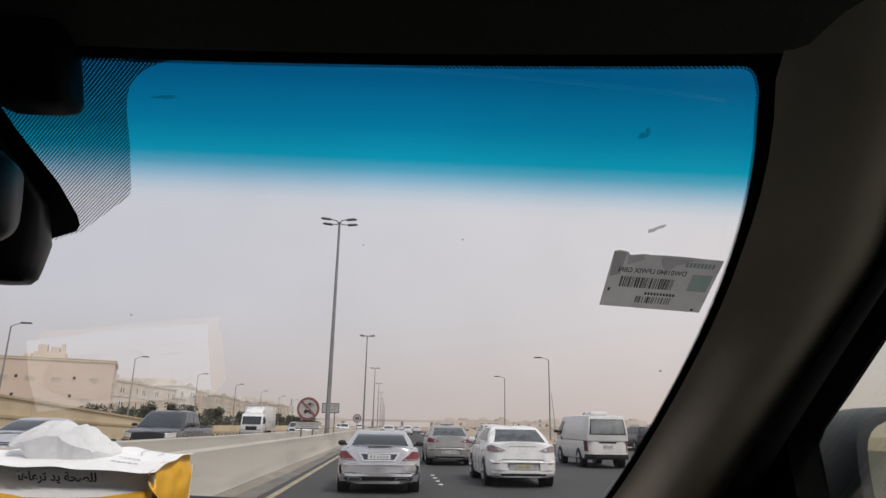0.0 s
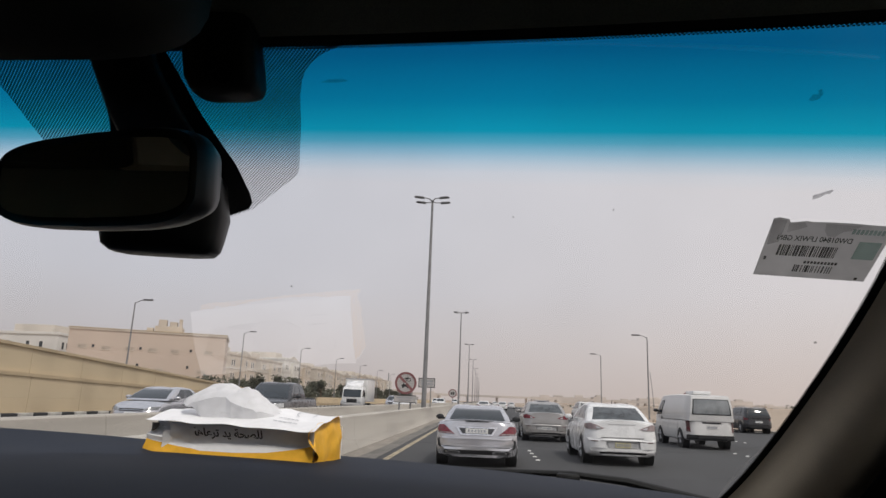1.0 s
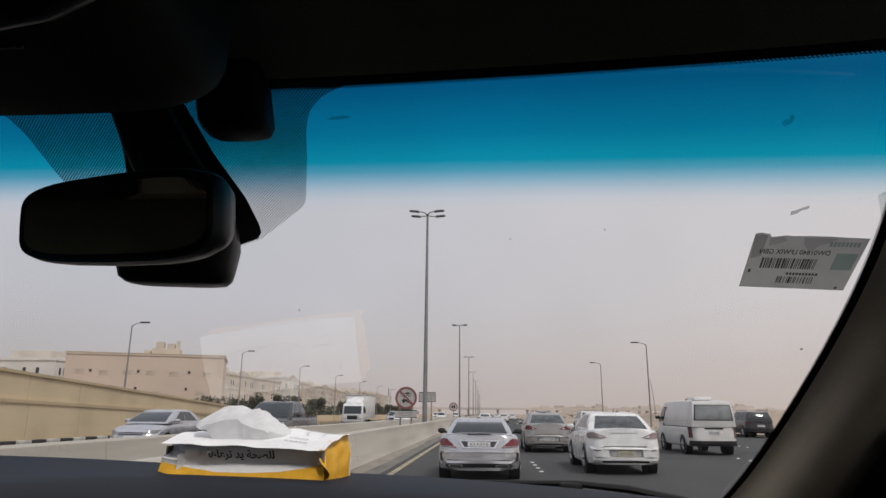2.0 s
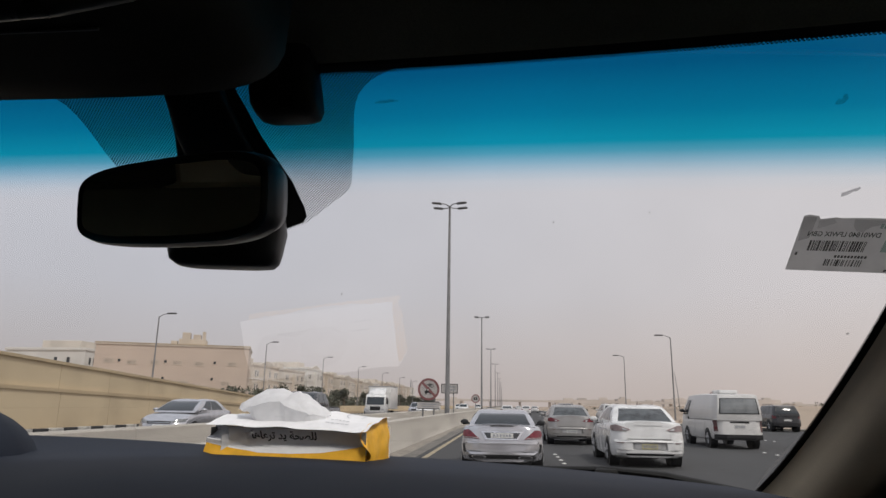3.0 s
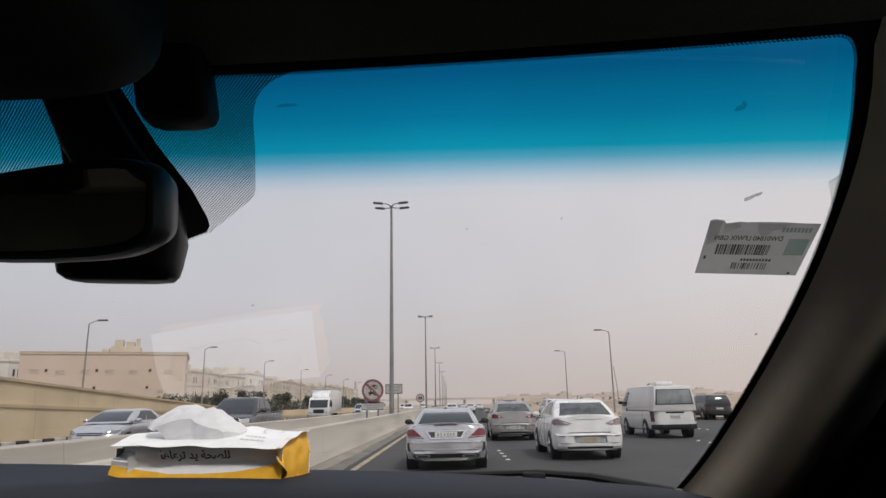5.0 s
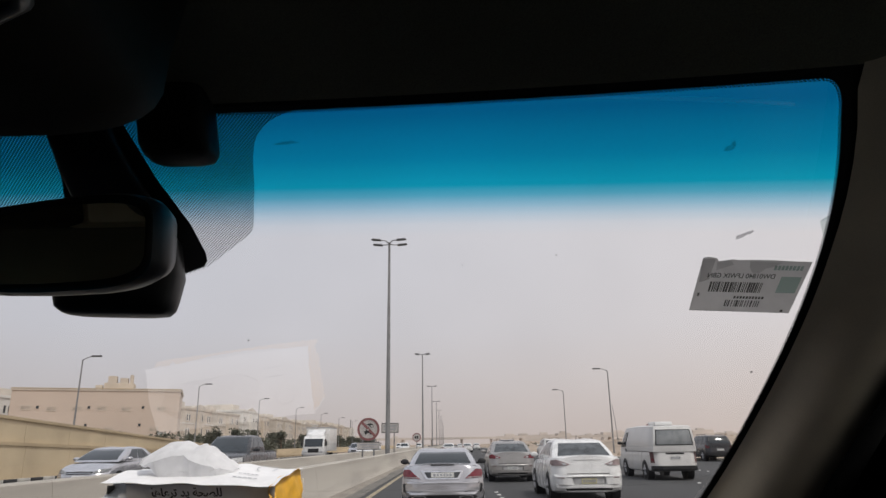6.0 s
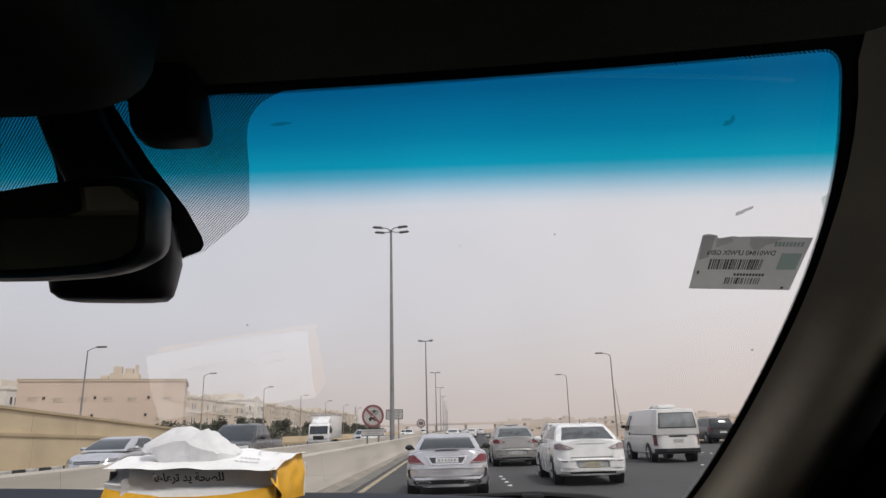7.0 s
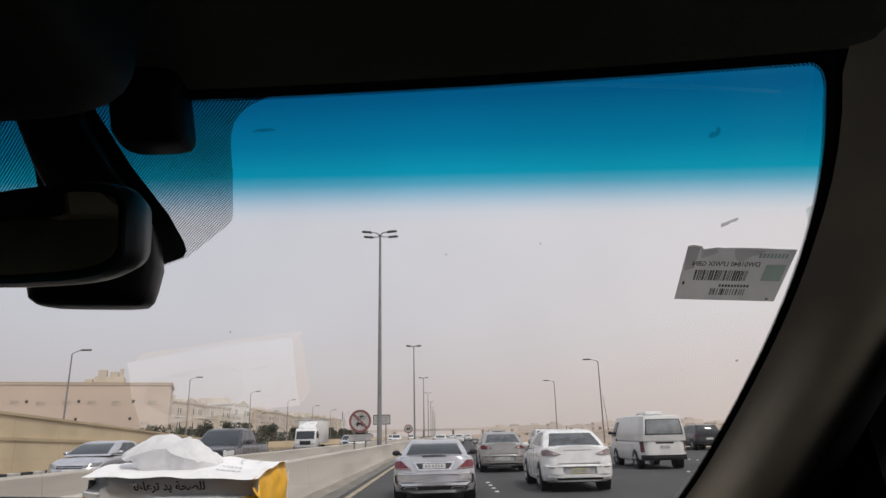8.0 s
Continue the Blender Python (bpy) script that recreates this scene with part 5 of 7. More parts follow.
class Car:
    """A vehicle round an origin on the road under the middle of its tail; y runs to its nose."""

    def __init__(self, name, label, category, spec, body, at, turn=0.0, group="vehicles on the motorway"):
        self.s, self.body = spec, body
        self.e = thing(name, label, category, at, group, turn=turn)

    def y_tail(self, x, z):
        """How far the tail's skin lies ahead of the origin at x, z."""
        w = self.s["w"]
        return 0.30 * max(0.0, (abs(x) / w - 0.6) / 0.4) ** 2.2 + self.bend(z)

    def y_nose(self, x, z):
        w = self.s["w"]
        return self.s["L"] - 0.34 * max(0.0, (abs(x) / w - 0.5) / 0.5) ** 2.0 - lerp_table(self.s["nose_bend"], z)

    def bend(self, z):
        return lerp_table(self.s["tail_bend"], z)

    def section(self, y, hw):
        s = self.s
        zb = lerp_table(s["under"], y)
        zs = lerp_table(s["deck"], y)
        crown = 0.035
        half = [(0.80, zb), (0.95, zb + 0.05), (0.99, zb + 0.16), (1.0, zb + 0.45 * (zs - zb)), (0.985, zb + 0.68 * (zs - zb)), (0.965, zs - 0.075), (0.93, zs - 0.025), (0.84, zs), (0.5, zs + 0.7 * crown), (0.0, zs + crown)]
        full = [(a * hw, z) for a, z in half] + [(-a * hw, z) for a, z in reversed(half[:-1])]
        out = []
        for x, z in full:
            k = max(0.0, 1 - y / 0.9)
            m = max(0.0, 1 - (s["L"] - y) / 0.9)
            out.append((x, y + self.bend(z) * k - lerp_table(s["nose_bend"], z) * m, z))
        return out

    def build_body(self):
        s, w, L = self.s, self.s["w"], self.s["L"]
        st = [(y, w * (0.6 + 0.4 * (y / 0.3) ** 0.4545)) for y in (0.0, 0.01, 0.03, 0.08, 0.16)] + [(y, w) for y in np.linspace(0.30, L - 0.34, 14)]
        st += [(L - y, w * (0.5 + 0.5 * (y / 0.34) ** 0.5)) for y in (0.2, 0.1, 0.04, 0.01, 0.0)]
        part("body", loft([self.section(y, hw) for y, hw in st]), self.body, self.e, smooth=32)

    def cabin_point(self, u, v, side):
        """A point of the cabin's skin: u from tail to nose along a side (or across for the ends), v from the belt to the roof."""
        s = self.s
        (rb, fb, wb, zb), (rt, ft, wt, zt) = s["belt"], s["roof"]
        bow = math.sin(math.pi * v)
        if side in ("right", "left"):
            y = (rb + (fb - rb) * u) * (1 - v) + (rt + (ft - rt) * u) * v
            x = wb * (1 - v) + wt * v + 0.03 * bow
            z = zb * (1 - v) + (zt - 0.05 - 0.03 * (2 * u - 1) ** 2) * v
            return (x if side == "right" else -x, y, z)
        x = (2 * u - 1) * (wb * (1 - v) + wt * v) * 1.0
        y0, y1 = (rb, rt) if side == "tail" else (fb, ft)
        sign = -1 if side == "tail" else 1
        y = y0 * (1 - v) + y1 * v + sign * 0.06 * bow - sign * 0.07 * (2 * u - 1) ** 2 * 1.0 + sign * 0.07
        return (x, y, zb * (1 - v) + (zt - 0.05 - 0.03) * v)

    def build_cabin(self):
        s = self.s
        (rb, fb, wb, zb), (rt, ft, wt, zt) = s["belt"], s["roof"]
        rings = []
        for v, drop in ((-0.12, 0), (0.0, 0), (0.25, 0), (0.5, 0), (0.75, 0), (0.92, 0), (1.0, 0)):
            r = [self.cabin_point(u, v, "tail") for u in np.linspace(0.04, 0.96, 9)]
            r += [self.cabin_point(u, v, "right") for u in np.linspace(0.03, 0.97, 9)]
            r += [self.cabin_point(u, v, "nose") for u in np.linspace(0.96, 0.04, 9)]
            r += [self.cabin_point(u, v, "left") for u in np.linspace(0.97, 0.03, 9)]
            rings.append(r)
        top = rings[-1]
        c = Vector((0, (rt + ft) / 2, 0))
        for k, dz in ((0.93, 0.022), (0.8, 0.038), (0.5, 0.05)):
            rings.append([(p[0] * k, c.y + (p[1] - c.y) * k, p[2] + dz) for p in top])
        part("cabin", loft(rings), s.get("roof_paint") or self.body, self.e, smooth=32)
        return rings

    def window(self, name, side, u0, u1, v0, v1, slant=(0, 0), label="dark tinted glass", mat=None, proud=0.008):
        """A thin pane on the cabin's skin; slant moves its two ends' tops along u."""
        out = {"tail": (0, -1), "nose": (0, 1), "right": (1, 0), "left": (-1, 0)}[side]
        def grid(off):
            g = []
            for j in range(6):
                v = v0 + (v1 - v0) * j / 5
                a, b = u0 + slant[0] * j / 5, u1 + slant[1] * j / 5
                g.append([self.cabin_point(a + (b - a) * i / 8, v, side) for i in range(9)])
            return [[(p[0] + out[0] * off, p[1] + out[1] * off, p[2] + off * 0.3) for p in r] for r in g]
        bm = bmesh.new()
        a = [[bm.verts.new(p) for p in r] for r in grid(proud)]
        b = [[bm.verts.new(p) for p in r] for r in grid(-0.01)]
        for i in range(5):
            for j in range(8):
                bm.faces.new((a[i][j], a[i][j + 1], a[i + 1][j + 1], a[i + 1][j]))
        rim = [(0, j) for j in range(9)] + [(i, 8) for i in range(1, 6)] + [(5, j) for j in range(7, -1, -1)] + [(i, 0) for i in range(4, 0, -1)]
        for (i, j), (k, l) in zip(rim, rim[1:] + rim[:1]):
            bm.faces.new((a[i][j], b[i][j], b[k][l], a[k][l]))
        part(name, bm, M[mat or "car_glass"], self.e, label, smooth=40)

    def patch(self, name, poly, mat, label="", proud=0.012, end="tail", deep=0.05, steps=6, parent=None):
        """A piece of polygon outline (x, z) that follows the tail's or nose's skin."""
        f = self.y_tail if end == "tail" else self.y_nose
        sg = -1 if end == "tail" else 1
        pts = []
        for (x0, z0), (x1, z1) in zip(poly, poly[1:] + poly[:1]):
            pts += [(x0 + (x1 - x0) * k / steps, z0 + (z1 - z0) * k / steps) for k in range(steps)]
        cx, cz = sum(p[0] for p in poly) / len(poly), sum(p[1] for p in poly) / len(poly)
        bm = bmesh.new()
        rings = []
        for k, pr in ((1.0, -deep), (1.0, proud * 0.6), (0.96, proud), (0.6, proud), (0.2, proud)):
            rings.append([(cx + (x - cx) * k, f(cx + (x - cx) * k, cz + (z - cz) * k) + sg * pr, cz + (z - cz) * k) for x, z in pts])
        loft(rings, bm)
        return part(name, bm, mat, parent or self.e, label, smooth=30)

    def wheels(self, spots, radius=0.33, width=0.21):
        w = self.s["w"]
        prof = [(0.62, -0.5), (0.9, -0.5), (0.97, -0.42), (1.0, -0.25), (1.0, 0.25), (0.97, 0.42), (0.9, 0.5), (0.62, 0.5)]
        for y in spots:
            for sx in (1, -1):
                arch = tube([(sx * (w - 0.25), y, radius * 1.0), (sx * (w + 0.004), y, radius * 1.0)], radius * 1.16, 28)
                part("wheel_arch", arch, M["trim_black"], self.e, "dark wheel arch", smooth=40)
                wheel = part("wheel", tube([(sx * (w - 0.19), y, radius), (sx * (w - 0.03), y, radius)], radius * 0.66, 20), M["trim_black"], self.e, smooth=40)
                cx = sx * (w - width / 2 + 0.016)
                rings = [[(cx + sx * b * width, y + math.cos(k) * a * radius, radius + math.sin(k) * a * radius) for k in (2 * math.pi * i / 28 for i in range(28))] for a, b in prof]
                part("tyre", loft(rings, caps=False), M["tyre"], wheel, "black tyre", smooth=40)
                rim = bmesh.new()
                for i in range(5):
                    k = 2 * math.pi * i / 5 + 0.3
                    c, s_ = math.cos(k), math.sin(k)
                    tube([(cx + sx * 0.45 * width, y + c * 0.05, radius + s_ * 0.05), (cx + sx * 0.42 * width, y + c * radius * 0.64, radius + s_ * radius * 0.64)], [0.045, 0.03], 6, rim)
                tube([(cx + sx * 0.30 * width, y, radius), (cx + sx * 0.47 * width, y, radius)], 0.07, 12, rim)
                part("rim", rim, M["rim"], wheel, "light alloy rim", smooth=40)

    def mirrors(self, y, z, mat, reach=0.16):
        for sx in (1, -1):
            x0 = sx * (self.s["w"] - 0.04)
            rings = []
            for dy, g in ((-0.06, 0.75), (-0.045, 1.0), (0.02, 1.0), (0.08, 0.8), (0.11, 0.4)):
                rings.append([(x0 + sx * (reach * 0.62) + math.cos(k) * 0.105 * g, y + dy, z + math.sin(k) * 0.068 * g) for k in (2 * math.pi * i / 14 for i in range(14))])
            m = part("door_mirror", loft(rings), mat, self.e, smooth=50)
            part("mirror_arm", tube([(x0 - sx * 0.03, y + 0.03, z - 0.05), (x0 + sx * 0.08, y + 0.03, z - 0.02)], 0.025, 8), M["trim_black"], m)

    def handles(self, ys, z):
        for y in ys:
            for sx in (1, -1):
                x = sx * (self.s["w"] * 0.985)
                part("door_handle", block(min(x, x + sx * 0.03), max(x, x + sx * 0.03), y, y + 0.19, z, z + 0.035, 0.01), self.body, self.e)

    def seam(self, ys, z0, z1):
        """Thin dark door gaps that follow the curve of both flanks."""
        for y in ys:
            sec = [(z, x) for x, yy, z in self.section(y, self.s["w"])[:8]]
            for sx in (1, -1):
                rings = []
                for k in range(9):
                    z = z0 + (z1 - z0) * k / 8
                    x = lerp_table(sec, z)
                    rings.append([(sx * (x - 0.01), y, z), (sx * (x + 0.0025), y, z), (sx * (x + 0.0025), y + 0.007, z), (sx * (x - 0.01), y + 0.007, z)])
                part("door_gap", loft(rings), M["gap_grey"], self.e, "narrow dark door gap", smooth=0)

    def plate(self, z, mat, w=0.50, h=0.12, end="tail"):
        p = self.patch("number_plate", [(-w / 2, z - h / 2), (w / 2, z - h / 2), (w / 2, z + h / 2), (-w / 2, z + h / 2)], mat, "pressed metal plate", 0.028, end, steps=2)
        for i, (a, b) in enumerate(((-0.40, -0.30), (-0.24, -0.16), (-0.10, -0.02), (0.05, 0.12), (0.17, 0.25), (0.30, 0.40))):
            self.patch("plate_bar", [(a * w, z - h * 0.28), (b * w, z - h * 0.28), (b * w, z + h * 0.28), (a * w, z + h * 0.28)], M["ink_grey"], "", 0.031, end, 0.0, 1, p)


ROADSTER = dict(w=0.905, L=4.13, under=[(0, 0.22), (0.8, 0.17), (3.4, 0.17), (4.13, 0.24)], deck=[(0, 0.965), (0.5, 0.985), (1.2, 0.97), (2.9, 0.94), (3.5, 0.87), (4.13, 0.66)],
    tail_bend=[(0.2, 0.05), (0.32, 0.0), (0.62, 0.0), (0.72, 0.03), (0.93, 0.09), (1.0, 0.10)], nose_bend=[(0.2, 0.06), (0.45, 0.0), (0.7, 0.15), (1.0, 0.3)],
    belt=(0.74, 2.95, 0.765, 0.97), roof=(1.30, 2.25, 0.60, 1.345))
SEDAN = dict(w=0.88, L=4.57, under=[(0, 0.25), (0.8, 0.18), (3.8, 0.18), (4.57, 0.24)], deck=[(0, 1.06), (0.45, 1.085), (1.0, 1.05), (3.4, 0.98), (4.0, 0.90), (4.57, 0.70)],
    tail_bend=[(0.2, 0.08), (0.36, 0.0), (0.62, 0.0), (0.70, 0.06), (1.03, 0.10)], nose_bend=[(0.2, 0.05), (0.45, 0.0), (0.7, 0.1), (1.0, 0.3)],
    belt=(0.46, 3.45, 0.79, 1.05), roof=(1.16, 2.55, 0.61, 1.515))
SUV = dict(w=0.93, L=4.75, under=[(0, 0.38), (0.8, 0.26), (3.8, 0.26), (4.75, 0.34)], deck=[(0, 1.12), (0.5, 1.13), (3.3, 1.12), (4.0, 1.05), (4.75, 0.85)],
    tail_bend=[(0.2, 0.10), (0.4, 0.0), (0.68, 0.0), (0.76, 0.08), (1.1, 0.10)], nose_bend=[(0.2, 0.05), (0.5, 0.0), (0.9, 0.06), (1.1, 0.2)],
    belt=(0.10, 3.60, 0.86, 1.10), roof=(0.38, 2.75, 0.68, 1.76))
VAN = dict(w=0.88, L=5.1, under=[(0, 0.36), (0.8, 0.28), (4.4, 0.28), (5.10, 0.34)], deck=[(0, 1.16), (4.4, 1.16), (4.8, 1.10), (5.10, 0.95)],
    tail_bend=[(0.2, 0.10), (0.40, 0.0), (0.60, 0.0), (0.66, 0.04), (1.2, 0.05)], nose_bend=[(0.2, 0.05), (0.5, 0.0), (0.9, 0.08), (1.2, 0.25)],
    belt=(0.055, 4.75, 0.865, 1.12), roof=(0.13, 3.95, 0.75, 2.02))
PICKUP = dict(w=0.98, L=5.6, under=[(0, 0.50), (0.8, 0.38), (4.6, 0.36), (5.6, 0.42)], deck=[(0, 1.22), (2.0, 1.22), (4.4, 1.22), (5.0, 1.18), (5.6, 1.05)],
    tail_bend=[(0.2, 0.1), (0.45, 0.0), (1.3, 0.04)], nose_bend=[(0.2, 0.05), (0.6, 0.0), (1.2, 0.06)],
    belt=(1.95, 4.45, 0.90, 1.20), roof=(2.15, 3.55, 0.70, 1.90))


def sides(c, cuts, v0=0.10, v1=0.90, lean=(0.0, 0.0)):
    for side in ("right", "left"):
        for i, (a, b) in enumerate(cuts):
            c.window("side_window", side, a, b, v0, v1, (lean[0] if i == 0 else 0, lean[1] if i == len(cuts) - 1 else 0))


def build_roadster():
    c = Car("roadster", "silver two-seat roadster with its dark hardtop closed, driving ahead", "car", dict(ROADSTER, roof_paint=M["paint_silver"]), M["paint_silver"], (0.19, 15.3, 0))
    c.build_body()
    c.build_cabin()
    c.window("rear_window", "tail", 0.07, 0.93, 0.08, 0.90, label="dark rear glass")
    c.window("windscreen", "nose", 0.05, 0.95, 0.06, 0.94)
    sides(c, [(0.14, 0.84)], lean=(0.05, -0.08))
    for s in (1, -1):
        lamp = c.patch("tail_light", [(s * 0.49, 0.70), (s * 0.86, 0.715), (s * 0.89, 0.80), (s * 0.86, 0.885), (s * 0.73, 0.895)], M["tail_red"], "dark red wedge-shaped lamp", 0.018)
        c.patch("lamp_insert", [(s * 0.52, 0.712), (s * 0.85, 0.725), (s * 0.86, 0.742), (s * 0.55, 0.735)], M["tail_smoke"], "paler lens strip", 0.024, parent=lamp)
        c.patch("bumper_vent", [(s * 0.80, 0.40), (s * 0.865, 0.43), (s * 0.885, 0.585), (s * 0.83, 0.60), (s * 0.84, 0.55), (s * 0.815, 0.44)], M["trim_black"], "black bumper side vent", 0.014)
        ex = c.patch("exhaust_tip", [(s * 0.36, 0.285), (s * 0.66, 0.295), (s * 0.68, 0.335), (s * 0.62, 0.36), (s * 0.38, 0.35), (s * 0.34, 0.32)], M["chrome"], "chrome exhaust tip", 0.03)
        c.patch("exhaust_opening", [(s * 0.39, 0.300), (s * 0.63, 0.307), (s * 0.645, 0.330), (s * 0.60, 0.345), (s * 0.40, 0.338)], M["trim_black"], "", 0.034, parent=ex)
    c.patch("plate_recess", [(-0.36, 0.685), (0.36, 0.685), (0.475, 0.865), (-0.475, 0.865)], M["chrome"], "bright surround of the plate recess", 0.010)
    c.patch("recess_panel", [(-0.325, 0.715), (0.325, 0.715), (0.40, 0.835), (-0.40, 0.835)], M["paint_dark"], "dark plate recess", 0.016)
    c.plate(0.775, M["plate"], 0.50, 0.10)
    c.patch("diffuser", [(-0.70, 0.28), (0.70, 0.28), (0.76, 0.33), (0.68, 0.365), (-0.68, 0.365), (-0.76, 0.33)], M["trim_black"], "black lower bumper insert", 0.012)
    c.patch("bumper_lip", [(-0.72, 0.375), (0.72, 0.375), (0.80, 0.43), (0.72, 0.455), (-0.72, 0.455), (-0.80, 0.43)], M["paint_silver"], "silver bumper ledge", 0.05)
    c.patch("bumper_crease", [(-0.80, 0.60), (0.80, 0.60), (0.82, 0.64), (-0.82, 0.64)], M["paint_silver"], "", 0.06)
    part("boot_spoiler", loft([[(x, 0.11 + 0.16 * (x / 0.78) ** 2 + dy, 0.985 - 0.05 * (x / 0.78) ** 2 + dz) for dy, dz in ((0.0, 0.0), (-0.03, 0.022), (0.03, 0.018), (0.10, -0.005))] for x in np.linspace(-0.74, 0.74, 17)]), M["paint_silver"], c.e, smooth=40)
    part("brake_light", block(-0.26, 0.26, 0.06, 0.13, 0.972, 0.990, 0.006), M["trim_black"], c.e, "thin dark third brake lamp")
    c.wheels((0.86, 3.29), 0.325, 0.25)
    c.mirrors(2.62, 1.0, M["trim_black"], 0.2)
    return c.e


def build_sedan(name, label, body, at, tail_mat, plate_mat, aerial=True, front=False):
    c = Car(name, label, "car", SEDAN, body, at)
    c.build_body()
    c.build_cabin()
    c.window("rear_window", "tail", 0.07, 0.93, 0.08, 0.90, label="grey-tinted rear glass", mat="sedan_glass")
    c.window("windscreen", "nose", 0.05, 0.95, 0.06, 0.94)
    sides(c, [(0.16, 0.30), (0.32, 0.52), (0.545, 0.86)], lean=(0.06, -0.10))
    for s in (1, -1):
        lamp = c.patch("tail_light", [(s * 0.42, 0.895), (s * 0.50, 0.865), (s * 0.84, 0.855), (s * 0.875, 0.90), (s * 0.865, 0.985), (s * 0.76, 1.015), (s * 0.56, 0.945)], tail_mat, "wedge-shaped rear lamp", 0.016)
        c.patch("lamp_insert", [(s * 0.50, 0.885), (s * 0.60, 0.878), (s * 0.64, 0.935), (s * 0.56, 0.925)], M["head_lamp"], "clear lens", 0.022, parent=lamp)
        c.patch("reflector", [(s * 0.60, 0.575), (s * 0.76, 0.575), (s * 0.76, 0.597), (s * 0.60, 0.597)], M["tail_dim"], "small bumper reflector", 0.042)
    c.patch("boot_gap", [(-0.60, 0.668), (0.60, 0.668), (0.60, 0.682), (-0.60, 0.682)], M["trim_black"], "dark gap under the boot lid", 0.006)
    # shade of the fold put in as a grey strip
    c.patch("boot_fold_shade", [(-0.34, 0.985), (0.34, 0.985), (0.34, 1.0), (-0.34, 1.0)], M["recess_grey"], "grey strip for the shade under the boot lid's fold", 0.010)
    c.patch("bumper_lip", [(-0.80, 0.34), (0.80, 0.34), (0.82, 0.425), (-0.82, 0.425)], body, "", 0.045)
    c.patch("bumper_shelf", [(-0.84, 0.605), (0.84, 0.605), (0.85, 0.655), (-0.85, 0.655)], body, "ledge of the bumper", 0.05)
    for s in (1, -1):
        c.patch("bumper_side", [(s * 0.42, 0.425), (s * 0.82, 0.425), (s * 0.84, 0.605), (s * 0.40, 0.605)], body, "", 0.034)
    c.patch("lower_insert", [(-0.55, 0.29), (0.55, 0.29), (0.58, 0.345), (-0.58, 0.345)], M["trim_black"], "dark lower bumper", 0.014)
    c.patch("plate_recess", [(-0.36, 0.44), (0.36, 0.44), (0.38, 0.585), (-0.38, 0.585)], M["recess_grey"], "plate recess with its shade painted grey", 0.016)
    c.plate(0.505, plate_mat, 0.38, 0.13)
    c.wheels((0.92, 3.56), 0.33, 0.21)
    c.mirrors(3.02, 1.10, body)
    c.handles((1.25, 2.25), 0.86)
    c.seam((1.02, 1.98, 3.05), 0.36, 1.0)
    if front:
        for s in (1, -1):
            c.patch("head_light", [(s * 0.46, 0.66), (s * 0.84, 0.70), (s * 0.86, 0.80), (s * 0.70, 0.80), (s * 0.50, 0.73)], M["lamp_shell"], "clear front lamp with a dark shell", 0.012, "nose")
            c.patch("fog_light", [(s * 0.56, 0.36), (s * 0.74, 0.37), (s * 0.74, 0.44), (s * 0.58, 0.44)], M["trim_black"], "dark fog lamp recess", 0.012, "nose")
        c.patch("grille", [(-0.42, 0.63), (0.42, 0.63), (0.44, 0.72), (-0.44, 0.72)], M["trim_black"], "dark upper grille", 0.012, "nose")
        c.patch("grille_bar", [(-0.40, 0.665), (0.40, 0.665), (0.40, 0.682), (-0.40, 0.682)], M["chrome"], "bright grille bar", 0.018, "nose")
        c.patch("air_intake", [(-0.48, 0.33), (0.48, 0.33), (0.44, 0.46), (-0.44, 0.46)], M["trim_black"], "dark lower air intake", 0.012, "nose")
        c.plate(0.535, M["plate"], 0.40, 0.12, "nose")
    if aerial:
        part("aerial", tube([(0, 1.38, 1.50), (0, 1.30, 1.60)], [0.012, 0.006], 6), M["trim_black"], c.e, "short roof aerial")
    return c.e


def build_suv(name, label, body, at, turn=0.0, group="vehicles on the motorway"):
    c = Car(name, label, "car", SUV, body, at, turn, group)
    c.build_body()
    c.build_cabin()
    c.window("rear_window", "tail", 0.08, 0.92, 0.14, 0.86, label="dark rear glass")
    c.window("windscreen", "nose", 0.06, 0.94, 0.08, 0.92)
    sides(c, [(0.05, 0.24), (0.28, 0.52), (0.55, 0.86)], lean=(0.03, -0.08))
    for s in (1, -1):
        c.patch("tail_light", [(s * 0.70, 0.88), (s * 0.90, 0.88), (s * 0.90, 1.08), (s * 0.72, 1.08)], M["tail_red"], "red upright lamp", 0.014)
        c.patch("head_light", [(s * 0.52, 0.74), (s * 0.88, 0.78), (s * 0.88, 0.92), (s * 0.54, 0.88)], M["head_lamp"], "clear front lamp", 0.014, "nose")
    c.patch("grille", [(-0.48, 0.62), (0.48, 0.62), (0.50, 0.86), (-0.50, 0.86)], M["trim_black"], "dark front grille", 0.012, "nose")
    c.patch("rear_bumper", [(-0.86, 0.40), (0.86, 0.40), (0.88, 0.60), (-0.88, 0.60)], M["trim_black"], "dark rear bumper", 0.03)
    c.patch("front_bumper", [(-0.86, 0.36), (0.86, 0.36), (0.88, 0.54), (-0.88, 0.54)], M["trim_black"], "dark front bumper", 0.02, "nose")
    c.plate(0.78, M["plate"])
    for s in (1, -1):
        part("roof_rail", tube([(s * 0.66, 0.6, 1.75), (s * 0.67, 0.8, 1.80), (s * 0.67, 2.3, 1.80), (s * 0.66, 2.5, 1.75)], 0.02, 6), M["trim_black"], c.e)
    c.wheels((0.95, 3.72), 0.37, 0.24)
    c.mirrors(3.15, 1.22, body)
    return c.e


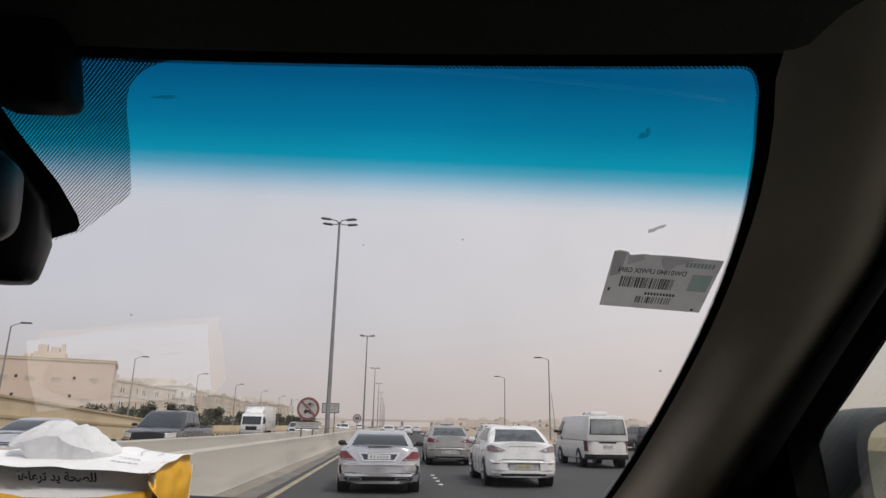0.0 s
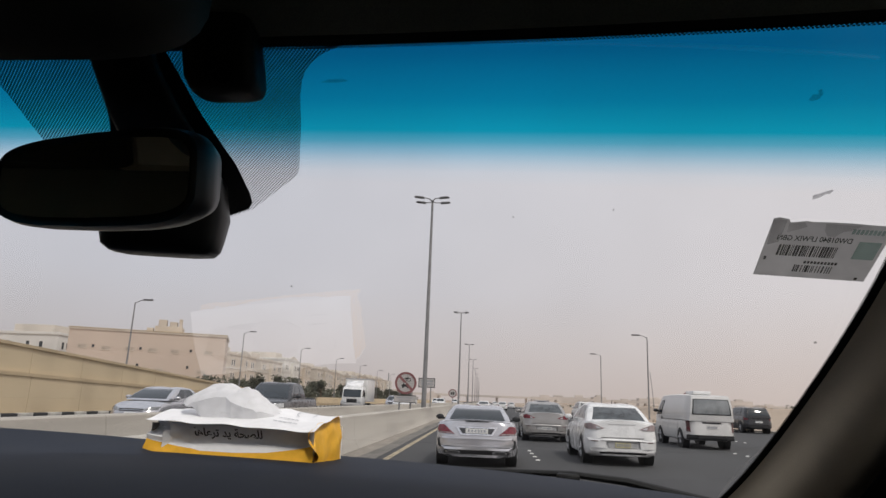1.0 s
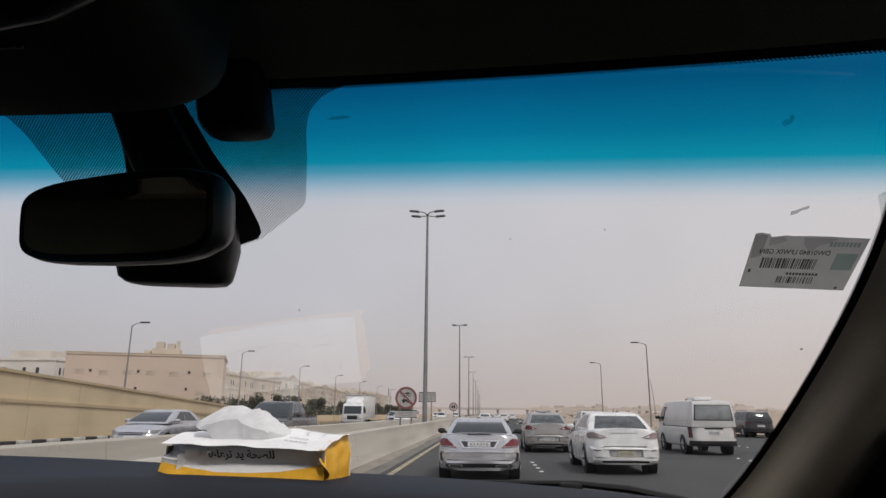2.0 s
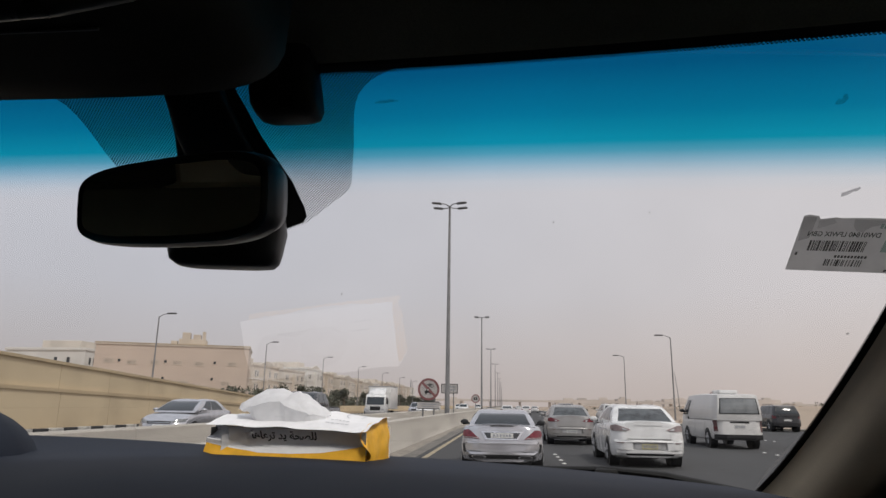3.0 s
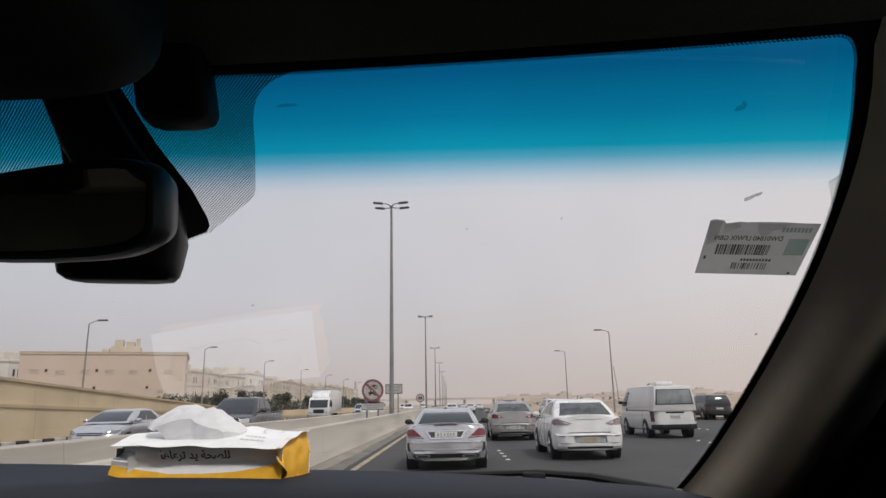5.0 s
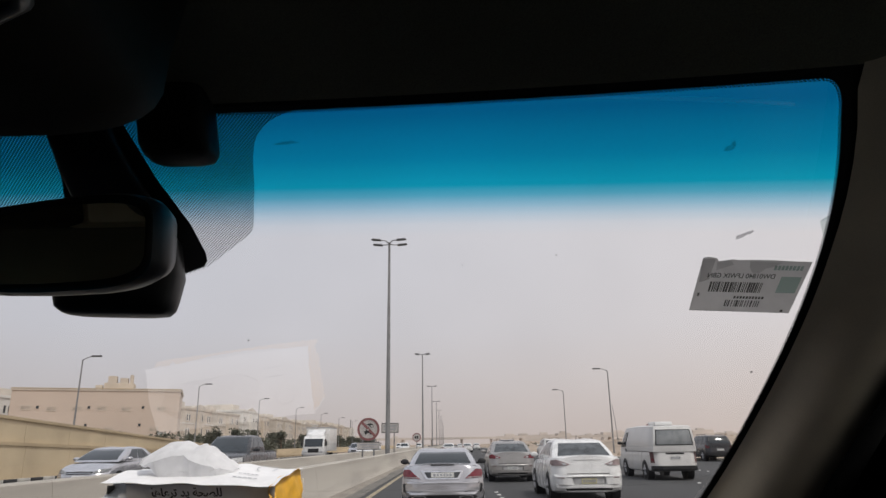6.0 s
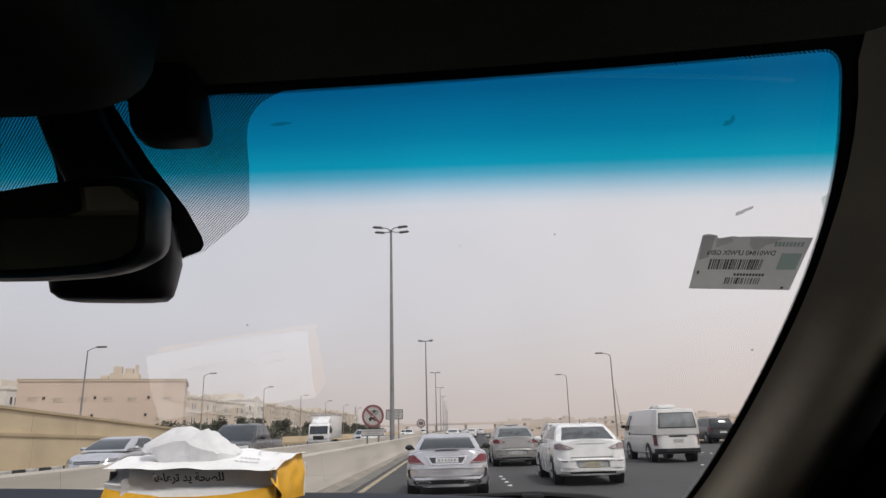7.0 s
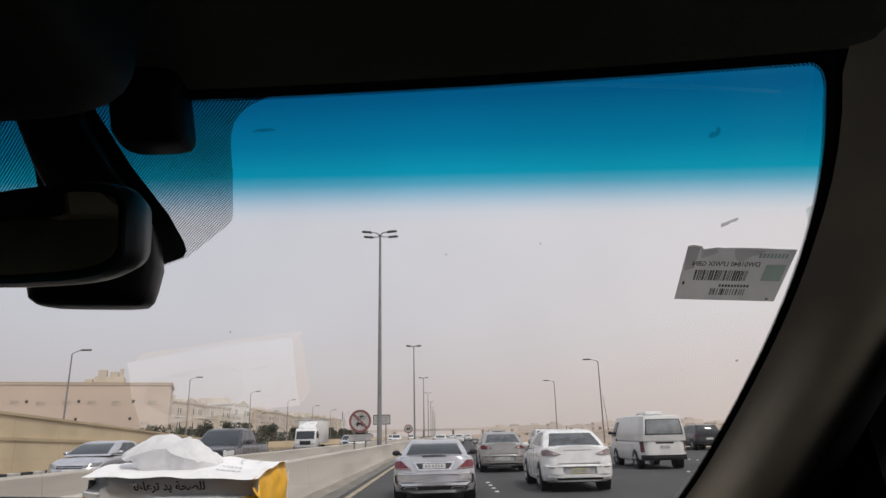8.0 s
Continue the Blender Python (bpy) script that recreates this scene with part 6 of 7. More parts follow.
def build_van():
    c = Car("van", "white panel van with a blank side and small roof box", "van", VAN, M["paint_white_dusty"], (8.8, 26.0, 0))
    c.build_body()
    c.build_cabin()
    c.window("window_seal", "tail", 0.075, 0.925, 0.16, 0.86, label="black rubber seal round the rear glass", mat="trim_black")
    c.window("rear_window", "tail", 0.10, 0.90, 0.195, 0.82, label="opaque pale rear glass with daylight put into its grey", mat="pale_glass", proud=0.014)
    c.window("windscreen", "nose", 0.05, 0.95, 0.08, 0.92)
    part("rear_wiper", tube([(0.05, 0.03, 1.27), (0.10, 0.02, 1.34), (0.36, 0.04, 1.42)], [0.014, 0.010, 0.007], 6), M["trim_black"], c.e, "black rear wiper")
    for side in ("right", "left"):
        c.window("window_seal", side, 0.795, 0.962, 0.08, 0.78, (0.0, -0.06), "black window surround", "trim_black")
        c.window("side_window", side, 0.81, 0.945, 0.12, 0.72, (0.0, -0.055), proud=0.013)
        x = 0.868 if side == "right" else -0.868
        part("side_groove", block(min(x, x * 1.016), max(x, x * 1.016), 0.35, 3.6, 1.02, 1.04, 0.003), M["gap_grey"], c.e, "long dark slide rail")
        part("side_handle", block(min(x, x * 1.03), max(x, x * 1.03), 3.62, 3.72, 1.0, 1.12, 0.01), M["trim_black"], c.e, "black door handle")
    for s in (1, -1):
        lamp = c.patch("tail_light", [(s * 0.75, 0.62), (s * 0.865, 0.62), (s * 0.865, 1.16), (s * 0.78, 1.16)], M["tail_dim"], "tall smoked red lamp", 0.014)
        c.patch("lamp_insert", [(s * 0.77, 0.66), (s * 0.85, 0.66), (s * 0.85, 0.78), (s * 0.775, 0.78)], M["tail_red"], "red lower lens", 0.019, parent=lamp)
    c.patch("rear_bumper", [(-0.86, 0.34), (0.86, 0.34), (0.86, 0.52), (-0.86, 0.52)], M["trim_black"], "black plastic bumper", 0.06)
    c.patch("handle_trim", [(-0.34, 0.93), (0.34, 0.93), (0.34, 0.985), (-0.34, 0.985)], M["trim_black"], "black tailgate handle", 0.02)
    c.plate(0.80, M["plate"], 0.42, 0.14)
    part("roof_box", block(-0.34, 0.34, 1.0, 2.0, 2.0, 2.14, 0.03), M["paint_white"], c.e, "flat roof unit")
    c.wheels((1.05, 3.95), 0.34, 0.20)
    c.mirrors(4.15, 1.34, M["trim_black"], 0.26)
    c.seam((1.4, 2.75, 3.6), 0.40, 1.10)
    return c.e


def build_pickup():
    c = Car("pickup_truck", "dark grey pickup truck on the opposite carriageway", "pickup truck", PICKUP, M["paint_dark"], (-8.4, 31.5, 0), 180.0, "oncoming vehicles")
    c.build_body()
    c.build_cabin()
    c.window("rear_window", "tail", 0.10, 0.90, 0.14, 0.86)
    c.window("windscreen", "nose", 0.05, 0.95, 0.08, 0.92)
    sides(c, [(0.10, 0.42), (0.47, 0.86)], lean=(0.02, -0.08))
    part("load_bed", block(-0.80, 0.80, 0.12, 1.85, 1.20, 1.268, 0.01), M["trim_black"], c.e, "dark load-bed cover")
    for s in (1, -1):
        c.patch("head_light", [(s * 0.60, 0.86), (s * 0.93, 0.88), (s * 0.93, 1.06), (s * 0.60, 1.02)], M["head_lamp"], "clear front lamp", 0.016, "nose")
        c.patch("indicator", [(s * 0.62, 0.80), (s * 0.92, 0.81), (s * 0.92, 0.85), (s * 0.62, 0.84)], M["card_yellow"], "amber indicator", 0.016, "nose")
    c.patch("grille", [(-0.56, 0.72), (0.56, 0.72), (0.56, 1.04), (-0.56, 1.04)], M["trim_black"], "black grille", 0.014, "nose")
    c.patch("front_bumper", [(-0.92, 0.46), (0.92, 0.46), (0.94, 0.66), (-0.94, 0.66)], M["chrome"], "bright front bumper", 0.04, "nose")
    c.wheels((1.15, 4.55), 0.40, 0.26)
    c.mirrors(3.95, 1.32, M["trim_black"], 0.26)
    return c.e


def build_truck():
    """A small lorry with a tall box body, its cab towards the camera's side."""
    e = thing("box_truck", "white box truck on the opposite carriageway", "truck", at=(-12.2, 70, 0), group="oncoming vehicles", turn=180.0)
    part("chassis", block(-0.45, 0.45, 0.3, 6.4, 0.55, 0.80, 0.03), M["trim_black"], e)
    box = part("box_body", block(-1.10, 1.10, 0.0, 4.5, 0.95, 3.15, 0.04), M["paint_white_dusty"], e, "white box body", smooth=30)
    for x0, x1, z0, z1 in ((-1.12, 1.12, 0.95, 1.05), (-1.12, 1.12, 3.06, 3.16)):
        part("box_rail", block(x0, x1, -0.02, 4.52, z0, z1, 0.01), M["recess_grey"], box, "grey edge rail")
    cab = [(4.62, 0.60), (6.42, 0.60), (6.45, 1.30), (6.20, 2.10), (5.95, 2.32), (4.72, 2.35)]
    part("cab", prism(cab, "x", -0.95, 0.95, 0.05), M["paint_white"], e, "white cab", smooth=30)
    part("windscreen", prism([(6.455, 1.36), (6.235, 2.06), (6.255, 2.07), (6.475, 1.37)], "x", -0.84, 0.84, 0.004), M["car_glass"], e, "dark glass", smooth=0)
    for s in (1, -1):
        part("side_window", prism([(5.0, 1.40), (6.15, 1.40), (5.98, 2.05), (5.0, 2.05)], "x", min(s * 0.93, s * 0.96), max(s * 0.93, s * 0.96)), M["car_glass"], e, "dark glass", smooth=0)
        part("head_light", block(min(s * 0.55, s * 0.88), max(s * 0.55, s * 0.88), 6.40, 6.47, 0.82, 1.02, 0.02), M["head_lamp"], e, "clear front lamp")
        part("door_mirror", block(min(s * 1.06, s * 1.22), max(s * 1.06, s * 1.22), 6.18, 6.26, 1.45, 1.85, 0.03), M["trim_black"], e)
        part("mirror_arm", tube([(s * 0.92, 6.1, 1.9), (s * 1.14, 6.22, 1.86)], 0.02, 6), M["trim_black"], e)
        for y in (1.2, 5.55):
            w = part("wheel", tube([(s * 0.62, y, 0.40), (s * 0.90, y, 0.40)], 0.40, 24), M["tyre"], e, "black tyre", smooth=40)
            part("rim", tube([(s * 0.80, y, 0.40), (s * 0.91, y, 0.40)], 0.22, 16), M["rim"], w, "pale steel rim", smooth=40)
    part("grille", block(-0.50, 0.50, 6.42, 6.465, 0.85, 1.20, 0.01), M["trim_black"], e, "dark grille")
    part("front_bumper", block(-0.95, 0.95, 6.38, 6.55, 0.42, 0.72, 0.04), M["paint_grey"], e, "grey bumper")
    part("roof_fairing", prism([(4.75, 2.34), (5.85, 2.34), (4.75, 2.95)], "x", -0.80, 0.80, 0.03), M["paint_white"], e, "white wind deflector", smooth=30)
    return e


def build_traffic():
    build_roadster()
    build_sedan("sedan", "white four-door sedan with clear-red rear lamps in the next lane", M["paint_white"], (3.75, 17.2, 0), M["tail_smoke"], M["plate_yellow"])
    build_sedan("sedan", "silver-grey four-door sedan further ahead in the next lane", M["paint_grey"], (2.75, 26.5, 0), M["tail_red"], M["plate"], False)
    build_van()
    build_suv("estate_car", "black family car driving at the sandy edge", M["paint_black"], (19.0, 47.5, 0))
    build_suv("off_roader", "dusty white off-roader far ahead", M["paint_white_dusty"], (9.6, 61, 0))
    build_suv("off_roader", "dark off-roader far ahead", M["paint_dark"], (6.0, 66, 0))
    build_pickup()
    build_truck()
    k = "oncoming vehicles"
    build_suv("off_roader", "white off-roader on the opposite carriageway", M["paint_white"], (-8.2, 74, 0), 180.0, k)
    build_suv("off_roader", "silver off-roader on the opposite carriageway", M["paint_silver"], (-12.2, 96, 0), 180.0, k)
    b = build_suv("off_roader", "white off-roader on the service road by the houses", M["paint_white"], (-29, 60, 0), 180.0, "vehicles by the houses")
    for x, y in ((-15.8, 84), (-12.2, 118), (-8.2, 135), (-15.8, 150), (-12.0, 175), (-8.4, 205)):
        copy_thing(b, pose(x, y, 0, 0, 0, 180))["label"] = "white off-roader far off on the opposite carriageway"
    f = build_sedan("sedan", "pale sedan far ahead in the same lane", M["paint_white"], (0.3, 92, 0), M["tail_red"], M["plate"], False)
    for x, y in ((3.6, 120), (0.2, 150), (7.0, 165), (3.7, 210)):
        copy_thing(f, pose(x, y, 0))
    g = build_sedan("sedan", "silver sedan coming on the opposite carriageway", M["paint_silver"], (-11.9, 27.5, 0), M["tail_red"], M["plate"], False, True)
    g.matrix_basis = pose(-11.9, 27.5, 0, 0, 0, 180)


build_traffic()


# ---- beside the motorway ----
M["facade_pink"] = surface("pink_beige_render", (0.56, 0.465, 0.39), 0.9, grain=6, vary=0.06, bump=0.2, stain=0.12, stain_amount=0.04)
M["facade_cream"] = surface("cream_render", (0.58, 0.51, 0.43), 0.9, grain=6, vary=0.06, bump=0.2, stain=0.3, stain_amount=0.08)
M["facade_sand"] = surface("sand_render", (0.60, 0.545, 0.475), 0.9, grain=6, vary=0.06, bump=0.2, stain=0.3, stain_amount=0.08)
# bridge concrete with distance haze put into its pale colour
M["hazed_concrete"] = surface("haze_paled_concrete", (0.60, 0.54, 0.49), 0.95, grain=0.8, vary=0.05, stain=0.05, stain_amount=0.06)
M["facade_white"] = surface("white_render", (0.68, 0.66, 0.62), 0.9, grain=6, vary=0.06, bump=0.2, stain=0.3, stain_amount=0.06)
M["window_dark"] = surface("dark_window", (0.06, 0.065, 0.07), 0.12, grain=2, vary=0.3, stain=1, spec=0.6)
M["window_pale"] = surface("curtained_window", (0.30, 0.29, 0.28), 0.25, grain=2, vary=0.2, stain=1, spec=0.5)
M["window_shutter"] = surface("closed_shutter", (0.50, 0.43, 0.36), 0.6, grain=12, vary=0.1, stain=1.5, stain_amount=0.2)
# walls paled towards the sky to imitate haze over the distant town
M["hazed_town"] = surface("haze_paled_walls", (0.64, 0.575, 0.52), 0.95, grain=0.8, vary=0.08, stain=0.05, stain_amount=0.10, spread=0.15)
M["kerb_black"] = surface("black_kerb_paint", (0.04, 0.04, 0.04), 0.8, grain=30, vary=0.3, stain=3)
M["kerb_white"] = surface("white_kerb_paint", (0.55, 0.53, 0.48), 0.8, grain=30, vary=0.2, stain=3)
M["sign_red"] = surface("sign_red", (0.23, 0.09, 0.09), 0.5, grain=30, stain=3, stain_amount=0.1)
M["sign_white"] = surface("sign_white", (0.46, 0.44, 0.42), 0.5, grain=30, stain=3, stain_amount=0.1)
M["sign_back"] = surface("sign_back", (0.22, 0.22, 0.22), 0.5, metal=0.3, grain=30, stain=3)


def build_ramp_wall():
    """The beige retaining wall of the ramp that sinks along the opposite carriageway."""
    e = thing("retaining_wall", "long beige rendered retaining wall of a ramp, with a darker band", "wall", kind="structure")

    def top(y):
        return max(0.35, 4.2 - 0.0478 * (y - 8))

    ys = [-10 + 4 * i for i in range(28)]
    panel = []
    for a, b in zip(ys, ys[1:]):
        g = 0.015
        part("panel", loft([[(-20.6 + dx, y, z) for dx, z in ((0, 0), (0, 0.55 * top(y)), (-0.8, 0.55 * top(y)), (-0.8, 0))] for y in (a + g, b - g)]), M["wall_paint"], e, smooth=0)
        part("band", loft([[(-20.6 + dx, y, z) for dx, z in ((0.06, 0.55 * top(y)), (0.06, 0.55 * top(y) + 0.16), (-0.7, 0.55 * top(y) + 0.16), (-0.7, 0.55 * top(y)))] for y in (a, b)]), M["wall_band"], e, "darker projecting band", smooth=0)
        part("parapet", loft([[(-20.75 + dx, y, z) for dx, z in ((0, 0.55 * top(y) + 0.16), (0, top(y) - 0.14), (-0.4, top(y) - 0.14), (-0.4, 0.55 * top(y) + 0.16))] for y in (a + g, b - g)]), M["wall_paint"], e, smooth=0)
        part("coping", loft([[(-20.66 + dx, y, z) for dx, z in ((0, top(y) - 0.14), (0, top(y)), (-0.55, top(y)), (-0.55, top(y) - 0.14))] for y in (a, b)]), M["wall_band"], e, "darker coping", smooth=0)
    # low boundary wall that carries on past the ramp
    w = thing("boundary_wall", "low beige wall along the service road", "wall", kind="structure")
    for i in range(30):
        y = 98 + 8 * i
        part("panel", block(-24.25, -24.0, y, y + 7.97, 0, 1.1), M["wall_paint"], w, smooth=0)
    k = thing("kerb", "kerb of alternating black and pale painted stones", "kerb", kind="structure")
    me = {}
    for i in range(130):
        m = "kerb_black" if i % 2 else "kerb_white"
        if m not in me:
            ob = part("stone", block(-0.15, 0.15, 0, 0.985, 0, 0.17, 0.02), M[m], k, smooth=30)
            me[m] = ob.data
        else:
            ob = new("stone", me[m])
            ob.parent = k
        ob.location = (-19.65, -8 + i, 0)
    r = thing("kerb", "pale concrete kerb between carriageway and sand", "kerb", kind="structure")
    first = None
    y = 22.0
    for i in range(110):
        slope = (edge_right(y + 0.5) - edge_right(y - 0.5))
        turn = -math.atan(slope)
        if first is None:
            ob = first = part("stone", block(-0.15, 0.15, 0, 1.98, 0, 0.14, 0.02), M["concrete_cast"], r, smooth=30)
        else:
            ob = new("stone", first.data)
            ob.parent = r
        ob.matrix_basis = pose(edge_right(y) + 0.15, y, 0, 0, 0, math.degrees(turn))
        y += 2.0 * math.cos(turn)
    for side in ("road_service",):
        tagged(obj(side, sheet([[(-34.0, y, -0.01), (-25.0, y, -0.01)] for y in (-60, 0, 60, 150, 400)], 0.08), M["asphalt_far"], 0), "narrow asphalt service road before the houses", "road", kind="structure")


WINDOW = {}


def add_windows(parent, spots, w, h, face, glass="window_dark", frame_mat="facade_white"):
    """Framed dark windows on a face that looks to plus x or to minus y."""
    key = (w, h, face, glass, frame_mat)
    if key not in WINDOW:
        t = 0.12
        if face == "x":
            outer = [(-w / 2, 0), (w / 2, 0), (w / 2, h), (-w / 2, h)]
            inner = [(-w / 2 + t, t), (w / 2 - t, t), (w / 2 - t, h - t), (-w / 2 + t, h - t)]
            P = lambda p, d: (d, p[0], p[1])
        else:
            outer = [(-w / 2, 0), (w / 2, 0), (w / 2, h), (-w / 2, h)]
            inner = [(-w / 2 + t, t), (w / 2 - t, t), (w / 2 - t, h - t), (-w / 2 + t, h - t)]
            P = lambda p, d: (p[0], -d, p[1])
        bm = bmesh.new()
        loft([[P(p, -0.05) for p in outer], [P(p, 0.07) for p in outer], [P(p, 0.07) for p in inner], [P(p, 0.02) for p in inner]], bm, caps=False)
        bmesh.ops.recalc_face_normals(bm, faces=bm.faces)
        fr = bpy.data.meshes.new("window")
        bm.to_mesh(fr)
        bm.free()
        fr.materials.append(M[frame_mat])
        bm = bmesh.new()
        loft([[P(p, -0.04) for p in inner], [P(p, 0.025) for p in inner]], bm)
        bmesh.ops.recalc_face_normals(bm, faces=bm.faces)
        pn = bpy.data.meshes.new("pane")
        bm.to_mesh(pn)
        bm.free()
        pn.materials.append(M[glass])
        WINDOW[key] = (fr, pn)
    fr, pn = WINDOW[key]
    for p in spots:
        a = new("window", fr)
        a.parent, a.location = parent, p
        b = new("pane", pn)
        b.parent = a


def build_block_building():
    e = thing("apartment_block", "long pink-beige flat-roofed block with few small windows", "building", at=(-50, 126, 0), turn=20.0)
    L, D, H = 27.5, 16.0, 11.6
    part("wall", block(-L, 0, 0, D, 0, H, 0.05), M["facade_pink"], e, smooth=0)
    part("parapet", block(-L - 0.15, 0.15, -0.15, D + 0.15, H, H + 0.35), M["facade_cream"], e, smooth=0)
    part("parapet_cap", block(-L - 0.22, 0.22, -0.22, D + 0.22, H + 0.35, H + 0.45), M["wall_band"], e, "darker parapet cap", smooth=0)
    for x0, x1, y0, y1, h in ((-13.5, -8.5, 3, 8, 1.3), (-13, -11.5, 3.5, 5.5, 2.6), (-11, -9.6, 4, 6, 2.3), (-9.3, -8.7, 4, 5, 2.9), (-15.0, -13.8, 3.5, 5.0, 0.9)):
        part("roof_room", block(x0, x1, y0, y1, H + 0.45, H + 0.45 + h, 0.05), M["facade_cream"], e, smooth=0)
    add_windows(e, [(x, 0.0, z) for x, z in ((-25.0, 8.2), (-21.0, 8.0), (-17.0, 8.1), (-13.0, 8.1), (-9.0, 8.0), (-3.0, 8.1), (-19.0, 4.4), (-11.5, 4.4), (-4.0, 4.4))], 1.6, 0.8, "y", "window_shutter", "facade_cream")
    add_windows(e, [(x, 0.0, z) for x, z in ((-23.2, 8.3), (-15.1, 8.3), (-6.2, 8.3), (-15.3, 5.2), (-6.5, 5.2))], 0.7, 0.75, "y", "window_dark", "facade_pink")
    add_windows(e, [(0.0, y, z) for y in (4.0, 11.0) for z in (4.4, 8.1)], 1.6, 0.8, "x", "window_shutter", "facade_cream")
    return e


def build_villa(at, wide, deep, high, mat, gable, name="villa"):
    """A rendered house of two or three floors with cornices and a stepped roofline; its street front looks to plus x."""
    e = thing(name, "rendered villa with cornices and tall dark windows", "house", at=at, group="villas along the service road")
    part("wall", block(-deep, 0, 0, wide, 0, high, 0.04), mat, e, smooth=0)
    for z in (high * 0.36, high * 0.68):
        part("cornice", block(-deep - 0.15, 0.15, -0.15, wide + 0.15, z, z + 0.22), M["facade_white"], e, smooth=0)
    part("parapet", block(-deep - 0.2, 0.2, -0.2, wide + 0.2, high, high + 0.55, 0.03), mat, e, smooth=0)
    part("roof_room", block(-deep * 0.8, -deep * 0.3, wide * 0.3, wide * 0.7, high + 0.5, high + 2.6, 0.04), M["facade_sand"], e, smooth=0)
    if gable:
        part("gable", prism([(wide * 0.22, high + 0.5), (wide * 0.78, high + 0.5), (wide * 0.66, high + 1.1), (wide * 0.5, high + 1.6), (wide * 0.34, high + 1.1)], "x", -0.25, 0.22), M["facade_sand"], e, smooth=0)
    part("bay", block(0, 0.9, wide * 0.38, wide * 0.62, 0, high * 0.95, 0.03), mat, e, smooth=0)
    n = max(2, int(wide / 4.2))
    hw = 1.7
    spots = []
    for fl in (0.08, 0.42, 0.74):
        for i in range(n):
            y = wide * (i + 0.5) / n
            if abs(y - wide / 2) < wide * 0.14:
                continue
            for d in (-0.75, 0.75):
                spots.append((0.0, y + d, high * fl))
        spots.append((0.9, wide / 2, high * fl))
    add_windows(e, spots, 1.0, hw, "x")
    add_windows(e, [(-deep * k, 0.0, high * fl) for k in (0.2, 0.36, 0.6, 0.8) for fl in (0.08, 0.42, 0.74)], 1.0, hw, "y")
    return e


def build_houses():
    build_block_building()
    rng = random.Random(7)
    mats = ("facade_cream", "facade_sand", "facade_white", "facade_cream", "facade_sand")
    y = 166
    i = 0
    while y < 470:
        wide = rng.uniform(17, 24)
        build_villa((-64 - rng.uniform(0, 3), y, 0), wide, rng.uniform(15, 20), rng.uniform(10.5, 12.5), M[mats[i % 5]], i % 2 == 0)
        y += wide + rng.uniform(2, 6)
        i += 1
    for y, x, h in ((132, -88, 11.5), (158, -84, 12.5)):
        build_villa((x, y, 0), 20, 18, h, M["facade_white"], True)


def leaf_cloud(rng, bm, c, r, n, size, flat=0.8):
    """Small bent leaf clumps scattered through an uneven blob."""
    for _ in range(n):
        k, q = rng.uniform(0, 2 * math.pi), rng.uniform(-1, 1)
        d = rng.uniform(0.45, 1.0) ** 0.6
        s = math.sqrt(1 - q * q)
        p = Vector((c[0] + r * d * s * math.cos(k), c[1] + r * d * s * math.sin(k), c[2] + r * d * q * flat))
        u = Vector((rng.uniform(-1, 1), rng.uniform(-1, 1), rng.uniform(-1, 1))).normalized() * size * rng.uniform(0.6, 1.3)
        w = u.cross(Vector((rng.uniform(-1, 1), rng.uniform(-1, 1), rng.uniform(-1, 1)))).normalized() * size * rng.uniform(0.4, 0.9)
        v = [bm.verts.new(p + t) for t in (u, w, -u * 0.8, -w)]
        bm.faces.new((v[0], v[1], v[2]))
        bm.faces.new((v[0], v[2], v[3]))


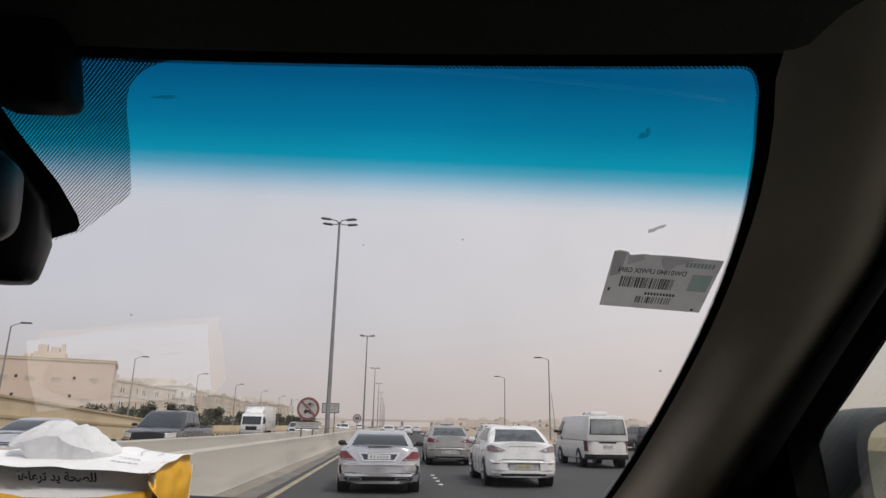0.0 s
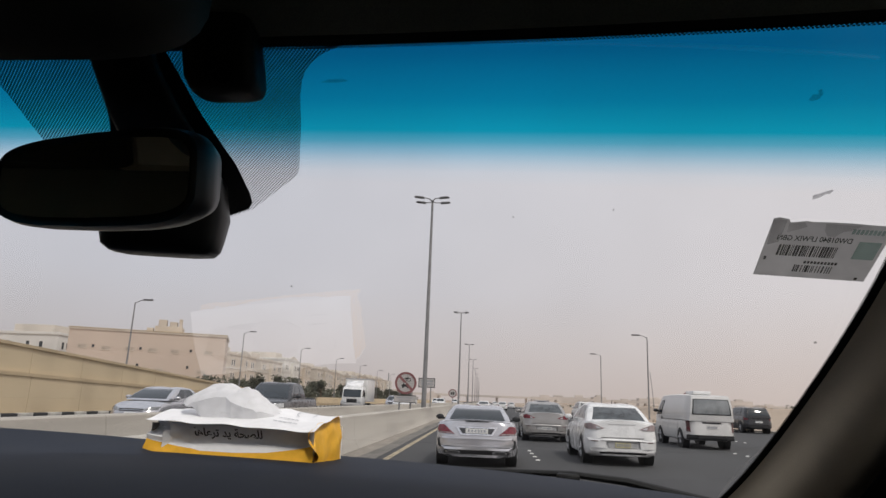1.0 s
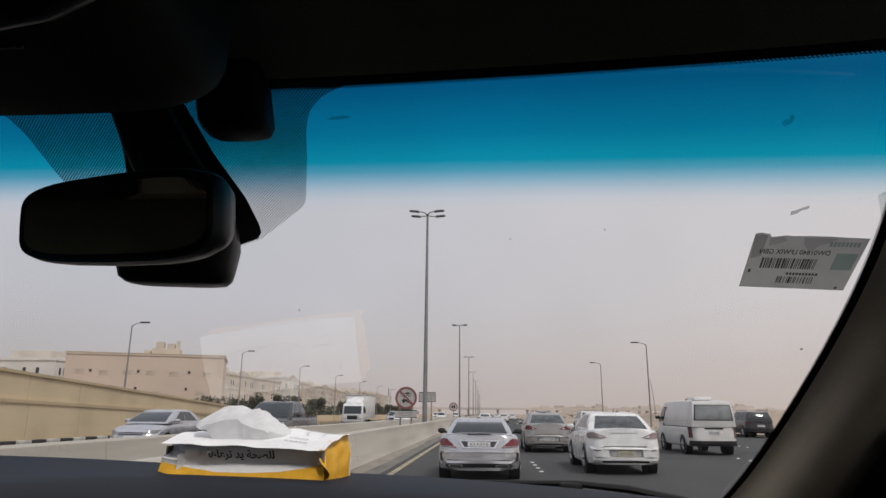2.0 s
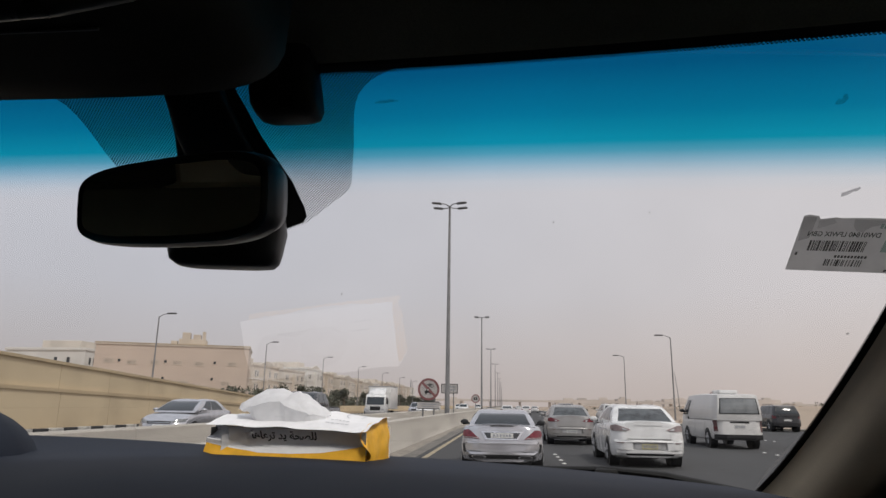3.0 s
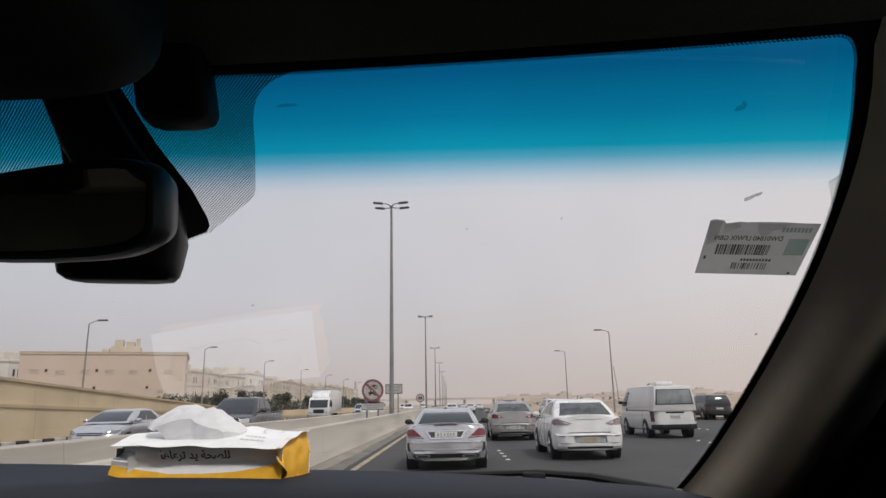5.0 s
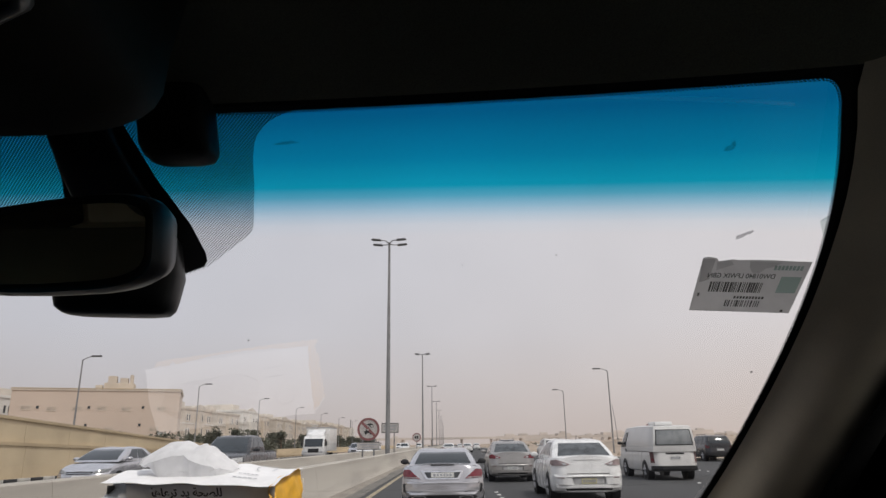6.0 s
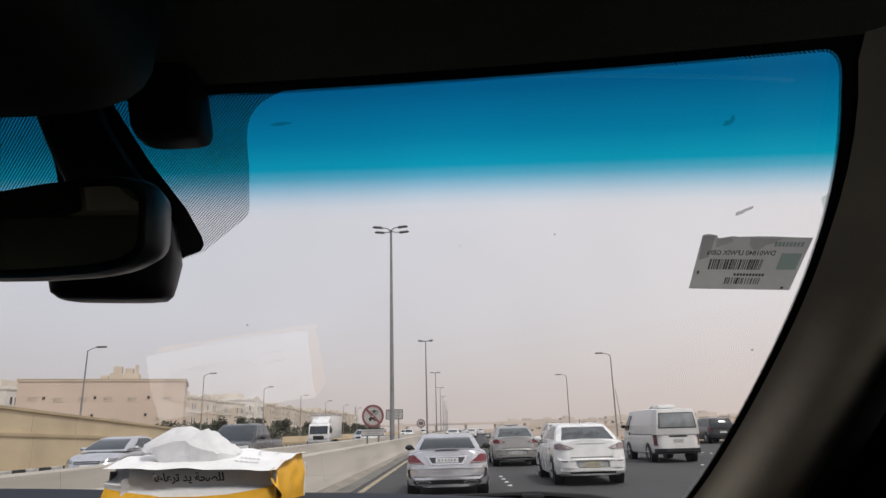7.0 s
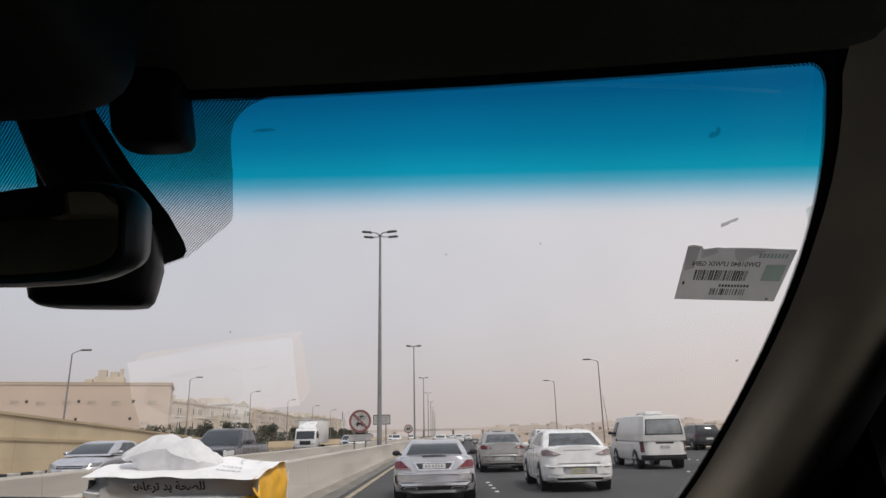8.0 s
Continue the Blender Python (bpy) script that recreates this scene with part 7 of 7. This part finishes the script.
def build_green():
    rng = random.Random(11)
    bm = bmesh.new()
    for i in range(95):
        y = 70 + i * 3.4 + rng.uniform(-1, 1)
        x = -47 + rng.uniform(-3, 3)
        leaf_cloud(rng, bm, (x, y, 0.9), rng.uniform(1.2, 2.1), 46, 0.34, 0.75)
    for i in range(90):
        y = 150 + i * 3.1 + rng.uniform(-1, 1)
        x = -45 + rng.uniform(-2.5, 2.5)
        leaf_cloud(rng, bm, (x, y, rng.uniform(1.0, 1.9)), rng.uniform(1.5, 2.6), 80, 0.36, 0.85)
    for i in range(34):
        y = 92 + i * 1.5 + rng.uniform(-1, 1)
        leaf_cloud(rng, bm, (-46.5 + rng.uniform(-2, 2), y, rng.uniform(1.4, 3.0)), rng.uniform(1.2, 2.0), 90, 0.30, 0.8)
    ob = tagged(obj("hedge", bm, M["foliage"], 0), "dusty dark green shrubs in a long row", "shrubs", kind="stuff")
    protos = []
    for s in range(3):
        e = thing("tree", "dusty green street tree with a loose uneven crown", "tree", at=(-44, 130 + 12 * s, 0), group="street trees")
        part("trunk", tube([(0, 0, 0), (0.1, 0.05, 1.1), (0.05, 0.1, 2.2), (0.0, 0.1, 3.2)], [0.20, 0.16, 0.12, 0.06], 8), M["trunk"], e)
        for k in range(5):
            a = k * 1.3 + s
            part("limb", tube([(0.05, 0.08, 1.9 + 0.2 * k), (0.7 * math.cos(a), 0.7 * math.sin(a), 2.8 + 0.2 * k), (1.3 * math.cos(a), 1.3 * math.sin(a), 3.5 + 0.2 * k)], [0.07, 0.05, 0.02], 6), M["trunk"], e)
        bm = bmesh.new()
        for k in range(11):
            a, d = rng.uniform(0, 6.28), rng.uniform(0.2, 1.5)
            leaf_cloud(rng, bm, (d * math.cos(a), d * math.sin(a), 3.4 + rng.uniform(-0.7, 1.3)), rng.uniform(0.7, 1.1), 60, 0.22)
        part("crown", bm, M["foliage"], e, "loose dusty foliage", smooth=0)
        protos.append(e)
    for i in range(26):
        copy_thing(protos[i % 3], pose(-44 + rng.uniform(-5, 4), 165 + i * 9 + rng.uniform(-3, 3), 0, 0, 0, rng.uniform(0, 360)))


def build_bridge():
    e = thing("overpass", "long pale concrete road bridge across the horizon", "bridge", at=(0, 620, 0))
    part("deck", prism([(0, 5.3), (9, 5.3), (9.4, 6.0), (9.4, 7.2), (9.1, 7.2), (9.1, 6.4), (0.3, 6.4), (0.3, 7.2), (0, 7.2)], "x", -170, 330), M["hazed_concrete"], e, smooth=0)
    first = None
    for i in range(18):
        if first is None:
            ob = first = part("pier", block(-1.0, 1.0, 2.5, 6.5, 0, 5.4, 0.1), M["hazed_concrete"], e, smooth=30)
        else:
            ob = new("pier", first.data)
            ob.parent = e
        ob.location = (-150 + 27 * i, 0, 0)


def build_sand_side():
    ds = [0.4, 1, 2, 3.5, 5, 7, 10, 14, 20, 28, 40, 55, 75, 100, 140, 210]
    ys = [-20, 0, 15, 22] + [26 + 2.0 * i for i in range(30)] + [88, 95, 105, 115, 125, 145, 170, 200, 240, 300, 380, 480]

    def h(x, y):
        d = x - edge_right(y)
        t = min(1.0, max(0.0, (d - 2) / 26))
        v = 1.5 * t + 1.2 * noise.noise((x * 0.05, y * 0.03, 1)) * t + 0.7 * noise.noise((x * 0.16, y * 0.12, 4)) * t + 0.25 * noise.noise((x * 0.5, y * 0.4, 6)) * t
        return 0.03 + max(0.0, v) + 0.06 * noise.noise((x * 0.5, y * 0.5, 2))

    tagged(obj("sand_bank", sheet([[(edge_right(y) + d, y, h(edge_right(y) + d, y)) for d in ds] for y in ys], 0.6), M["sand"], 60), "uneven pale sand bank beside the carriageway", "sand", kind="structure")
    rng = random.Random(3)
    bm = bmesh.new()
    for _ in range(260):
        y = rng.uniform(48, 320)
        x = edge_right(y) + rng.uniform(2, 90)
        s = rng.uniform(0.12, 0.5)
        z = h(x, y) - 0.1
        ring = [[(x + math.cos(k) * s * a * rng.uniform(0.8, 1.2), y + math.sin(k) * s * a, z + b * s) for k in (2 * math.pi * i / 6 for i in range(6))] for a, b in ((1, 0), (0.9, 0.6), (0.4, 1.0))]
        loft(ring, bm)
    tagged(obj("rubble", bm, M["sand"], 0), "scattered pale rubble and stones on the sand", "rubble", kind="stuff")
    bm = bmesh.new()
    for _ in range(60):
        y = rng.uniform(52, 300)
        x = edge_right(y) + rng.uniform(6, 90)
        leaf_cloud(rng, bm, (x, y, h(x, y) + 0.2), rng.uniform(0.4, 0.9), 30, 0.2, 0.6)
    tagged(obj("scrub", bm, M["foliage"], 0), "low dusty desert scrub", "scrub", kind="stuff")
    p = thing("post", "thin leaning pole standing on the sand", "pole", at=(30, 120, 1.0))
    part("shaft", tube([(0, 0, -1), (-0.25, 0, 3.2), (-0.6, 0, 6.6)], [0.07, 0.06, 0.045], 8), M["steel"], p)
    part("foot", block(-0.2, 0.2, -0.2, 0.2, -1.2, -0.6, 0.02), M["concrete"], p)


def build_far_town():
    rng = random.Random(21)
    for i in range(46):
        x, y = rng.uniform(60, 900), rng.uniform(850, 1500)
        w, d, hh = rng.uniform(14, 46), rng.uniform(12, 30), rng.uniform(6, 15)
        e = thing("distant_building", "pale distant flat-roofed building in the haze", "building", at=(x, y, -0.1), group="distant town")
        part("wall", block(-w / 2, w / 2, -d / 2, d / 2, 0, hh), M["hazed_town"], e, smooth=0)
        part("roof_room", block(-w / 5, w / 8, -d / 4, d / 4, hh, hh + rng.uniform(1.5, 4)), M["hazed_town"], e, smooth=0)
    for i in range(30):
        x, y = rng.uniform(-700, -60), rng.uniform(700, 1300)
        w, d, hh = rng.uniform(14, 40), rng.uniform(12, 30), rng.uniform(8, 24)
        e = thing("distant_building", "pale distant flat-roofed building in the haze", "building", at=(x, y, -0.1), group="distant town")
        part("wall", block(-w / 2, w / 2, -d / 2, d / 2, 0, hh), M["hazed_town"], e, smooth=0)
        part("roof_room", block(-w / 5, w / 8, -d / 4, d / 4, hh, hh + rng.uniform(1.5, 4)), M["hazed_town"], e, smooth=0)
    for x, y in ((-95, 760), (-112, 780), (-70, 800)):
        m = thing("mast", "thin grey mast far off in the haze", "mast", at=(x, y, 0), group="distant masts")
        part("shaft", tube([(0, 0, -0.1), (0, 0, 30)], [0.9, 0.5], 8), M["steel"], m)
        part("foot", block(-1.5, 1.5, -1.5, 1.5, -0.15, 0.8, 0.1), M["concrete"], m)


def disc(r, y0, y1, n=40, cx=0.0, cz=0.0):
    return loft([[(cx + r * math.cos(2 * math.pi * i / n), y, cz + r * math.sin(2 * math.pi * i / n)) for i in range(n)] for y in (y0, y1)])


def ring_shape(r0, r1, y0, y1, n=40, cx=0.0, cz=0.0):
    rings = [[(cx + r * math.cos(2 * math.pi * i / n), y, cz + r * math.sin(2 * math.pi * i / n)) for i in range(n)] for r, y in ((r0, y0), (r1, y0), (r1, y1), (r0, y1), (r0, y0))]
    return loft(rings, caps=False)


def build_round_sign(at, r, z, plate):
    e = thing("road_sign", "round red-rimmed no-entry sign for carts and motorcycles on two posts" if plate else "round red-rimmed speed sign on one post", "road sign", at=at, group="round road signs")
    for x in ((-0.33, 0.33) if plate else (0,)):
        part("post", tube([(x, 0.06, 0), (x, 0.06, z + r * 0.5)], 0.05, 10), M["sign_back"], e)
    part("disc", disc(r, 0.0, 0.03, cz=z), M["sign_white"], e, smooth=30)
    part("rim", ring_shape(r * 0.80, r, -0.012, -0.002, cz=z), M["sign_red"], e, "dull red rim", smooth=30)
    if plate:
        d = r * 0.82 / math.sqrt(2)
        t = 0.05
        part("slash", prism([(-d - t, z + d - t), (-d + t, z + d + t), (d + t, z - d + t), (d - t, z - d - t)], "y", -0.010, -0.002), M["sign_red"], e, "dull red slash", smooth=0)
        for cx in (-0.02, 0.22):
            part("cycle_wheel", ring_shape(0.075, 0.105, -0.008, -0.001, 18, cx - 0.02, z + 0.19), M["ink"], e)
        part("cycle_frame", prism([(-0.06, z + 0.20), (0.02, z + 0.32), (0.16, z + 0.33), (0.23, z + 0.22), (0.17, z + 0.25), (0.06, z + 0.22)], "y", -0.009, -0.001), M["ink"], e, smooth=0)
        part("cart_body", prism([(-0.24, z - 0.22), (0.20, z - 0.22), (0.22, z - 0.12), (0.10, z - 0.08), (0.04, z + 0.04), (-0.12, z + 0.04), (-0.17, z - 0.08), (-0.25, z - 0.12)], "y", -0.008, -0.001), M["ink"], e, smooth=0)
        part("cart_window", prism([(-0.11, z - 0.07), (0.04, z - 0.07), (0.0, z + 0.01), (-0.09, z + 0.01)], "y", -0.012, -0.004), M["sign_white"], e, smooth=0)
        for cx in (-0.15, 0.12):
            part("cart_wheel", disc(0.055, -0.009, -0.001, 14, cx, z - 0.25), M["ink"], e)
        w = 0.66
        part("plate", block(-w, w, 0.0, 0.03, z - r - 0.50, z - r - 0.06, 0.01), M["sign_white"], e, "pale rectangular plate", smooth=0)
        part("plate_rim", prism([(-w, z - r - 0.50), (w, z - r - 0.50), (w, z - r - 0.46), (-w, z - r - 0.46)], "y", -0.008, -0.001), M["ink"], e, smooth=0)
        part("plate_rim", prism([(-w, z - r - 0.10), (w, z - r - 0.10), (w, z - r - 0.06), (-w, z - r - 0.06)], "y", -0.008, -0.001), M["ink"], e, smooth=0)
        for k, (a, b) in enumerate(((-0.5, 0.5), (-0.36, 0.36))):
            part("text_bar", block(a, b, -0.006, -0.001, z - r - 0.24 - 0.14 * k, z - r - 0.19 - 0.14 * k), M["ink_grey"], e, smooth=0)
    else:
        part("text_bar", block(-0.26, -0.04, -0.006, -0.001, z - 0.2, z + 0.2), M["ink"], e, smooth=0)
        part("text_bar", block(0.04, 0.26, -0.006, -0.001, z - 0.2, z + 0.2), M["ink"], e, smooth=0)
    return e


def build_signs():
    build_round_sign((-4.35, 40, 0.12), 0.65, 2.2, True)
    build_round_sign((-4.35, 100, 0.12), 0.62, 2.3, False)
    build_round_sign((18.6, 62, 0.0), 0.45, 2.5, False)
    e = thing("panel_sign", "rectangular sign panel seen on two dark posts", "road sign", at=(-5.5, 68, 0.12))
    for x in (-0.42, 0.42):
        part("post", tube([(x, 0.05, 0), (x, 0.05, 3.3)], 0.055, 8), M["sign_back"], e)
    part("panel", block(-0.85, 0.85, 0, 0.04, 2.45, 3.4, 0.02), M["sign_white"], e, smooth=0)
    for x0, x1, z0, z1 in ((-0.85, 0.85, 3.34, 3.4), (-0.85, 0.85, 2.45, 2.51), (-0.85, -0.79, 2.51, 3.34), (0.79, 0.85, 2.51, 3.34)):
        part("rim", block(x0, x1, -0.012, -0.002, z0, z1), M["ink"], e, "dark rim", smooth=0)
    for z in (2.75, 3.05):
        part("text_bar", block(-0.6, 0.6, -0.01, -0.002, z, z + 0.1), M["ink_grey"], e, smooth=0)


build_ramp_wall()
build_houses()
build_green()
build_bridge()
build_sand_side()
build_far_town()
build_signs()
